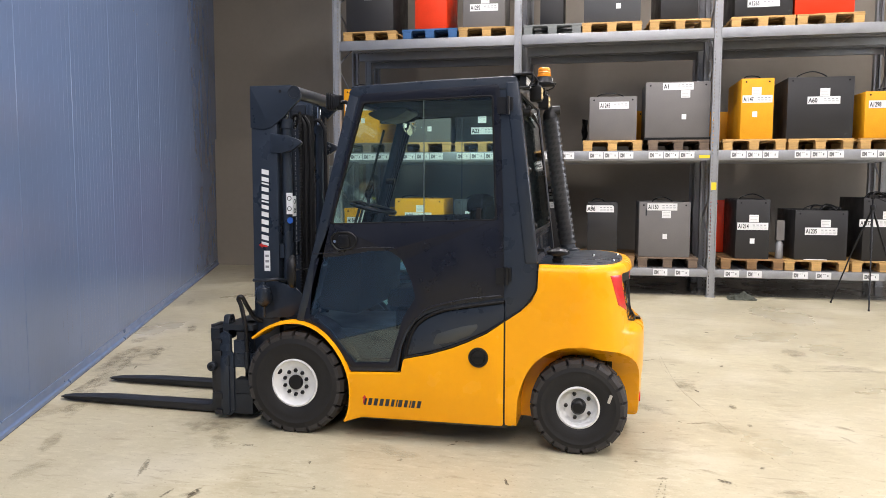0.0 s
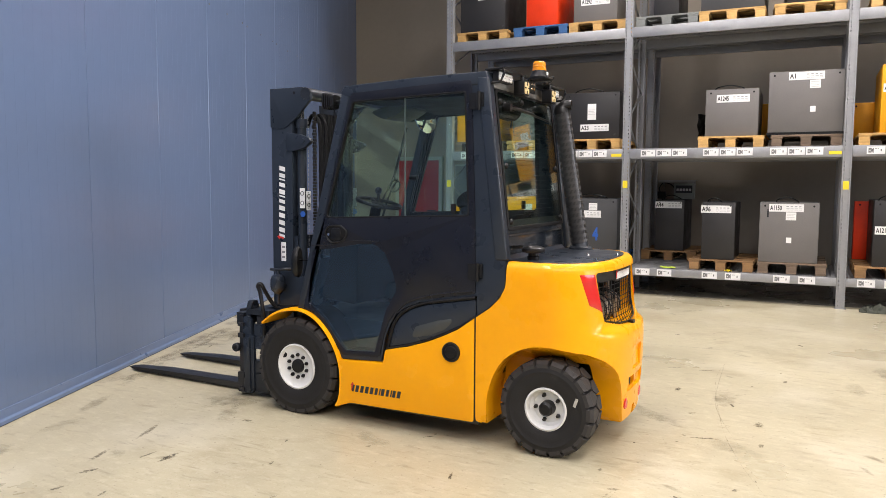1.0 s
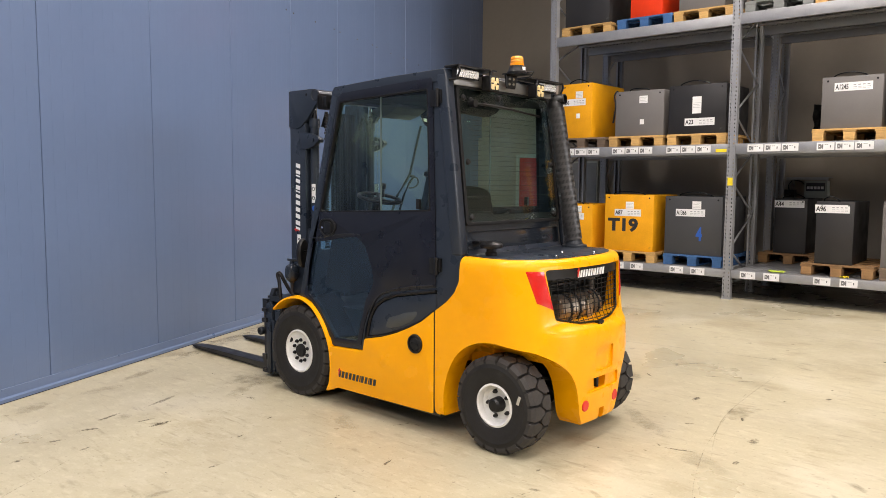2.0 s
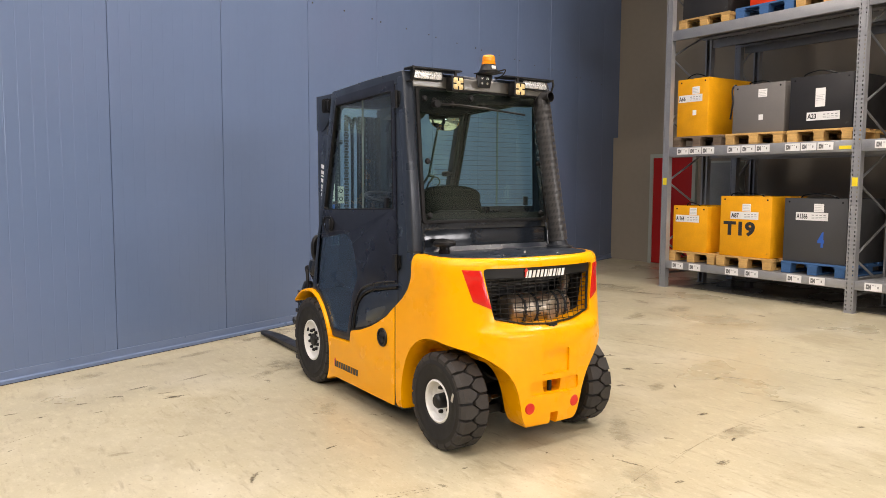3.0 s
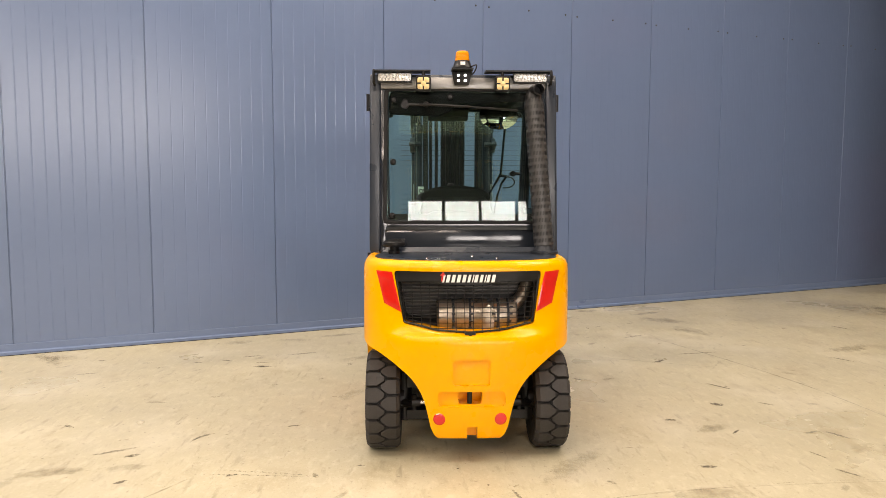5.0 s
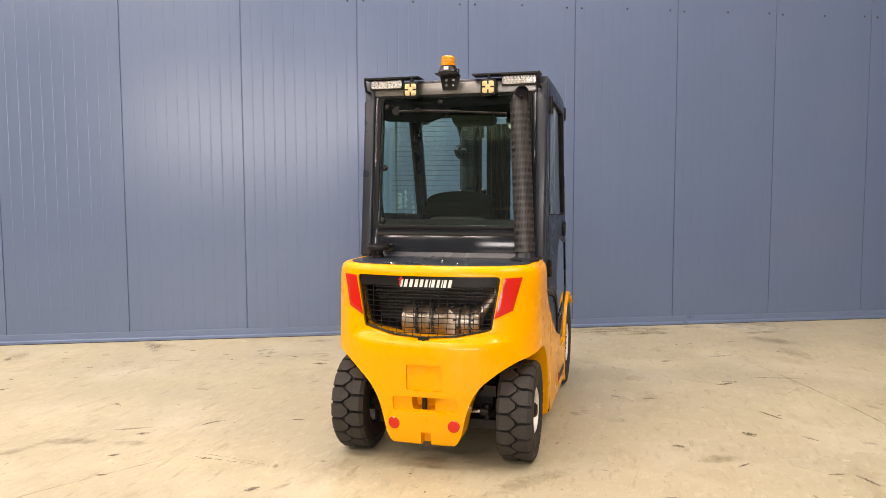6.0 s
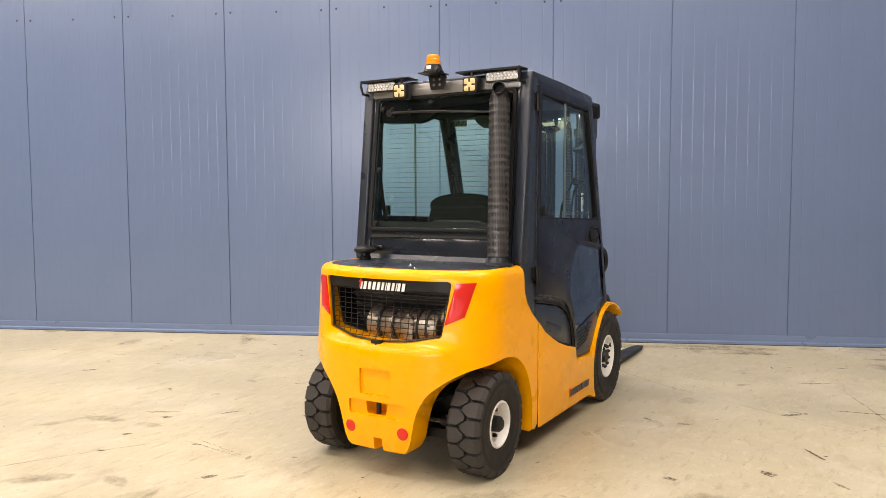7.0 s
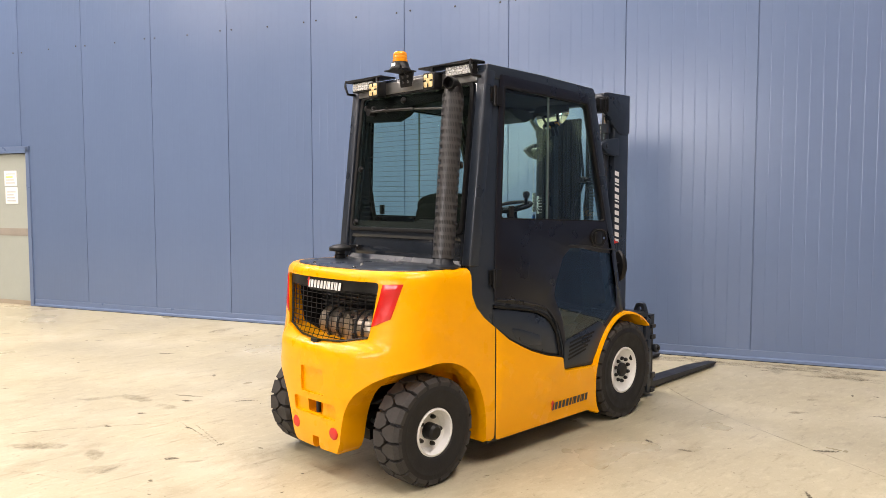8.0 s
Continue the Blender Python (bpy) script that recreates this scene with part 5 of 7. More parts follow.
# black strip along the glass's foot, and the wiper motor's cover inside
part("glass_border", leaning(rounded([(4.365, 1.25), (5.275, 1.25), (5.275, 1.295), (4.365, 1.295)], 0.01), 0.016, 0.018), SEAL, rwin, smooth=0)
part("motor_cover", leaning(rounded([(4.385, 1.885), (4.66, 1.872), (4.74, 1.90), (4.80, 1.95), (5.25, 1.965), (5.25, 2.02), (4.385, 2.02)], [0.02, 0.05, 0.05, 0.05, 0.01, 0.01, 0.01]), 0.022, 0.075), LINER, rwin, "black cover of the wiper motor", bevel=0.01)
for i in range(20):
    z = 1.32 + i * 0.029
    part("heater_wire", leaning([(4.45, z), (5.19, z), (5.19, z + 0.0016), (4.45, z + 0.0016)], 0.0145, 0.0155), SEAL, rwin, smooth=0)
for y, z in ((4.40, 1.285), (5.235, 1.285), (4.405, 1.60), (5.24, 1.60), (4.41, 1.965), (4.475, 1.955), (4.60, 1.94), (4.74, 1.985)):
    part("glass_fixing", lathed([(0.0, 0.014), (0.012, 0.012), (0.017, 0.004), (0.019, 0.0)], (rear_plane(z) - 0.004, y, z), "x", 14), BLACK, rwin)
part("lower_rear_panel", leaning([(4.345, 1.095), (5.295, 1.095), (5.295, 1.205), (4.345, 1.205)], 0.022, 0.030), GLOSS_SLATE, truck, bevel=0.002)
bm = plate([(4.345, 1.04), (5.295, 1.04), (5.295, 1.10), (4.345, 1.10)], "x", 0.0, 0.01)
for v in bm.verts:
    v.co.x += rear_plane(v.co.z) - 0.03 + (1.10 - v.co.z) * 0.5
part("lower_rear_lip", bm, SLATE, truck)
for sd in (-1, 1):
    bm = leaning([(YC + sd * 0.553, 1.076), (YC + sd * 0.487, 1.076), (YC + sd * 0.487, 2.09), (YC + sd * 0.553, 2.09)], -0.004, 0.07)
    part("rear_post", bm, SLATE, truck, bevel=0.012, seg=3)
part("rear_header", leaning([(4.33, 2.03), (5.31, 2.03), (5.31, 2.10), (4.33, 2.10)], -0.006, 0.05), HEADER_STEEL, truck, bevel=0.01)
bm = bmesh.new()
box(bm, rear_plane(1.11) - 0.02, rear_plane(1.11) + 0.03, 4.40, 4.455, 1.135, 1.150)
rod(bm, (-0.31, 4.44, 1.142), (-0.31, 4.475, 1.142), 0.011)
part("hood_catch", bm, BLACK, truck, bevel=0.002)
# rear wiper
bm = bmesh.new()
rod(bm, (rear_plane(1.94) - 0.01, 4.475, 1.935), (rear_plane(1.94) + 0.035, 4.475, 1.935), 0.022)
pipe(bm, [(rear_plane(1.935) + 0.026, 4.475, 1.935), (rear_plane(1.93) + 0.03, 4.62, 1.935), (rear_plane(1.92) + 0.022, 4.86, 1.925)], 0.008, 6)
pipe(bm, [(rear_plane(1.93) + 0.012, 4.57, 1.937), (rear_plane(1.92) + 0.012, 4.84, 1.926), (rear_plane(1.90) + 0.012, 5.14, 1.905)], 0.007, 6)
part("rear_wiper", bm, BLACK, truck)

# work lights on brackets at the rear of the roof
for sd, y0, y1 in ((-1, 4.295, 4.625), (1, 4.945, 5.330)):
    br = part("lamp_bracket", boxed(-0.47, -0.355, y0, y1, 2.124, 2.132), BLACK, truck, "black sheet-metal lamp bracket", bevel=0.003)
    ye = y0 if sd < 0 else y1
    bm = bmesh.new()
    pipe(bm, [(-0.46, ye, 2.128), (-0.36, ye, 2.128), (-0.355, ye, 2.10), (-0.375, ye, 2.056), (-0.43, ye, 2.054)], 0.008, 6)
    part("bracket_loop", bm, BLACK, br)
    b0, b1 = (4.314, 4.514) if sd < 0 else (5.112, 5.312)
    bar = part("light_bar", boxed(-0.43, -0.397, b0, b1, 2.066, 2.122), BLACK, truck, "LED light bar with clear lens", bevel=0.006)
    part("lens_plate", plate(rounded([(b0 + 0.004, 2.072), (b1 - 0.004, 2.072), (b1 - 0.004, 2.117), (b0 + 0.004, 2.117)], 0.012), "x", -0.398, -0.3935), LED_PLATE, bar, bevel=0.001)
    for i in range(9):
        for j in range(3):
            yy = b0 + 0.018 + (b1 - b0 - 0.042) * i / 8 + (0.006 if j == 1 else 0.0)
            part("led", lathed([(0.0, 0.006), (0.004, 0.005), (0.0068, 0.0)], (-0.3935, yy, 2.0805 + 0.014 * j), "x", 8), LED, bar)
    yl = 4.583 if sd < 0 else 5.044
    lamp = part("work_lamp", plate(rounded([(yl - 0.044, 2.008), (yl + 0.044, 2.008), (yl + 0.044, 2.096), (yl - 0.044, 2.096)], 0.014), "x", -0.40, -0.335), BLACK, truck, "small square LED work lamp", bevel=0.005)
    lens = part("lamp_lens", plate(rounded([(yl - 0.034, 2.018), (yl + 0.034, 2.018), (yl + 0.034, 2.086), (yl - 0.034, 2.086)], 0.012), "x", -0.336, -0.3325), LED_WARM, lamp, "tan LED lens", bevel=0.001)
    for a, b in ((-1, -1), (-1, 1), (1, -1), (1, 1), (0, 0)):
        part("led_cell", lathed([(0.0, 0.004), (0.007, 0.0035), (0.0125, 0.0)], (-0.3325, yl + a * 0.019, 2.052 + b * 0.019), "x", 14), LED_WARM, lens)
    for a, b in ((-1, 0), (1, 0), (0, -1), (0, 1)):
        part("slit", boxed(-0.3326, -0.3305, yl + a * 0.025 - (0.010 if a else 0.004), yl + a * 0.025 + (0.010 if a else 0.004), 2.052 + b * 0.025 - (0.010 if b else 0.004), 2.052 + b * 0.025 + (0.010 if b else 0.004)), SEAL, lens, smooth=0)
    bm = bmesh.new()
    rod(bm, (-0.365, yl, 2.09), (-0.365, yl, 2.125), 0.01)
    part("lamp_stem", bm, BLACK, lamp)

# beacon
bk = part("beacon_bracket", plate(rounded([(4.765, 2.048), (4.850, 2.048), (4.870, 2.128), (4.748, 2.128)], 0.008), "x", -0.395, -0.385), BLACK, truck, "black bracket plate with holes", bevel=0.002)
for dy in (-0.02, 0.02):
    for z in (2.075, 2.105):
        part("rivet", lathed([(0.0, 0.004), (0.008, 0.004), (0.009, 0.0)], (-0.385, 4.808 + dy, z), "x", 12), CHROME, bk)
part("bracket_shelf", boxed(-0.41, -0.28, 4.745, 4.87, 2.128, 2.134), BLACK, bk, bevel=0.002)
bc = part("beacon", lathed([(0.0, 2.134), (0.058, 2.134), (0.060, 2.142), (0.054, 2.150), (0.046, 2.172), (0.045, 2.180), (0.0, 2.180)], (-0.345, 4.808, 0), "z", 32), BLACK, truck, "amber rotating beacon on a black base")
bm = bmesh.new()
lathe(bm, [(0.0, 2.2365), (0.030, 2.236), (0.036, 2.231), (0.038, 2.224), (0.039, 2.216), (0.0375, 2.213), (0.040, 2.210), (0.040, 2.200), (0.0385, 2.197), (0.042, 2.194), (0.043, 2.180), (0.0, 2.180)], (-0.345, 4.808, 0), "z", 32)
part("beacon_lens", bm, AMBER, bc, "amber ribbed lens")
part("beacon_plate", plate([(4.795, 2.152), (4.822, 2.152), (4.822, 2.170), (4.795, 2.170)], "x", -0.297, -0.292), WHITE, bc, smooth=0)
part("beacon_cable", piped(spline([(-0.31, 4.85, 2.14), (-0.28, 4.885, 2.15), (-0.30, 4.88, 2.12), (-0.34, 4.86, 2.10)], 5), 0.004, 6), BLACK, bc)

# cab front: screen in its frame, dash, lower panel; leans with the front posts
FL = (-1.418 + 1.775) / (2.040 - 0.683)


def front_leaning(outline, back0, back1, holes=()):
    bm = plate(outline, "x", 0.0, back1 - back0, holes)
    for v in bm.verts:
        v.co.x += -1.775 + FL * (v.co.z - 0.683) + back0
    return bm


part("front_frame", front_leaning([(YC - 0.55, 0.70), (YC + 0.55, 0.70), (YC + 0.55, 2.05), (YC - 0.55, 2.05)], 0.0, 0.06, [rounded([(YC - 0.485, 1.02), (YC + 0.485, 1.02), (YC + 0.485, 1.985), (YC - 0.485, 1.985)], 0.04)]), SLATE, truck, bevel=0.006)
fw = part("windscreen", front_leaning(rounded([(YC - 0.49, 1.015), (YC + 0.49, 1.015), (YC + 0.49, 1.99), (YC - 0.49, 1.99)], 0.04), 0.02, 0.025), WINDOW_GLASS, truck, "tinted windscreen", smooth=0)
fw.visible_shadow = False
bm = bmesh.new()
pipe(bm, [(-1.500, 5.190, 1.90), (-1.548, 5.180, 1.72), (-1.598, 5.169, 1.526)], 0.009, 6)
pipe(bm, [(-1.594, 5.170, 1.54), (-1.610, 5.137, 1.480), (-1.638, 5.080, 1.38), (-1.70, 5.03, 1.14)], 0.010, 6)
pipe(bm, [(-1.598, 5.212, 1.520), (-1.610, 5.180, 1.475), (-1.638, 5.150, 1.38), (-1.70, 5.12, 1.14)], 0.009, 6)
pipe(bm, [(-1.597, 5.168, 1.532), (-1.597, 5.218, 1.522)], 0.012, 6)
part("windscreen_wiper", bm, BLACK, fw)
part("washer_hose", piped(spline([(-1.598, 5.212, 1.524), (-1.603, 5.260, 1.510), (-1.611, 5.277, 1.475), (-1.619, 5.248, 1.445), (-1.623, 5.19, 1.438)], 6), 0.0055, 6), BLACK, fw)
bm = bmesh.new()
rod(bm, (-1.50, 5.245, 1.543), (-1.44, 5.245, 1.543), 0.020, seg=14)
rod(bm, (-1.47, 5.245, 1.543), (-1.47, 5.30, 1.543), 0.012, seg=10)
part("window_catch", bm, BLACK, truck)

# inside the cab
part("cab_floor", boxed(-1.72, -0.40, YC - 0.49, YC + 0.49, 0.40, 0.44), LINER, truck, smooth=0)
part("dashboard", plate(rounded([(-1.70, 0.75), (-1.60, 1.16), (-1.48, 1.19), (-1.40, 1.10), (-1.42, 0.72)], 0.03), "y", YC - 0.40, YC + 0.47), LINER, truck, bevel=0.015)
SEAT_Y = YC - 0.03
part("seat_base", boxed(-1.22, -0.72, SEAT_Y - 0.25, SEAT_Y + 0.25, 0.44, 0.74), LINER, truck, bevel=0.02)
part("seat_cushion", plate(rounded([(-1.29, 0.76), (-1.27, 0.86), (-1.12, 0.88), (-0.79, 0.84), (-0.72, 0.74)], 0.04), "y", SEAT_Y - 0.24, SEAT_Y + 0.24), FABRIC, truck, bevel=0.035, seg=3)
part("seat_back", plate(rounded([(SEAT_Y - 0.25, 0.84), (SEAT_Y + 0.25, 0.84), (SEAT_Y + 0.235, 1.27), (SEAT_Y + 0.20, 1.40), (SEAT_Y - 0.20, 1.40), (SEAT_Y - 0.235, 1.27)], 0.09, 8), "x", -0.77, -0.66), FABRIC, truck, "dark fabric seat backrest", bevel=0.035, seg=4)
part("seat_shell", plate(rounded([(SEAT_Y - 0.27, 0.80), (SEAT_Y + 0.27, 0.80), (SEAT_Y + 0.25, 1.24), (SEAT_Y + 0.15, 1.30), (SEAT_Y - 0.15, 1.30), (SEAT_Y - 0.25, 1.24)], 0.07, 6), "x", -0.67, -0.63), BLACK, truck, bevel=0.012)
part("headrest", plate([(SEAT_Y - 0.21, 1.35), (SEAT_Y + 0.21, 1.35)] + [(SEAT_Y + 0.22 * math.cos(math.pi * i / 20), 1.375 + 0.085 * math.sin(math.pi * i / 20) ** 0.7) for i in range(21)], "x", -0.785, -0.68), FABRIC, truck, bevel=0.02, seg=3)
part("armrest", plate(rounded([(-1.10, 1.08), (-1.08, 1.15), (-0.62, 1.16), (-0.58, 1.08)], 0.03), "y", YC + 0.28, YC + 0.38), BLACK, truck, bevel=0.015)
bm = bmesh.new()
for dx in (-1.06, -1.0, -0.94):
    rod(bm, (dx, YC + 0.33, 1.15), (dx - 0.02, YC + 0.33, 1.22), 0.008, seg=8)
    lathe(bm, [(0.0, 0.0), (0.014, 0.01), (0.017, 0.03), (0.012, 0.045), (0.0, 0.05)], (dx - 0.02, YC + 0.33, 1.215), "z", 12)
part("lever", bm, BLACK, truck)
col = part("steering_column", rodded((-1.56, YC - 0.125, 0.90), (-1.44, YC - 0.125, 1.345), 0.035, seg=14), LINER, truck)
bm = bmesh.new()
sw_m = Matrix.Translation((-1.421, YC - 0.125, 1.370)) @ Matrix.Rotation(radians(13), 4, "Y") @ Matrix.Scale(0.86, 4)
ringp = []
for i in range(36):
    a = 2 * math.pi * i / 36
    ringp.append([bm.verts.new(sw_m @ Vector(((0.17 + 0.014 * math.cos(b)) * math.cos(a), (0.17 + 0.014 * math.cos(b)) * math.sin(a), 0.014 * math.sin(b)))) for b in [2 * math.pi * k / 10 for k in range(10)]])
for i in range(36):
    for k in range(10):
        bm.faces.new((ringp[i][k], ringp[i][(k + 1) % 10], ringp[(i + 1) % 36][(k + 1) % 10], ringp[(i + 1) % 36][k]))
for a in (0.4, 2.5, 4.7):
    pipe(bm, [sw_m @ Vector((0.03 * math.cos(a), 0.03 * math.sin(a), -0.02)), sw_m @ Vector((0.165 * math.cos(a), 0.165 * math.sin(a), 0))], 0.012, 8)
rod(bm, sw_m @ Vector((0, 0, -0.04)), sw_m @ Vector((0, 0, 0.0)), 0.045, seg=18)
wheel_ob = part("steering_wheel", bm, BLACK, truck, "black steering wheel with a knob")
bm = bmesh.new()
rod(bm, (-1.480, YC - 0.036, 1.375), (-1.484, YC - 0.032, 1.435), 0.011, seg=10)
lathe(bm, [(0.0, 0.0), (0.018, 0.006), (0.024, 0.026), (0.022, 0.040), (0.012, 0.049), (0.0, 0.050)], (-1.484, YC - 0.032, 1.425), "z", 16)
part("knob", bm, BLACK, wheel_ob)
# convex mirror inside at the top, with its sun visor
vm = Matrix.Translation((-1.306, 5.121, 1.95)) @ Matrix.Rotation(radians(80), 4, "Y") @ Matrix.Diagonal((0.92, 1.27, 1.0, 1))
bm = lathed([(0.0, 0.05), (0.04, 0.046), (0.075, 0.033), (0.10, 0.012), (0.108, 0.0), (0.10, -0.012), (0.0, -0.02)], (0, 0, 0), "z", 32)
bm.transform(vm)
part("inside_mirror", bm, MIRROR, truck, "round convex mirror")
part("sun_visor", plate(rounded([(-1.44, 1.962), (-1.33, 1.992), (-1.18, 1.995), (-1.17, 1.975), (-1.24, 1.935), (-1.33, 1.912), (-1.37, 1.925)], 0.015), "y", 4.62, 4.90), OLIVE, truck, "dull olive sun visor under the roof", bevel=0.01)
bm = bmesh.new()
pipe(bm, spline([(-0.55, 4.33, 1.30), (-0.52, 4.31, 1.6), (-0.5, 4.31, 1.95)], 4), 0.012, 8)
part("grab_rail", bm, BLACK, truck)

# ---- wheels ----
def tyre(bm, c, R, w, rim_r, lugs):
    x, y, z = c
    h = w / 2
    prof = [(rim_r, -h * 0.80), (rim_r + 0.012, -h * 0.93), (rim_r + 0.020, -h * 0.945), (rim_r + 0.024, -h * 0.97), (rim_r + 0.4 * (R - rim_r), -h), (rim_r + 0.55 * (R - rim_r), -h), (rim_r + 0.57 * (R - rim_r), -h * 1.018), (rim_r + 0.61 * (R - rim_r), -h * 1.018), (rim_r + 0.63 * (R - rim_r), -h), (R - 0.042, -h * 0.995), (R - 0.028, -h * 0.95), (R - 0.024, -h * 0.85), (R - 0.024, 0.0),
            (R - 0.024, h * 0.85), (R - 0.028, h * 0.95), (R - 0.042, h * 0.995), (rim_r + 0.63 * (R - rim_r), h), (rim_r + 0.61 * (R - rim_r), h * 1.018), (rim_r + 0.57 * (R - rim_r), h * 1.018), (rim_r + 0.55 * (R - rim_r), h), (rim_r + 0.4 * (R - rim_r), h), (rim_r + 0.024, h * 0.97), (rim_r + 0.020, h * 0.945), (rim_r + 0.012, h * 0.93), (rim_r, h * 0.80)]
    lathe(bm, prof, c, "y", 64, True)


def lug_mesh(R, w, lugs, s):
    """One tread lug at the angle 0, its wheel's axle along y through the origin."""
    h, p = w / 2, 2 * math.pi / lugs
    bm = bmesh.new()
    # shoulder, flanks, then a blunt point that reaches between the lugs of the other row
    outline = [(-0.40, 0.97), (0.40, 0.97), (0.43, 0.80), (0.435, 0.30), (0.12, -0.10), (-0.12, -0.10), (-0.435, 0.30), (-0.43, 0.80)]
    lo, hi = [], []
    for da, u in outline:
        down = 0.018 if u > 0.9 else 0.0
        for lst, rad, sc in ((lo, R - 0.030 - down, 1.06), (hi, R - down, 0.96)):
            a = da * p * sc
            uu = u if u > 0.9 else 0.4 + (u - 0.4) * sc
            lst.append(bm.verts.new((rad * math.cos(a), s * uu * h * (1.0 if u < 0.9 else 1.02), -rad * math.sin(a))))
    m = len(outline)
    for k in range(m):
        bm.faces.new((lo[k], lo[(k + 1) % m], hi[(k + 1) % m], hi[k]))
    bm.faces.new((hi[0], hi[1], hi[2], hi[7]))
    bm.faces.new((hi[2], hi[3], hi[6], hi[7]))
    bm.faces.new((hi[3], hi[4], hi[5], hi[6]))
    bmesh.ops.recalc_face_normals(bm, faces=bm.faces[:])
    me = bpy.data.meshes.new("tread_lug")
    bm.to_mesh(me)
    bm.free()
    me.materials.append(TREAD)
    return me


LUGS = {}


def wheel(side, x, z, R, w, d_out, rim_r, lugs, front):
    Y = mirrored(side)
    yc = Y(d_out - w / 2)
    bm = bmesh.new()
    tyre(bm, (x, yc, z), R, w, rim_r, lugs)
    whl = part("wheel", bm, RUBBER, truck, "black rubber tyre with chunky lugs on a white rim", smooth=35)
    for s_ in (-1, 1):
        if (R, s_) not in LUGS:
            LUGS[R, s_] = lug_mesh(R, w, lugs, s_)
        for i in range(lugs):
            lug = new("tread_lug", LUGS[R, s_])
            lug.parent = whl
            lug.matrix_basis = Matrix.Translation((x, yc, z)) @ Matrix.Rotation((i + (0.5 if s_ > 0 else 0.0)) * 2 * math.pi / lugs, 4, "Y")
    h = w / 2
    o = side
    f = h * 0.88
    rim = [(rim_r + 0.003, o * f * 0.9), (rim_r + 0.004, o * f), (rim_r - 0.006, o * (f + 0.004)), (rim_r - 0.012, o * (f - 0.004))]
    if front:
        rim += [(rim_r - 0.020, o * (f - 0.010)), (0.10, o * (f - 0.020)), (0.05, o * (f - 0.026)), (0.0, o * (f - 0.026))]
    else:
        rim += [(rim_r - 0.016, o * (f - 0.035)), (0.085, o * (f - 0.05)), (0.03, o * (f - 0.05)), (0.0, o * (f - 0.05))]
    rim += [(0.0, -o * f * 0.6), (rim_r - 0.012, -o * f * 0.7), (rim_r + 0.003, -o * f * 0.9)]
    disc = part("rim", lathed(rim, (x, yc, z), "y", 48, True), RIM_WHITE, whl, "white painted steel rim")
    if front:
        part("hub", lathed([(0.0, o * (f - 0.002)), (0.040, o * (f - 0.004)), (0.045, o * (f - 0.012)), (0.047, o * (f - 0.05)), (0.0, o * (f - 0.05))], (x, yc, z), "y", 24), BLACK, disc)
        for i in range(10):
            a = 2 * math.pi * i / 10 + 0.31
            part("wheel_nut", lathed([(0.0, o * (f - 0.002)), (0.008, o * (f - 0.004)), (0.0125, o * (f - 0.014)), (0.013, o * (f - 0.04))], (x + 0.074 * math.cos(a), yc, z + 0.074 * math.sin(a)), "y", 6), BLACK, disc)
        part("valve_hole", lathed([(0.0, o * (f - 0.0095)), (0.023, o * (f - 0.010)), (0.023, o * (f - 0.05)), (0.0, o * (f - 0.05))], (x - 0.110, yc, z + 0.068), "y", 16), SEAL, disc)
    else:
        part("hub", lathed([(0.0, o * (f + 0.012)), (0.028, o * (f + 0.010)), (0.040, o * (f - 0.002)), (0.043, o * (f - 0.05)), (0.0, o * (f - 0.06))], (x, yc, z), "y", 24), BLACK, disc)
        for i in range(5):
            a = 2 * math.pi * i / 5 + 0.66
            part("wheel_nut", lathed([(0.0, o * (f - 0.026)), (0.009, o * (f - 0.028)), (0.012, o * (f - 0.04)), (0.012, o * (f - 0.06))], (x + 0.071 * math.cos(a), yc, z + 0.071 * math.sin(a)), "y", 6), CHAIN, disc)
        if side < 0:
            bm = boxed(-0.008, 0.008, -0.002, 0.002, -0.024, 0.024)
            bm.transform(Matrix.Translation((x + 0.185 * math.cos(0.35), Y(d_out + 0.0015), z + 0.185 * math.sin(0.35))) @ Matrix.Rotation(radians(18), 4, "Y"))
            part("sticker", bm, surface("tyre_sticker", (0.40, 0.38, 0.33), 0.6, vary=0.2, scale=60), whl, smooth=0)


for sd in (-1, 1):
    wheel(sd, -1.788, 0.309, 0.318, 0.21, 0.563, 0.146, 22, True)
    wheel(sd, -0.080, 0.270, 0.272, 0.185, 0.550, 0.118, 19, False)

# axle and chassis
bm = bmesh.new()
box(bm, -0.17, -0.02, YC - 0.33, YC + 0.33, 0.345, 0.405)
box(bm, -0.17, -0.02, YC - 0.33, YC + 0.33, 0.165, 0.215)
box(bm, -0.20, -0.16, YC - 0.33, YC + 0.33, 0.165, 0.405)
box(bm, -0.22, 0.01, YC - 0.14, YC + 0.14, 0.16, 0.48)
part("steer_axle", bm, BLACK, truck, "black steering axle between the rear wheels", bevel=0.008)
part("steer_cylinder", lathed([(0.0, -0.175), (0.05, -0.175), (0.052, -0.165), (0.052, -0.135), (0.044, -0.13), (0.044, 0.13), (0.052, 0.135), (0.052, 0.165), (0.05, 0.175), (0.0, 0.175)], (0.02, YC, 0.275), "y", 20), BLACK, truck)
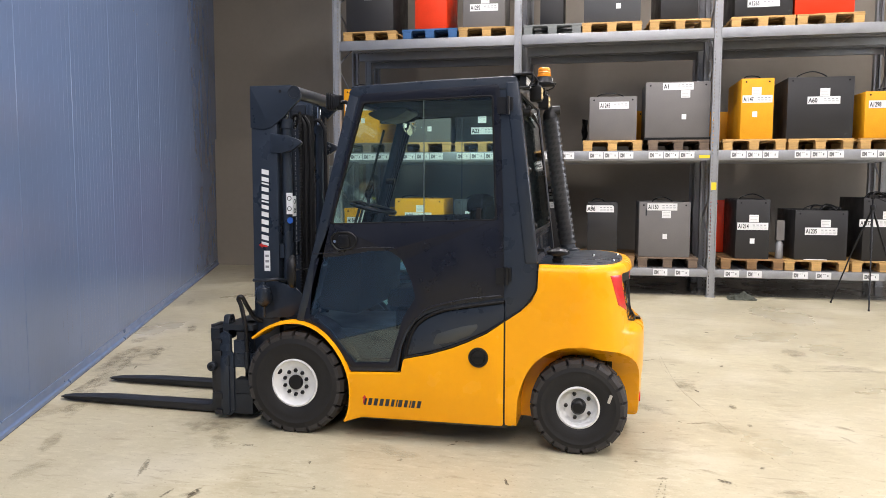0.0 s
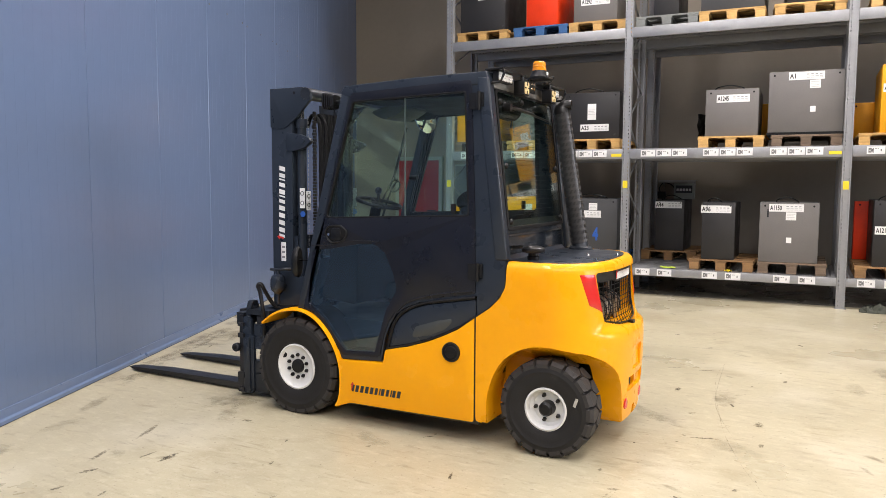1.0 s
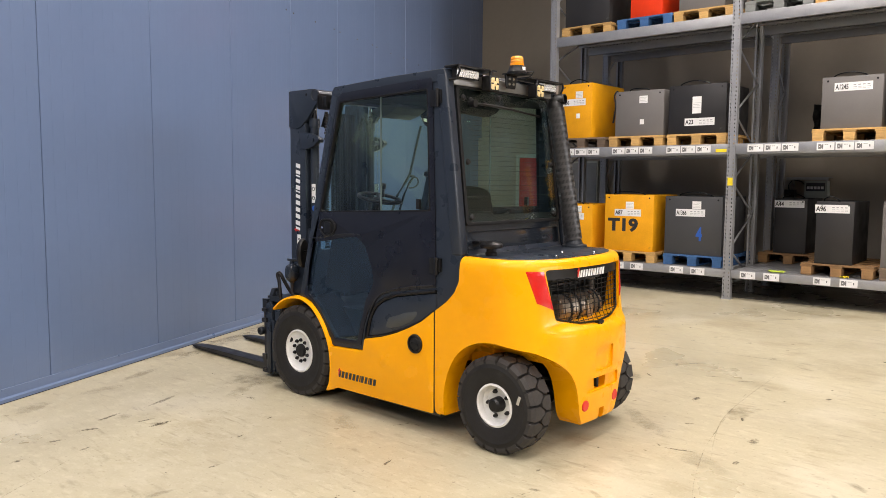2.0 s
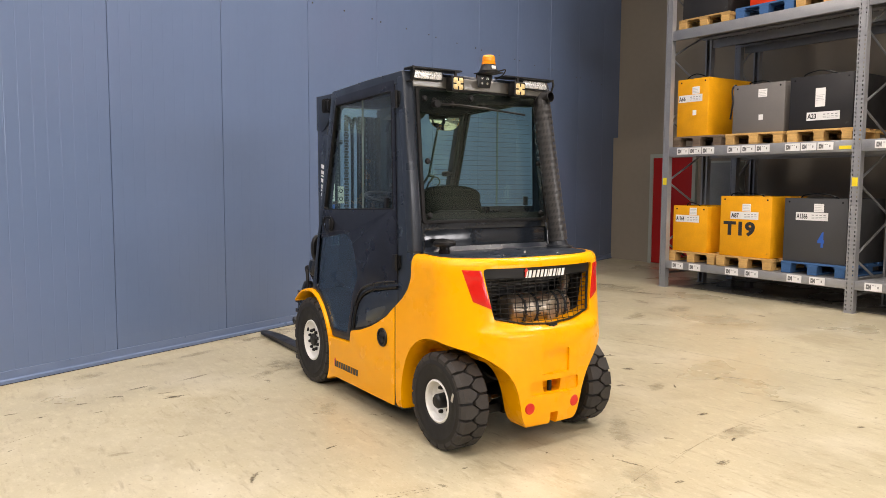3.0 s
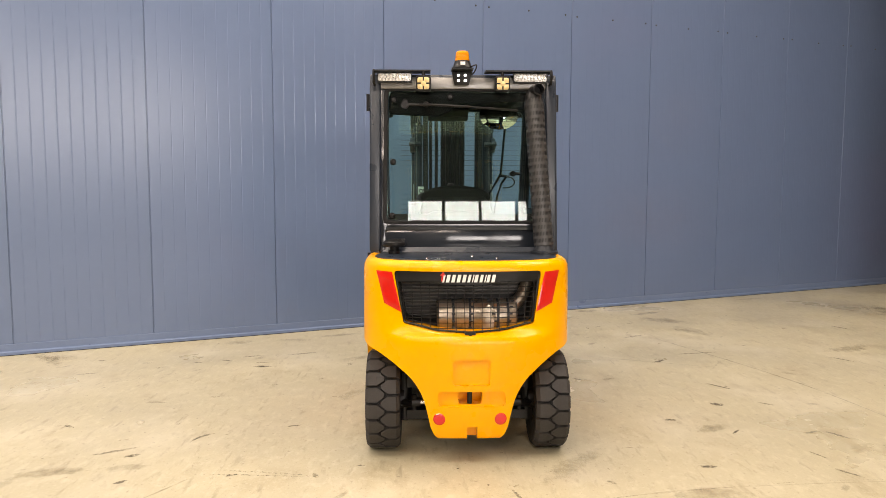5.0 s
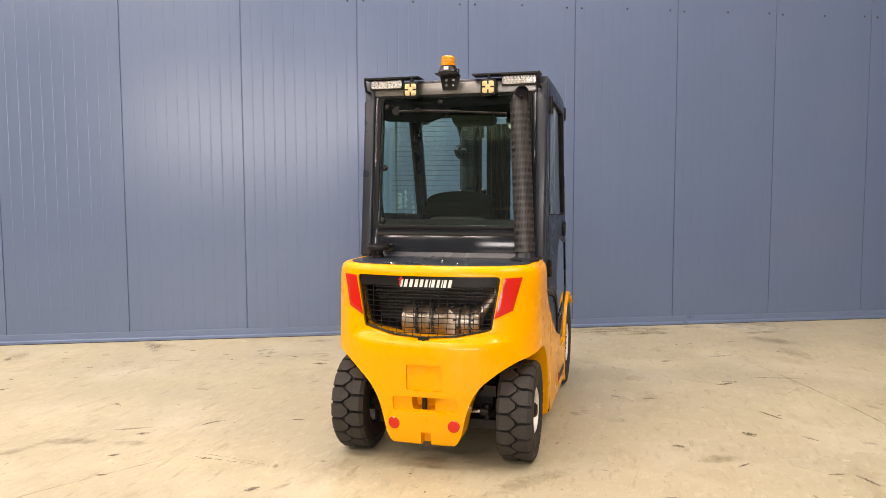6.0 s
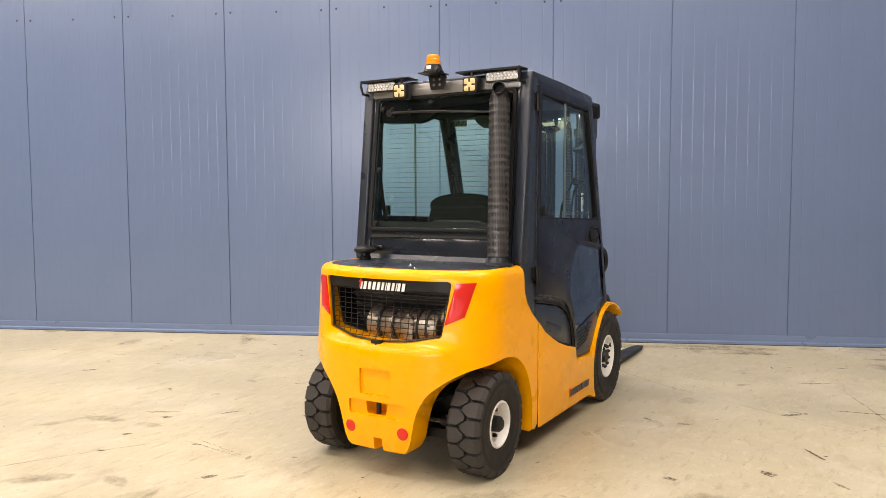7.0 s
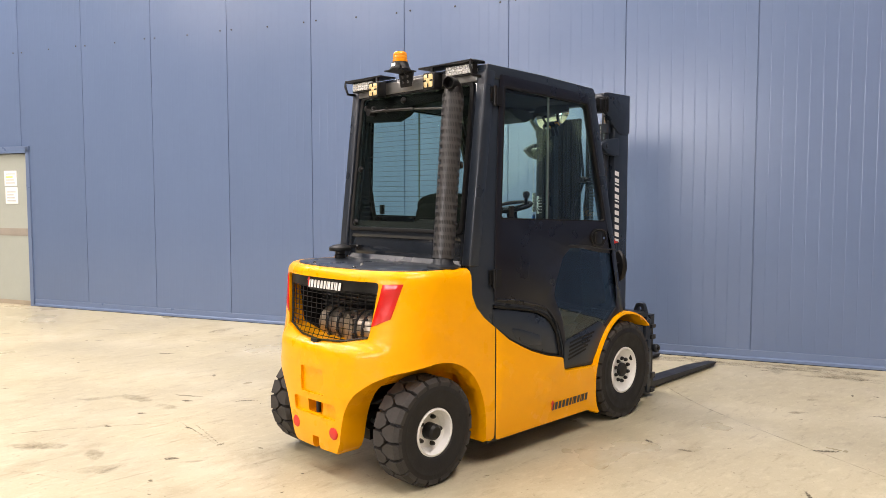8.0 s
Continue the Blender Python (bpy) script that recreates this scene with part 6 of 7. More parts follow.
for sd in (-1, 1):
    Y = mirrored(sd)
    part("piston_rod", rodded((0.02, Y(0.17), 0.275), (0.02, Y(0.262), 0.275), 0.015, seg=12), CHROME, truck)
    bm = bmesh.new()
    rod(bm, (0.02, Y(0.255), 0.275), (0.02, Y(0.30), 0.275), 0.026, seg=12)
    pipe(bm, [(0.02, Y(0.29), 0.265), (-0.02, Y(0.345), 0.255), (-0.075, Y(0.37), 0.255)], 0.022, 8)
    rod(bm, (0.02, Y(0.29), 0.235), (0.02, Y(0.29), 0.315), 0.016, seg=10)
    part("tie_rod", bm, BLACK, truck)
    bm = bmesh.new()
    rod(bm, (-0.09, Y(0.345), 0.15), (-0.09, Y(0.345), 0.42), 0.042, seg=16)
    rod(bm, (-0.08, Y(0.345), 0.27), (-0.08, Y(0.42), 0.27), 0.06, seg=18)
    part("steering_knuckle", bm, BLACK, truck)
    part("hydraulic_hose", piped(spline([(0.03, Y(0.12), 0.32), (0.06, Y(0.18), 0.37), (0.02, Y(0.26), 0.40), (-0.12, Y(0.24), 0.45)], 6), 0.010, 8), SEAL, truck)
part("drive_unit", plate(rounded([(-1.62, 0.135), (-0.48, 0.105), (-0.36, 0.16), (-0.34, 0.42), (-1.62, 0.42)], 0.02), "y", YC - 0.30, YC + 0.30), INK, truck, bevel=0.01)
# dark slab added between the sills to deepen the shade beneath the truck
part("underbody_shade_block", boxed(-1.42, -0.49, YC - 0.515, YC + 0.515, 0.112, 0.20), INK, truck, smooth=0)
part("chassis", boxed(-1.95, -0.42, YC - 0.34, YC + 0.34, 0.115, 0.62), INK, truck, bevel=0.01)
part("front_axle", rodded((-1.783, YC - 0.42, 0.316), (-1.783, YC + 0.42, 0.316), 0.09, seg=20), DARK_STEEL, truck)
part("chassis_side", boxed(-1.44, -0.50, YC - 0.535, YC + 0.535, 0.150, 0.42), INK, truck, smooth=0)
for sd in (-1, 1):
    Y = mirrored(sd)
    fen = part("inner_fender", boxed(-0.475, -0.452, min(Y(0.345), Y(0.562)), max(Y(0.345), Y(0.562)), 0.145, 0.57), YELLOW, truck, "yellow inner wall of the rear wheel arch", bevel=0.003)
    part("inner_fender", boxed(-0.451, -0.22, min(Y(0.325), Y(0.345)), max(Y(0.325), Y(0.345)), 0.145, 0.60), YELLOW, truck, bevel=0.003)
    part("drain_hole", lathed([(0.0, 0.0015), (0.024, 0.0015), (0.026, 0.0), (0.026, -0.01), (0.0, -0.01)], (-0.452, Y(0.50), 0.27), "x", 20), SEAL, fen)

# ---- mast ----
mast = new("mast")
mast.empty_display_size = 0.2
attach(mast, truck)
for sd in (-1, 1):
    Y = mirrored(sd)
    bm = plate([(-2.160, Y(0.325)), (-1.985, Y(0.325)), (-1.985, Y(0.245)), (-2.008, Y(0.245)), (-2.008, Y(0.305)), (-2.138, Y(0.305)), (-2.138, Y(0.245)), (-2.160, Y(0.245))], "z", 0.09, 2.10)
    part("outer_rail", bm, SLATE, mast, "dark blue-grey steel mast rail", bevel=0.003)
    ya, yb = sorted((Y(0.29), Y(0.20)))
    bm = bmesh.new()
    box(bm, -2.15, -2.03, min(Y(0.235), Y(0.215)), max(Y(0.235), Y(0.215)), 0.12, 2.07)
    box(bm, -2.144, -2.13, *sorted((Y(0.2145), Y(0.19))), 0.122, 2.068)
    part("inner_rail", bm, DARK_STEEL, mast, bevel=0.003)
    cheek = [(-2.162, 1.875), (-2.162, 2.134), (-1.885, 2.134), (-1.825, 2.10), (-1.818, 2.055), (-1.865, 2.010), (-1.94, 1.935), (-2.02, 1.875), (-2.07, 1.862)]
    part("head_cheek", plate(rounded(cheek, [0, 0.004, 0.04, 0.035, 0.03, 0.05, 0.05, 0.04, 0.02]), "y", Y(0.333), Y(0.308)), SLATE, mast, bevel=0.004)
    part("tube_cap", lathed([(0.0, sd * 0.002), (0.033, sd * 0.002), (0.034, sd * 0.004), (0.041, sd * 0.004), (0.042, 0.0), (0.0, 0.0)], (-1.862, Y(0.333), 2.088), "y", 28), DARK_STEEL, mast)
    part("cheek_hole", lathed([(0.0, sd * 0.0015), (0.010, sd * 0.0015), (0.010, -sd * 0.01), (0.0, -sd * 0.01)], (-1.955, Y(0.333), 2.098), "y", 16), SEAL, mast)
    bm = bmesh.new()
    rod(bm, (-1.945, Y(0.27), 0.55), (-1.945, Y(0.27), 1.90), 0.032, seg=18)
    rod(bm, (-1.945, Y(0.27), 1.87), (-1.945, Y(0.27), 1.93), 0.040, seg=18)
    part("lift_cylinder", bm, SLATE, mast)
    part("cylinder_rod", rodded((-1.945, Y(0.27), 1.90), (-1.945, Y(0.27), 2.06), 0.018, seg=14), CHROME, mast)
    bm = bmesh.new()
    prism(bm, rounded([(-2.03, 1.715), (-2.03, 1.838), (-1.92, 1.826), (-1.835, 1.795), (-1.815, 1.775), (-1.88, 1.732), (-1.95, 1.715)], 0.015), "y", Y(0.336), Y(0.30))
    rod(bm, (-1.885, Y(0.345), 1.778), (-1.885, Y(0.25), 1.778), 0.018, seg=10)
    part("tilt_bracket", bm, SLATE, mast, bevel=0.003)
    # chains: small plates one on another
    bm = bmesh.new()
    for i in range(70):
        z = 0.55 + 0.0205 * i
        w_ = 0.012 if i % 2 else 0.017
        box(bm, -1.885, -1.873, Y(0.215) - w_, Y(0.215) + w_, z, z + 0.017)
    part("chain", bm, CHAIN, mast, smooth=0)
    for x, d in (((-1.86, 0.175), (-1.845, 0.13)) if sd < 0 else ((-1.87, 0.19),)):
        part("hose", piped(spline([(x, Y(d), 0.55), (x, Y(d), 1.2), (x, Y(d), 1.80), (x - 0.02, Y(d), 1.93), (x - 0.07, Y(d), 1.96), (x - 0.11, Y(d), 1.88)], 5), 0.013, 8), SEAL, mast)
    bm = bmesh.new()
    for i in range(90):
        z = 1.0 + i * 0.0105
        if i % 3:
            box(bm, -1.880, -1.8775, Y(0.285) - 0.0025, Y(0.285) + 0.0025, z, z + 0.008)
    part("measure_strip", bm, bpy.data.materials.get("worn_strip") or surface("worn_strip", (0.20, 0.20, 0.20), 0.5, vary=0.4, scale=30), mast, smooth=0)
part("head_tube", rodded((-1.862, YC - 0.325, 2.088), (-1.862, YC + 0.325, 2.088), 0.040, seg=24), DARK_STEEL, mast)
for z in (0.16, 1.05):
    part("cross_member", boxed(-1.99, -1.955, YC - 0.31, YC + 0.31, z, z + 0.09), SLATE, mast, bevel=0.004)
part("mast_foot", boxed(-2.17, -1.90, YC - 0.33, YC + 0.33, 0.09, 0.20), DARK_STEEL, mast, bevel=0.008)
# markings on the rails
marking((-2.055, YC - 0.326, 1.125), (0.02, 0, 1), (-1, 0, 0.0), (0, -1, 0), 0.50, 0.048, WHITE, mast)
marking((-2.055, YC + 0.326, 1.125), (0.02, 0, 1), (1, 0, 0.0), (0, 1, 0), 0.50, 0.048, WHITE, mast)
part("type_plate", boxed(-2.086, -2.046, YC - 0.327, YC - 0.324, 0.965, 1.095), WHITE, mast, smooth=0)
bm = bmesh.new()
for i in range(3):
    box(bm, -2.078, -2.054, YC - 0.3285, YC - 0.326, 0.985 + 0.035 * i, 1.0 + 0.035 * i)
part("print_bar", bm, surface("print_grey", (0.25, 0.25, 0.26), 0.6), mast, smooth=0)
for sd in (-1, 1):
    st = part("warning_sticker", boxed(-1.935, -1.895, min(YC + sd * 0.309, YC + sd * 0.305), max(YC + sd * 0.309, YC + sd * 0.305), 1.33, 1.465), WHITE, mast, "white warning sticker with round symbols", smooth=0)
    for i, m in enumerate((INK, INK)):
        part("symbol", lathed([(0.011, 0), (0.015, 0), (0.015, -sd * 0.002), (0.011, -sd * 0.002)], (-1.915, YC + sd * 0.311, 1.365 + 0.065 * i), "y", 20, True), m, st)
    if sd < 0:
        rear_st = part("warning_sticker", boxed(-1.909, -1.906, YC - 0.275, YC - 0.225, 1.315, 1.445), WHITE, mast, "white warning sticker on the mast's rear face", smooth=0)
        for i in (0, 1):
            part("symbol", lathed([(0.011, 0), (0.016, 0), (0.016, 0.002), (0.011, 0.002)], (-1.906, YC - 0.25, 1.35 + 0.06 * i), "x", 20, True), INK, rear_st)
    part("sign_disc", lathed([(0.0, 0), (0.02, 0), (0.02, -sd * 0.003), (0.0, -sd * 0.003)], (-1.912, YC + sd * 0.309, 1.29), "y", 24), BLUE_INK, mast, "round blue sign")

# front work lamps on the cab's corners, with ribbed backs
for sd in (-1, 1):
    yl = YC + sd * 0.505
    bm = bmesh.new()
    for i in range(6):
        prism(bm, rounded([(yl - 0.05 + 0.004 * i, 1.955), (yl + 0.05 - 0.004 * i, 1.955), (yl + 0.05 - 0.004 * i, 2.055 - 0.004 * i), (yl - 0.05 + 0.004 * i, 2.055 - 0.004 * i)], 0.02), "x", -1.56 + 0.013 * i, -1.552 + 0.013 * i)
    prism(bm, rounded([(yl - 0.035, 1.97), (yl + 0.035, 1.97), (yl + 0.035, 2.04), (yl - 0.035, 2.04)], 0.015), "x", -1.565, -1.485)
    wl = part("front_lamp", bm, BLACK, truck, "black round work lamp with cooling ribs")
    bm = bmesh.new()
    pipe(bm, [(-1.50, yl, 2.0), (-1.455, yl, 2.0), (-1.43, yl + sd * 0.01, 1.985)], 0.012, 8)
    part("lamp_arm", bm, BLACK, wl)
    # wing mirror, low at the front post
    ym = YC + sd * 0.485
    bm = lathed([(0.0, -0.035), (0.06, -0.028), (0.088, -0.008), (0.092, 0.012), (0.084, 0.022), (0.0, 0.024)], (0, 0, 0), "x", 24)
    bm.transform(Matrix.Translation((-1.826, ym, 0.985)) @ Matrix.Rotation(radians(sd * -18), 4, "Z") @ Matrix.Diagonal((1, 0.62, 1.12, 1)))
    wm = part("wing_mirror", bm, BLACK, truck, "black wing mirror housing")
    part("mirror_arm", piped([(-1.81, ym, 1.0), (-1.72, ym - sd * 0.01, 1.0), (-1.685, YC + sd * 0.53, 0.99)], 0.01, 8), BLACK, wm)

# accumulator flask, only on the filler side
bm = lathed([(0.0, 0.68), (0.011, 0.68), (0.013, 0.745), (0.026, 0.755), (0.046, 0.775), (0.051, 0.80), (0.051, 0.845), (0.043, 0.870), (0.018, 0.885), (0.015, 0.905), (0.0, 0.905)], (-2.058, YC - 0.40, 0), "z", 24)
acc = part("accumulator", bm, SLATE, truck, "dark painted hydraulic accumulator flask")
part("hydraulic_pipe", piped(spline([(-2.14, YC - 0.37, 0.908), (-2.06, YC - 0.40, 0.912), (-1.98, YC - 0.38, 0.92), (-1.94, YC - 0.30, 0.90)], 5), 0.011, 8), DARK_STEEL, acc)
for sd in (-1, 1):
    bm = plate(rounded([(-2.13, 0.66), (-2.12, 0.90), (-1.98, 0.90), (-1.86, 0.86), (-1.80, 0.80), (-1.80, 0.68)], 0.02), "y", YC + sd * 0.345, YC + sd * 0.33)
    part("mast_mount", bm, SLATE, truck, bevel=0.003)

# ribbed hoses side by side behind the middle of the mast
for k in range(5):
    yb = YC - 0.075 + 0.0375 * k
    bm = bmesh.new()
    n = 64
    lathe(bm, [(0.0, 0.60)] + [(0.021 if i % 2 else 0.0185, 0.60 + 1.38 * i / n) for i in range(n + 1)] + [(0.0, 1.98)], (-1.925 - 0.010 * (k % 2), yb, 0), "z", 8)
    part("hose", bm, SEAL, mast, "black ribbed hydraulic hose")

# ---- fork carriage and forks ----
car = new("fork_carriage")
car.empty_display_size = 0.2
attach(car, truck)
tagged(car, "dark steel fork carriage with side shifter")
for z in (0.075, 0.505):
    part("carriage_bar", boxed(-2.438, -2.375, YC - 0.395, YC + 0.395, z, z + 0.085), DARK_STEEL, car, bevel=0.006)
for sd in (-1, 1):
    Y = mirrored(sd)
    part("side_plate", plate(rounded([(-2.368, 0.025), (-2.368, 0.56), (-2.33, 0.58), (-2.295, 0.55), (-2.290, 0.44), (-2.272, 0.43), (-2.272, 0.05), (-2.30, 0.025)], 0.012), "y", Y(0.412), Y(0.385)), SLATE, car, "slate-painted side plate", bevel=0.004)
    part("face_rib", plate(rounded([(-2.352, 0.03), (-2.352, 0.40), (-2.30, 0.43), (-2.30, 0.04)], 0.008), "y", Y(0.424), Y(0.411)), SLATE, car, bevel=0.003)
    lug = rounded([(Y(0.345) - 0.052, 0.52), (Y(0.345) - 0.046, 0.625), (Y(0.345) - 0.026, 0.676), (Y(0.345) + 0.026, 0.676), (Y(0.345) + 0.046, 0.625), (Y(0.345) + 0.052, 0.52)], 0.018)
    eye = [(Y(0.345) + 0.017 * math.cos(a), 0.638 + 0.017 * math.sin(a)) for a in [2 * math.pi * i / 16 for i in range(16)]]
    part("lug_plate", plate(lug, "x", -2.352, -2.312, [eye]), DARK_STEEL, car, bevel=0.004)
    part("front_flange", boxed(-2.405, -2.369, min(Y(0.405), Y(0.30)), max(Y(0.405), Y(0.30)), 0.04, 0.575), FORK_STEEL, car, bevel=0.004)
    for z, zz in ((0.035, 0.065), (0.135, 0.175), (0.42, 0.45), (0.50, 0.525)):
        part("roller_block", boxed(-2.40, -2.35, min(Y(0.43), Y(0.36)), max(Y(0.43), Y(0.36)), z, zz), FORK_STEEL, car, bevel=0.006)
    rl = part("roller", lathed([(0.0, -0.02), (0.026, -0.02), (0.031, -0.012), (0.031, 0.012), (0.026, 0.02), (0.0, 0.02)], (-2.420, Y(0.42), 0.345), "y", 18), DARK_STEEL, car)
    part("roller_pin", lathed([(0.0, -0.024), (0.012, -0.024), (0.012, 0.024), (0.0, 0.024)], (-2.420, Y(0.42), 0.345), "y", 12), SEAL, rl)
    part("upright", boxed(-2.245, -2.165, min(Y(0.31), Y(0.23)), max(Y(0.31), Y(0.23)), 0.06, 0.62), DARK_STEEL, car, bevel=0.006)
    for z0, z1, x1 in ((0.345, 0.43, -2.15), (0.434, 0.52, -2.18), (0.175, 0.262, -2.16), (0.04, 0.17, -2.15)):
        part("bracket_arm", boxed(-2.275, x1, min(Y(0.40), Y(0.31)), max(Y(0.40), Y(0.31)), z0, z1), SLATE if z0 > 0.3 else DARK_STEEL, car, bevel=0.005)
    part("valve_body", boxed(-2.255, -2.175, min(Y(0.395), Y(0.34)), max(Y(0.395), Y(0.34)), 0.521, 0.575), FORK_STEEL, car, bevel=0.008)
    for off in (0.0,) if sd < 0 else ():
        part("hose", piped(spline([(-2.176, Y(0.41 - off), 0.36), (-2.178, Y(0.41 - off), 0.50), (-2.185, Y(0.41 - off), 0.62), (-2.215, Y(0.40 - off), 0.74), (-2.235, Y(0.40 - off), 0.79), (-2.215, Y(0.39 - off), 0.80), (-2.19, Y(0.37 - off), 0.74), (-2.15, Y(0.34 - off), 0.66), (-2.10, Y(0.31 - off), 0.63)], 5), 0.014, 8), BLACK, car)
        part("hose_fitting", rodded((-2.176, Y(0.41 - off), 0.345), (-2.178, Y(0.41 - off), 0.45), 0.019, seg=10), DARK_STEEL, car)
part("shift_cylinder", rodded((-2.27, YC - 0.36, 0.40), (-2.27, YC + 0.36, 0.40), 0.03, seg=16), DARK_STEEL, car)
part("carriage_deck", boxed(-2.34, -2.14, YC - 0.40, YC + 0.40, 0.585, 0.62), DARK_STEEL, car, bevel=0.004)
for yf in (4.56, 5.08):
    bm = bmesh.new()
    side_prof = [(-2.44, 0.60), (-2.480, 0.60), (-2.483, 0.075), (-2.50, 0.060), (-3.30, 0.052), (-3.62, 0.036), (-3.69, 0.028), (-3.70, 0.022), (-3.60, 0.012), (-2.50, 0.010), (-2.455, 0.014), (-2.44, 0.03)]
    prism(bm, side_prof, "y", yf - 0.06, yf + 0.06)
    for v in bm.verts:
        if v.co.x < -3.45:
            v.co.y = yf + (v.co.y - yf) * (1 - 0.65 * ((-3.45 - v.co.x) / 0.25) ** 2)
    part("fork", bm, FORK_STEEL, car, "long black steel fork tine", bevel=0.005)


# ---- pallet rack ----
# Built in the rack's own frame: u along the front, v to the back wall, z up.
def racked(bm):
    bm.transform(RACK_M)
    return bm


BAY = 2.655
POSTS_U = [BAY * i for i in range(4)]
LEVELS = [(0.275, 0.378), (1.855, 1.990), (3.465, 3.600), (5.10, 5.235)]
POST_H = 6.2
rack = thing("pallet_rack", (*(RACK_M @ Vector((4.0, 0.5, 0))), 0, 0, 0), "tall galvanised steel pallet rack loaded with truck batteries", "rack")


def post_mesh(height):
    """A channel-section rack post with two rows of punched slots in its face; the face at v = 0, centred on u = 0."""
    bm = bmesh.new()
    cols = [-0.050, -0.036, -0.024, 0.024, 0.036, 0.050]
    zs = [0.0]
    z = 0.03
    while z < height - 0.05:
        zs += [z, z + 0.022]
        z += 0.05
    zs.append(height)
    grid = [[bm.verts.new((c, 0.0, zz)) for c in cols] for zz in zs]
    for j in range(len(zs) - 1):
        for i in range(5):
            if j % 2 == 1 and i in (1, 3):
                continue
            bm.faces.new((grid[j][i], grid[j][i + 1], grid[j + 1][i + 1], grid[j + 1][i]))
    for s in (-1, 1):
        box(bm, min(s * 0.050, s * 0.047), max(s * 0.050, s * 0.047), 0.0005, 0.085, 0.0, height)
        box(bm, min(s * 0.0465, s * 0.025), max(s * 0.0465, s * 0.025), 0.082, 0.085, 0.0, height)
    box(bm, -0.065, 0.065, -0.015, 0.10, 0.0, 0.006)
    me = bpy.data.meshes.new("post")
    bm.to_mesh(me)
    bm.free()
    me.materials.append(GALV)
    return me


post_me = post_mesh(POST_H)
for u in POSTS_U:
    for v, turn in ((0.0, 0), (0.98, 180), (1.62, 0), (2.20, 180)):
        ob = new("post", post_me)
        ob.matrix_basis = RACK_M @ pose(u, v, 0, 0, 0, turn)
        attach(ob, rack)
    for v0, v1 in ((0.06, 0.92), (1.68, 2.14)):
        for k in range(13):
            a, b = (v0, v1) if k % 2 else (v1, v0)
            part("brace", racked(piped([(u, a, 0.205 + 0.435 * k), (u, b, 0.64 + 0.435 * k)], 0.014, 6)), GALV, rack)
        for z in (0.2, 5.9):
            part("brace", racked(piped([(u, v0, z), (u, v1, z)], 0.016, 6)), GALV, rack)


def beam(u0, u1, v, z0, z1, front=True):
    bm = bmesh.new()
    f = -0.004 if front else 0.0
    prism(bm, [(v + f, z0), (v + f, z1), (v + 0.045, z1), (v + 0.045, z1 - 0.03), (v + 0.04, z1 - 0.03), (v + 0.04, z0 + 0.02), (v + 0.045, z0 + 0.02), (v + 0.045, z0)], "x", u0, u1)
    part("beam", racked(bm), GALV, rack, bevel=0.003)


def deck(u0, u1, v0, v1, z):
    """Open steel decking: narrow planks with gaps and turned-down edges."""
    bm = bmesh.new()
    n = 44
    w = (u1 - u0) / n
    for i in range(n):
        a = u0 + i * w + 0.003
        box(bm, a, a + w - 0.006, v0, v1, z - 0.006, z - 0.003)
        for e in (a, a + w - 0.008):
            box(bm, e, e + 0.002, v0, v1, z - 0.03, z - 0.0062)
    for v in (v0 + 0.25, v0 + 0.6):
        box(bm, u0, u1, v, v + 0.04, z - 0.06, z - 0.031)
    tagged(part("shelf_deck", racked(bm), GALV, rack, "open steel decking", smooth=0), kind="stuff")


label_bm = bmesh.new()
box(label_bm, -0.095, 0.095, -0.0012, 0.0, -0.045, 0.045)
label_me = bpy.data.meshes.new("location_label")
label_bm.to_mesh(label_me)
label_bm.free()
label_me.materials.append(WHITE)
print_bm = bmesh.new()
for i in range(5):
    for j in range(5):
        if (3 * i + 2 * j + i * j) % 4 != 1:
            box(print_bm, -0.078 + 0.011 * i, -0.0675 + 0.011 * i, -0.0022, -0.0013, -0.028 + 0.011 * j, -0.0175 + 0.011 * j)
for x0, x1 in ((-0.010, 0.012), (0.018, 0.030)):
    box(print_bm, x0, x1, -0.0022, -0.0013, 0.016, 0.022)
box(print_bm, 0.048, 0.060, -0.0022, -0.0013, -0.014, 0.012)
print_me = bpy.data.meshes.new("print_bar")
print_bm.to_mesh(print_me)
print_bm.free()
print_me.materials.append(surface("label_print", (0.16, 0.16, 0.16), 0.6))


def beam_label(u, z):
    lab = new("location_label", label_me)
    lab.matrix_basis = RACK_M @ pose(u, -0.0045, z)
    attach(lab, rack)
    bar = new("print_bar", print_me)
    bar.matrix_basis = RACK_M @ pose(u, -0.0045, z)
    bar.parent = lab
    bar.matrix_parent_inverse = (RACK_M @ pose(u, -0.0045, z)).inverted()


for b in range(3):
    u0, u1 = POSTS_U[b] + 0.052, POSTS_U[b + 1] - 0.052
    for li, (z0, z1) in enumerate(LEVELS):
        beam(u0, u1, 0.012, z0, z1)
        beam(u0, u1, 0.925, z0, z1, False)
        if li < 3:
            beam(u0, u1, 1.72, z0 + 0.0, z1 - 0.01, False)
        deck(u0, u1, 0.06, 0.92, z1 + 0.003)
        if li < 3:
            deck(u0, u1, 0.975, 1.715, z1 + 0.003)
    for p in range(3):
        for k in range(3):
            beam_label(POSTS_U[b] + 0.295 + 0.798 * p + 0.2035 * k, 1.928)
        for k in range(2):
            beam_label(POSTS_U[b] + 0.265 + 0.862 * p + 0.287 * k, 0.330)
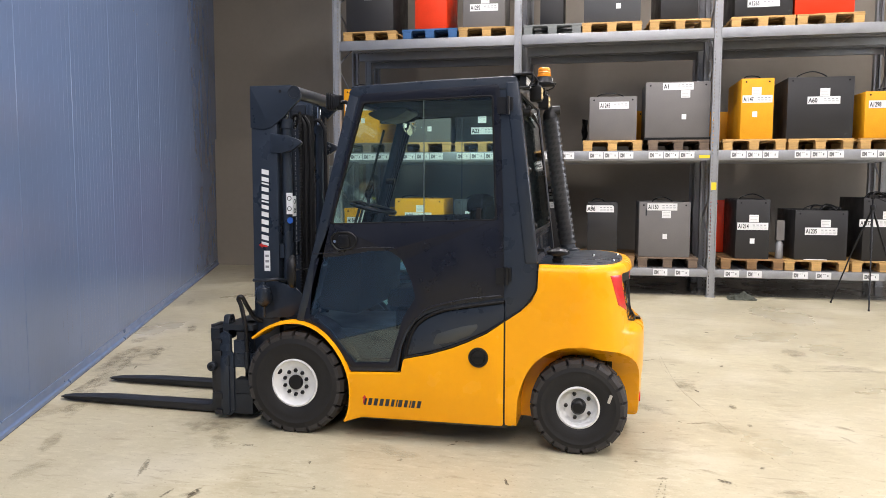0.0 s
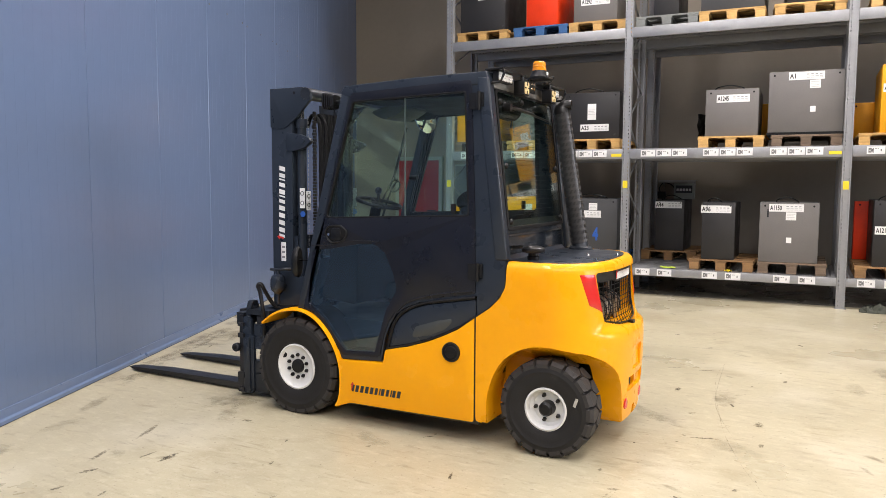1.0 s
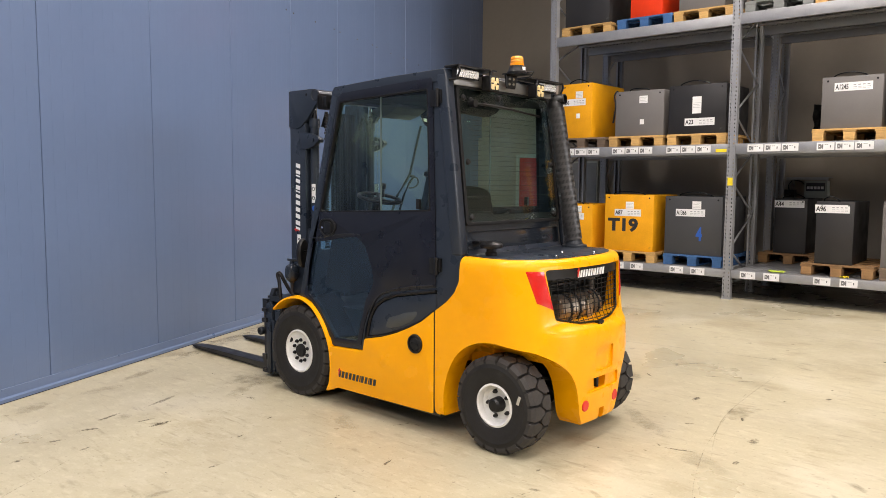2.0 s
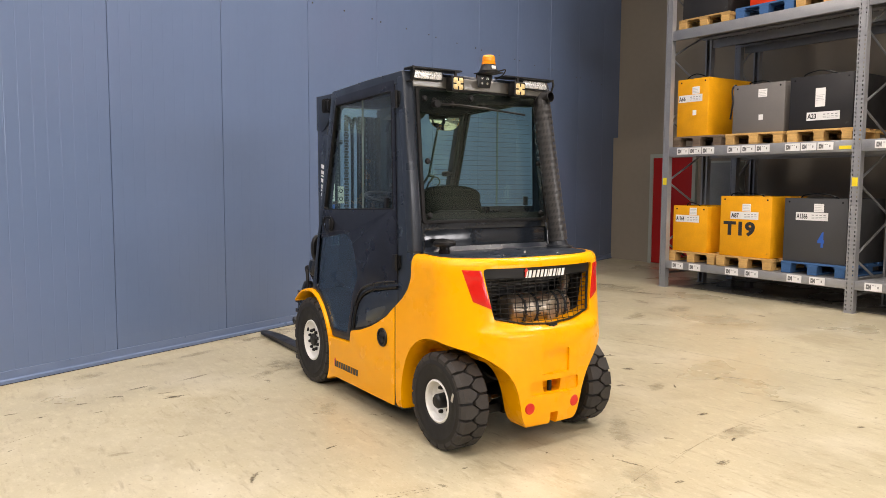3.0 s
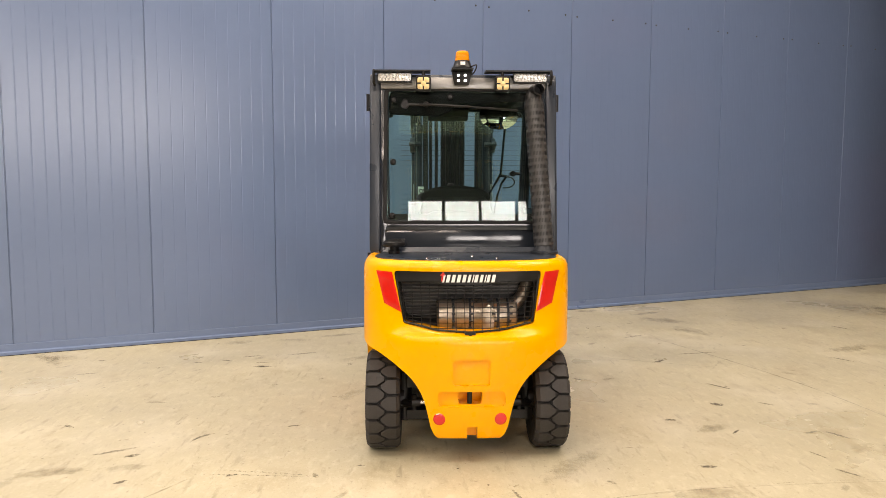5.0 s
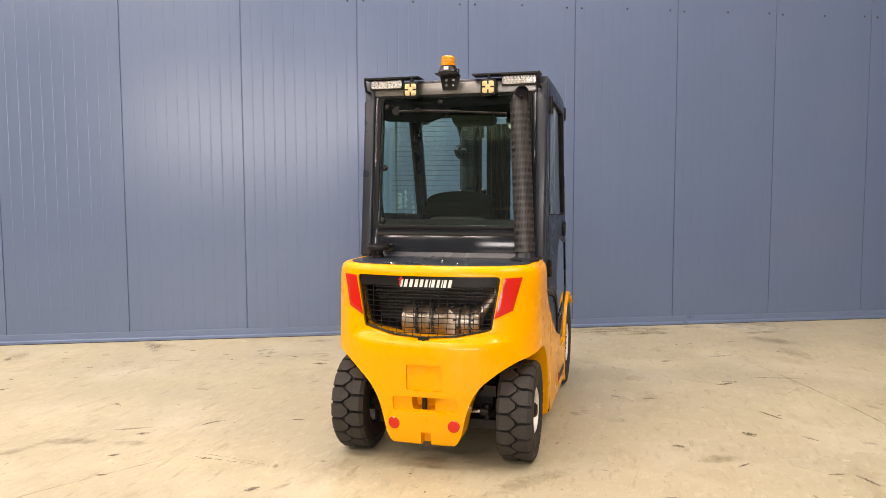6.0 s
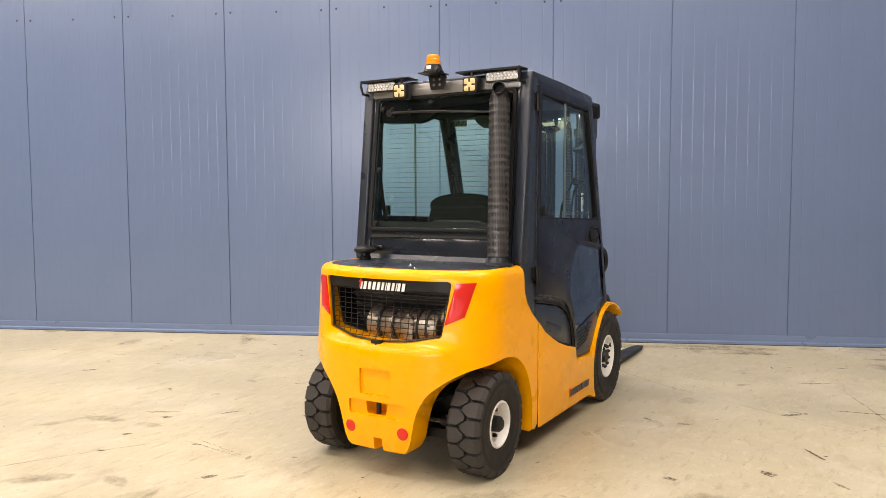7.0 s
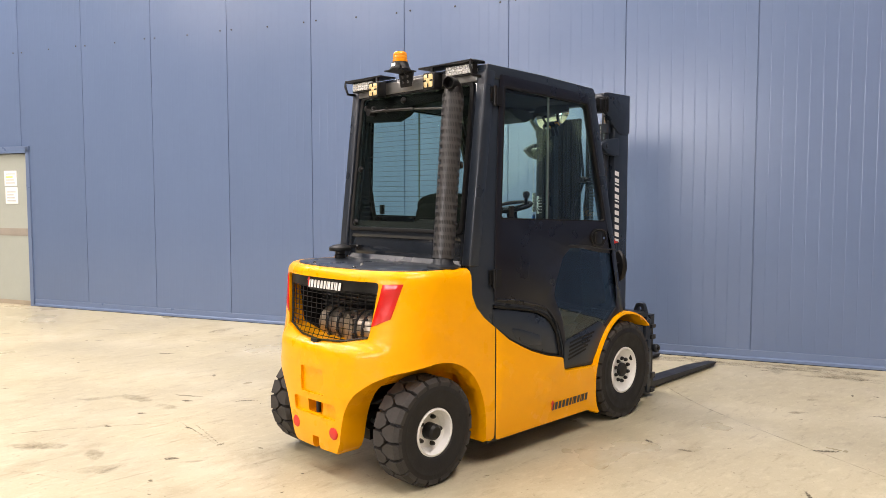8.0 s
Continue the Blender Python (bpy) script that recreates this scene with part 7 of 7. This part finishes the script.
for u in POSTS_U:
    bm = boxed(u - 0.032, u + 0.032, -0.002, -0.0005, 1.46, 1.56)
    part("yellow_tag", racked(bm), TAG_YELLOW, rack, "yellow plastic tag", smooth=0)
    if u < 1:
        continue
    bm = boxed(u - 0.20, u - 0.062, 0.0045, 0.0078, 1.885, 1.925)
    part("yellow_tag", racked(bm), TAG_YELLOW, rack, smooth=0)


# ---- pallets ----
def plank_mesh(name, dims, m):
    bm = boxed(*dims)
    bmesh.ops.bevel(bm, geom=bm.edges[:], offset=0.002, segments=1, affect="EDGES")
    me = bpy.data.meshes.new(name)
    bm.to_mesh(me)
    bm.free()
    me.materials.append(m)
    return me


def make_pallet(m):
    """A wooden pallet 0.8 m across its front and 1.2 m deep, its front lower middle at the origin."""
    top = new("pallet")
    top.empty_display_size = 0.1
    b_me = plank_mesh("deck_board", (-0.4, 0.4, 0.0, 0.145, 0.122, 0.144), m)
    c_me = plank_mesh("cross_board", (-0.07, 0.07, 0.0, 1.2, 0.100, 0.1215), m)
    k_me = plank_mesh("block", (-0.06, 0.06, 0.0, 0.13, 0.022, 0.0995), m)
    s_me = plank_mesh("skid_board", (-0.06, 0.06, 0.0, 1.2, 0.0, 0.0215), m)
    for i in range(5):
        ob = new("deck_board", b_me)
        ob.matrix_basis, ob.parent = pose(0, 0.26375 * i, 0), top
    for u in (-0.335, 0, 0.335):
        for nm, me in (("cross_board", c_me), ("skid_board", s_me)):
            ob = new(nm, me)
            ob.matrix_basis, ob.parent = pose(u, 0, 0), top
        for v in (0.0, 0.535, 1.07):
            ob = new("block", k_me)
            ob.matrix_basis, ob.parent = pose(u, v, 0), top
    return top


PALLETS = {}
PALLET_LOOK = {"brown": (BROWN_WOOD, "brown used wooden pallet on the rack decking"), "wood": (PALLET_WOOD, "pale wooden pallet on the rack decking"), "old": (OLD_WOOD, "dark weathered wooden pallet on the rack decking"),
               "blue": (BLUE_WOOD, "blue painted wooden pallet on the rack decking"), "grey": (GREY_WOOD, "grey weathered wooden pallet on the rack decking")}


def pallet(look_, u, v, z, turn=0.0):
    at = RACK_M @ pose(u, v, z, 0, 0, turn)
    if look_ not in PALLETS:
        m, lab = PALLET_LOOK[look_]
        ob = make_pallet(m)
        ob.matrix_basis = at
        PALLETS[look_] = tagged(ob, lab, "pallet", "pallets on the rack")
        return ob
    return copy_thing(PALLETS[look_], at)


# ---- truck batteries ----
PRINT_GREY = surface("faded_print", (0.26, 0.26, 0.27), 0.6)


def battery(u0, u1, z0, z1, v, depth, m, label, code="", code_at=(0.5, 0.86), note=True, cable=True, turn=0.0, tall_note=False, big=""):
    w, h = u1 - u0, z1 - z0
    thing_m = RACK_M @ pose((u0 + u1) / 2, v, z0, 0, 0, turn)
    top = new("truck_battery")
    top.empty_display_size = 0.1

    def piece(name, bm, mat_, bevel=0.0, smooth=40):
        ob = part(name, bm, mat_, None, smooth=smooth, bevel=bevel)
        ob.parent = top
        return ob
    # an open steel trough: walls with a rolled rim, the cells a little below it
    outer = [(-w / 2, 0.0), (w / 2, 0.0), (w / 2, depth), (-w / 2, depth)]
    inner = [(-w / 2 + 0.014, 0.014), (w / 2 - 0.014, 0.014), (w / 2 - 0.014, depth - 0.014), (-w / 2 + 0.014, depth - 0.014)]
    bm = bmesh.new()
    prism(bm, outer, "z", 0.0, h, [inner])
    piece("case", bm, m, 0.004)
    bm = bmesh.new()
    prism(bm, grow(inner, -0.003), "z", 0.01, h - 0.040)
    piece("cell_tray", bm, BAT_DARK, 0.004)
    rng = random.Random(int(1000 * (u0 + 7 * z0)))
    bm = bmesh.new()
    nx, ny = max(2, int(w / 0.11)), max(3, int(depth / 0.2))
    for i in range(nx):
        for j in range(ny):
            lathe(bm, [(0.022, 0.0), (0.022, 0.018), (0.012, 0.026), (0.0, 0.026)], (-w / 2 + w * (i + 0.5) / nx, depth * (j + 0.5) / ny, h - 0.040), "z", 8)
    tagged(piece("cell_cap", bm, BLACK), kind="stuff")
    for s in (-1, 1):
        piece("lifting_eye", lathed([(0.0, -0.002), (0.012, -0.002), (0.013, 0.004), (0.0, 0.004)], (s * (w / 2 - 0.06), 0.0, h - 0.045), "y", 12), SEAL)
    if cable:
        x0, x1 = -0.3 * w + rng.uniform(-0.05, 0.05), 0.2 * w + rng.uniform(-0.08, 0.08)
        bm = bmesh.new()
        pipe(bm, spline([(x0, 0.10, h - 0.03), (x0 + 0.02, 0.09, h + 0.03), ((x0 + x1) / 2, 0.07, h + 0.055 + rng.uniform(-0.02, 0.03)), (x1 - 0.02, 0.08, h + 0.02), (x1, 0.13, h - 0.03)], 5), 0.008, 6)
        piece("cable", bm, BLACK)
    if code:
        lw, lh = min(0.40, w * 0.92), 0.098
        cx, cz = (code_at[0] - 0.5) * w, code_at[1] * h
        piece("number_label", boxed(cx - lw / 2, cx + lw / 2, -0.002, 0.0, cz - lh / 2, cz + lh / 2), WHITE, smooth=0)
        size = 0.082
        txt = new("code", lettering(code, size))
        txt.data.materials.clear()
        txt.data.materials.append(INK)
        tw = max(vv.co.x for vv in txt.data.vertices)
        sx = min(0.80, 0.34 * lw / tw)
        txt.matrix_basis = pose(cx - lw / 2 + 0.012, -0.003, cz - 0.028) @ Matrix.Diagonal((sx, 1, 1, 1))
        txt.parent = top
        bm = bmesh.new()
        for i in range(4):
            for j, (a, b) in enumerate(((0.012, 0.022), (-0.010, -0.006), (-0.026, -0.023))):
                x = cx - lw / 2 + 0.50 * lw + i * 0.12 * lw
                box(bm, x, x + (0.09 if j else 0.07) * lw, -0.003, -0.0021, cz + a, cz + b)
        piece("print_bar", bm, PRINT_GREY, smooth=0)
    if note:
        nx_ = rng.uniform(-0.04, 0.14) * w
        nz = 0.80 * h if not code else code_at[1] * h + (-0.105 if code_at[1] > 0.8 else 0.105 if not tall_note else 0.22)
        nh = 0.22 if tall_note else 0.10
        piece("paper_note", boxed(nx_ - 0.06, nx_ + 0.06, -0.002, 0.0, nz - nh / 2, nz + nh / 2), PAPER, smooth=0)
        if not tall_note and (code_at[1] > 0.8 or "tall" in label):
            piece("paper_note", boxed(nx_ - 0.045, nx_ + 0.015, -0.002, 0.0, nz - 0.34, nz - 0.27), PAPER, smooth=0)
        bm = bmesh.new()
        for i in range(4):
            box(bm, nx_ - 0.05, nx_ + 0.05 - 0.01 * (i % 3), -0.003, -0.0021, nz - 0.035 + 0.02 * i, nz - 0.031 + 0.02 * i)
        piece("print_bar", bm, surface("note_print", (0.4, 0.4, 0.4), 0.7) if "note_print" not in bpy.data.materials else bpy.data.materials["note_print"], smooth=0)
    if "paper notes" in label:
        piece("cable", piped(spline([(-w / 2 - 0.004, 0.10, h - 0.02), (-w / 2 + 0.01, 0.02, h + 0.012), (-w / 2 - 0.012, -0.012, h - 0.05), (-w / 2 + 0.004, -0.014, h - 0.20), (-w / 2 - 0.012, -0.012, h - 0.33), (-w / 2 - 0.03, -0.010, h - 0.43)], 5), 0.011, 6), BLACK)
    if "tangled" in label:
        for k in range(5):
            a0 = rng.uniform(-0.4, 0.2) * w
            bm = bmesh.new()
            pipe(bm, spline([(a0, 0.05 + 0.1 * k, h - 0.02), (a0 + 0.08, 0.03 + 0.1 * k, h + 0.05 + 0.03 * rng.random()), (a0 + 0.18, 0.06, h + 0.03), (a0 + 0.12, 0.02 + 0.05 * k, h + 0.01), (a0 + 0.24, 0.10, h - 0.02)], 5), 0.012, 6)
            piece("cable", bm, BLACK)
    if "key" in label:
        piece("key", lathed([(0.008, -0.003), (0.013, -0.003), (0.013, 0.0), (0.008, 0.0)], (-0.36 * w, 0.0, h - 0.10), "y", 14, True), DARK_STEEL)
        piece("key", boxed(-0.36 * w - 0.010, -0.36 * w + 0.010, -0.004, 0.0, h - 0.19, h - 0.112), DARK_STEEL, 0.003)
    if big:
        txt = new("stencil", lettering(big, 0.25))
        txt.data.materials.clear()
        txt.data.materials.append(INK if big[0] == "T" else BLUE_INK)
        tw = max(vv.co.x for vv in txt.data.vertices)
        sx = 0.62 * w / tw if big[0] == "T" else 0.6
        txt.matrix_basis = pose(-0.42 * w if big[0] == "T" else 0.05, -0.002, 0.36 * h if big[0] == "T" else 0.26 * h) @ Matrix.Diagonal((sx, 1, 0.95, 1))
        txt.parent = top
    top.matrix_basis = thing_m
    return tagged(top, label, "battery", "batteries on the rack")


L0, L1, L2 = 0.382, 1.994, 3.604
P = 0.1465
U = lambda x: x + 3.95
G, S, D, Yl, R = BAT_GREY, BAT_BLUE_GREY, BAT_DARK, BAT_YELLOW, BAT_RED
# pallets: look, middle of the front, front depth, level, turn
for look_, x, v, z, turn in (
        ("wood", -3.55, 0.10, L0, -2), ("wood", -2.72, 0.08, L0, 1), ("blue", -1.80, 0.10, L0, 0), ("brown", -0.90, 1.25, L0, 0), ("brown", -0.05, 0.12, L0, -3), ("old", 0.80, 0.12, L0, 0), ("brown", 1.90, 0.10, L0, 0), ("wood", 2.71, 0.09, L0, 0), ("wood", 3.55, 0.11, L0, 0),
        ("old", -3.52, 0.10, L1, -2), ("wood", -2.66, 0.10, L1, 1), ("wood", -1.80, 0.10, L1, 0), ("wood", 0.02, 0.09, L1, 0), ("old", 0.90, 0.10, L1, 0), ("wood", 1.87, 0.09, L1, 0), ("wood", 2.70, 0.10, L1, 0), ("wood", 3.58, 0.10, L1, 0),
        ("wood", -3.47, 0.10, L2, 0), ("blue", -2.57, 0.08, L2, 0), ("wood", -1.75, 0.09, L2, 2), ("grey", -0.83, 0.10, L2, 0), ("wood", -0.02, 0.10, L2, 0), ("wood", 0.88, 0.09, L2, 4), ("wood", 1.93, 0.10, L2, 0), ("wood", 2.75, 0.08, L2, -3)):
    pallet(look_, U(x), v, z, turn)

battery(U(-3.89), U(-3.31), L0 + P, 1.17, 0.13, 0.85, Yl, "worn yellow truck battery with an oily smear", "A1164", (0.42, 0.72), turn=-2)
battery(U(-3.10), U(-2.37), L0 + P, 1.32, 0.12, 0.85, Yl, "yellow truck battery with black stencilled characters", "A87", (0.48, 0.68), big="T19", turn=1)
battery(U(-2.20), U(-1.42), L0 + P, 1.31, 0.13, 0.90, S, "scratched dark grey truck battery with blue scrawl", "A1366", (0.45, 0.72), big="4")
battery(U(-1.11), U(-0.69), L0 + P, 1.285, 1.30, 0.80, D, "narrow black truck battery", "A44", (0.45, 0.90), note=False)
battery(U(-0.30), U(0.11), L0 + P, 1.28, 0.15, 0.85, D, "narrow black truck battery with plain case", "A96", (0.42, 0.88), note=False)
battery(U(0.405), U(1.09), L0 + P, 1.29, 0.15, 0.85, G, "square grey truck battery with a hanging key", "A1150", (0.45, 0.91))
battery(U(1.68), U(2.11), L0 + P, 1.33, 0.12, 0.95, D, "tall black truck battery", "A1214", (0.5, 0.55))
battery(U(2.43), U(3.08), L0 + P, 1.19, 0.12, 1.0, D, "low wide black truck battery with tangled cables", "A1235", (0.5, 0.58))
battery(U(3.27), U(3.79), L0 + P, 1.36, 0.14, 1.0, D, "black truck battery with tangled cables", "A1272", (0.3, 0.60))
battery(U(-3.88), U(-3.36), L1 + P, 2.93, 0.13, 0.95, Yl, "tall yellow truck battery", "A66", (0.42, 0.66), turn=-2)
battery(U(-2.98), U(-2.27), L1 + P, 2.76, 0.13, 0.85, G, "plain brown-grey truck battery with paper notes", "", note=True, turn=1)
battery(U(-2.19), U(-1.42), L1 + P, 2.78, 0.12, 0.85, D, "dark truck battery with a long paper note", "A23", (0.55, 0.24), tall_note=True)
battery(U(-0.30), U(0.34), L1 + P, 2.74, 0.13, 0.85, G, "grey truck battery with a looped cable on top", "A1245", (0.52, 0.80), note=False)
battery(U(0.455), U(1.30), L1 + P + 0.03, 2.92, 0.12, 0.85, G, "large square grey truck battery on a black base", "A1", (0.5, 0.92), cable=False)
battery(U(1.69), U(2.10), L1 + P, 2.94, 0.11, 1.0, Yl, "narrow tall yellow truck battery", "A1147", (0.5, 0.66))
battery(U(2.27), U(3.08), L1 + P, 2.94, 0.11, 1.0, D, "large scraped black truck battery", "A60", (0.55, 0.62))
battery(U(3.22), U(3.80), L1 + P, 2.74, 0.12, 1.0, Yl, "yellow truck battery with a row of stickers", "A1298", (0.42, 0.72))
battery(U(-3.83), U(-3.12), L2 + P, 4.45, 0.13, 0.9, D, "black truck battery high on the rack", "", tall_note=True)
battery(U(-2.79), U(-2.33), L2 + P, 4.55, 0.12, 0.9, R, "bright red truck battery high on the rack", "", note=False)
battery(U(-2.09), U(-1.49), L2 + P, 4.35, 0.12, 0.9, G, "grey truck battery high on the rack", "A1292", (0.5, 0.45), turn=2)
battery(U(-1.0), U(-0.68), L2 + P, 4.40, 0.14, 0.8, D, "narrow black truck battery high on the rack", "", note=False)
battery(U(-0.40), U(0.36), L2 + P, 4.40, 0.13, 0.9, S, "dark grey truck battery with torn paper", "")
battery(U(0.62), U(1.11), L2 + P, 4.40, 0.13, 0.9, D, "black truck battery high on the rack, turned askew", "", note=False, turn=4)
battery(U(1.57), U(2.29), L2 + P, 4.35, 0.12, 0.9, D, "black truck battery high on the rack", "A1265", (0.5, 0.28))
battery(U(2.32), U(3.03), L2 + P, 4.45, 0.11, 0.9, R, "red truck battery high on the rack", "", note=False, turn=-3)

battery(U(0.05), U(0.50), L1 + P, 2.62, 0.995, 0.26, Yl, "yellow truck battery standing behind a grey one", "", note=False, cable=False)
battery(U(1.52), U(1.95), L0 + P, 1.30, 1.085, 0.24, R, "orange-red truck battery standing behind a black one", "", note=False, cable=False)
battery(U(1.42), U(1.86), L1 + P, 2.60, 1.125, 0.22, Yl, "yellow truck battery standing behind a taller one", "", note=False, cable=False)

# black sheet hanging beside the grey battery on the middle level
bm = bmesh.new()
rows_g = []
for i in range(9):
    row = []
    for j in range(5):
        z = L1 + P + 0.004 + 0.30 * i / 8
        u = U(-0.40) + 0.018 * j + 0.012 * math.sin(1.3 * i + j) * (1 - i / 12)
        row.append(bm.verts.new((u, 0.20 + 0.05 * j + 0.03 * math.sin(0.9 * i + 2 * j), z)))
    rows_g.append(row)
for i in range(8):
    for j in range(4):
        bm.faces.new((rows_g[i][j], rows_g[i][j + 1], rows_g[i + 1][j + 1], rows_g[i + 1][j]))
bmesh.ops.solidify(bm, geom=bm.faces[:], thickness=0.07)
tagged(part("cable_bag", racked(bm), BLACK, smooth=60), "slumped black bag leaning beside a grey battery", "bag")

# lime scrap of foil on the decking
bm = bmesh.new()
bmesh.ops.create_grid(bm, x_segments=8, y_segments=5, size=0.5)
for v in bm.verts:
    p = v.co.copy()
    v.co = Vector((U(-0.72) + 0.20 * p.x + 0.02 * noise.noise(p * 7), 0.13 + 0.10 * p.y + 0.02 * noise.noise(p * 6), L0 + 0.016 + 0.016 * noise.noise(p * 5 + Vector((2, 5, 1)))))
bmesh.ops.solidify(bm, geom=bm.faces[:], thickness=0.003)
tagged(part("foil_scrap", racked(bm), surface("lime_foil", (0.42, 0.55, 0.06), 0.5)), "crumpled lime-green foil scrap on the rack decking", "scrap")

# grey canister standing between two batteries, and loose sheets on the pallet beside it
can = thing("canister", (*(RACK_M @ Vector((U(2.27), 0.25, L0 + P))), 0, 0, 0), "slim grey metal canister with a dark cap", "canister")
bm = lathed([(0.0, 0.0), (0.048, 0.0), (0.05, 0.006), (0.05, 0.20), (0.036, 0.23), (0.03, 0.25), (0.0, 0.25)], (U(2.27), 0.25, L0 + P), "z", 24)
part("can_body", racked(bm), GALV, can)
bm = boxed(U(2.27) - 0.05, U(2.27) + 0.05, 0.20, 0.30, L0 + P + 0.251, L0 + P + 0.52)
part("can_head", racked(bm), BAT_GREY, can, bevel=0.01)
bm = boxed(U(2.55), U(2.84), 0.10, 0.118, L0 + P + 0.0005, L0 + P + 0.009)
tagged(part("paper_sheet", racked(bm), PAPER, smooth=0), "loose white paper lying on a pallet's edge", "paper")
bm = bmesh.new()
bmesh.ops.create_grid(bm, x_segments=5, y_segments=3, size=0.5)
for v in bm.verts:
    v.co = Vector((U(0.05) + 0.09 * v.co.x, 0.10 + 0.05 * v.co.y, L0 + 0.012 + 0.012 * math.sin(9 * v.co.x + 5 * v.co.y)))
bmesh.ops.solidify(bm, geom=bm.faces[:], thickness=0.003)
tagged(part("scrap", racked(bm), TAG_YELLOW), "small crumpled yellow scrap on the rack decking", "scrap")

# black base under the largest grey battery
bm = boxed(U(0.445), U(1.31), 0.115, 0.98, L1 + P - 0.0005, L1 + P + 0.029)
tagged(part("battery_base", racked(bm), BLACK, bevel=0.003), "flat black base under a grey battery", "base")

# grey cabinet standing behind the rack, by the red door
cabinet = thing("switch_cabinet", (*(RACK_M @ Vector((-0.5, 2.1, 0))), 0, 0, 0), "grey steel cabinet against the back wall", "cabinet")
bm = boxed(-0.90, -0.38, 2.15, 2.525, 0.0, 1.86)
part("body", racked(bm), DOOR_GREY, cabinet, bevel=0.008)
bm = boxed(-0.88, -0.40, 2.135, 2.1495, 0.08, 1.83)
part("cabinet_door", racked(bm), surface("cabinet_paint", (0.22, 0.23, 0.23), 0.45), cabinet, bevel=0.004)

# wall-mounted box seen through the rack
wbox = thing("wall_box", (*(RACK_M @ Vector((3.1, 2.44, 1.3))), 0, 0, 0), "grey electrical box on the back wall", "box")
part("box_body", racked(boxed(2.94, 3.25, 2.36, 2.529, 1.28, 1.535)), DOOR_GREY, wbox, bevel=0.006)
part("box_window", racked(boxed(2.965, 3.225, 2.352, 2.3595, 1.38, 1.50)), BAT_BLUE_GREY, wbox, "dark window of the box", bevel=0.002)
for k in range(5):
    part("breaker", racked(boxed(2.98 + 0.048 * k, 3.015 + 0.048 * k, 2.346, 2.3518, 1.41, 1.45)), PAPER, wbox, smooth=0)
shelf = thing("wall_shelf", (*(RACK_M @ Vector((3.0, 2.44, 1.56))), 0, 0, 0), "narrow grey metal shelf on the back wall", "shelf")
part("shelf_board", racked(boxed(2.70, 3.28, 2.30, 2.529, 1.575, 1.583)), GALV, shelf, bevel=0.002)
part("shelf_lip", racked(boxed(2.70, 3.28, 2.294, 2.2995, 1.545, 1.583)), GALV, shelf, bevel=0.001)
for u in (2.76, 3.22):
    part("shelf_bracket", racked(plate([(2.33, 1.5745), (2.528, 1.5745), (2.528, 1.44)], "x", u, u + 0.004)), GALV, shelf, smooth=0)
sbox = thing("socket_box", (*(RACK_M @ Vector((2.70, 2.45, 1.29))), 0, 0, 0), "small dark socket box on the back wall", "box")
part("box_body", racked(boxed(2.62, 2.79, 2.42, 2.529, 1.28, 1.40)), BLACK, sbox, bevel=0.006)
part("cable", racked(piped(spline([(2.70, 2.47, 1.395), (2.69, 2.46, 1.46), (2.75, 2.48, 1.54), (2.86, 2.50, 1.52), (2.93, 2.45, 1.46)], 5), 0.009, 6)), BLACK, sbox)

# camera-less tripod in front of the rack
tri_ = thing("tripod", (3.2, 10.55, 0), "slim black photo tripod standing open", "tripod")
hub = Vector((3.22, 10.5, 1.30))
for fx, fy in ((3.10, 10.05), (2.83, 10.66), (3.62, 10.66)):
    foot = Vector((fx, fy, 0.012))
    bm = bmesh.new()
    mid = hub.lerp(foot, 0.45)
    rod(bm, hub - Vector((0, 0, 0.06)), mid, 0.013, seg=10)
    rod(bm, mid, foot, 0.009, seg=10)
    rod(bm, mid + (mid - foot).normalized() * 0.03, mid, 0.017, seg=10)
    leg = part("leg", bm, BLACK, tri_)
    part("foot", lathed([(0.0, 0.0), (0.014, 0.0), (0.012, 0.02), (0.0, 0.025)], (fx, fy, 0.0), "z", 10), SEAL, leg)
bm = bmesh.new()
rod(bm, hub - Vector((0, 0, 0.35)), hub + Vector((0, 0, 0.06)), 0.013, seg=10)
lathe(bm, [(0.0, -0.08), (0.03, -0.08), (0.035, -0.05), (0.03, -0.02), (0.0, -0.02)], hub, "z", 12)
part("centre_column", bm, BLACK, tri_)
bm = bmesh.new()
box(bm, hub.x - 0.05, hub.x + 0.05, hub.y - 0.03, hub.y + 0.03, hub.z + 0.07, hub.z + 0.10)
lathe(bm, [(0.0, 0.05), (0.024, 0.052), (0.026, 0.07), (0.0, 0.072)], hub, "z", 12)
pipe(bm, [hub + Vector((0.02, 0, 0.08)), hub + Vector((0.13, -0.08, 0.02)), hub + Vector((0.2, -0.14, -0.03))], 0.008, 6)
part("head", bm, BLACK, tri_, bevel=0.003)

# crumpled rag on the floor under the rack's front
bm = bmesh.new()
bmesh.ops.create_grid(bm, x_segments=18, y_segments=12, size=0.5)
for v in bm.verts:
    p = v.co.copy()
    e = max(abs(p.x), abs(p.y)) * 2
    v.co = Vector((p.x * 0.34 + 0.05 * noise.noise(p * 5), p.y * 0.26 + 0.03 * noise.noise(p * 5 + Vector((3, 1, 0))), 0.004 + max(0.0, 0.075 * (1 - e ** 3) * (0.6 + 1.3 * noise.noise(p * 7)))))
got = bmesh.ops.solidify(bm, geom=bm.faces[:], thickness=0.004)
bm.transform(Matrix.Translation((1.75, 10.72, 0.004)))
tagged(part("rag", bm, RAG), "crumpled grey cleaning rag on the floor", "rag")
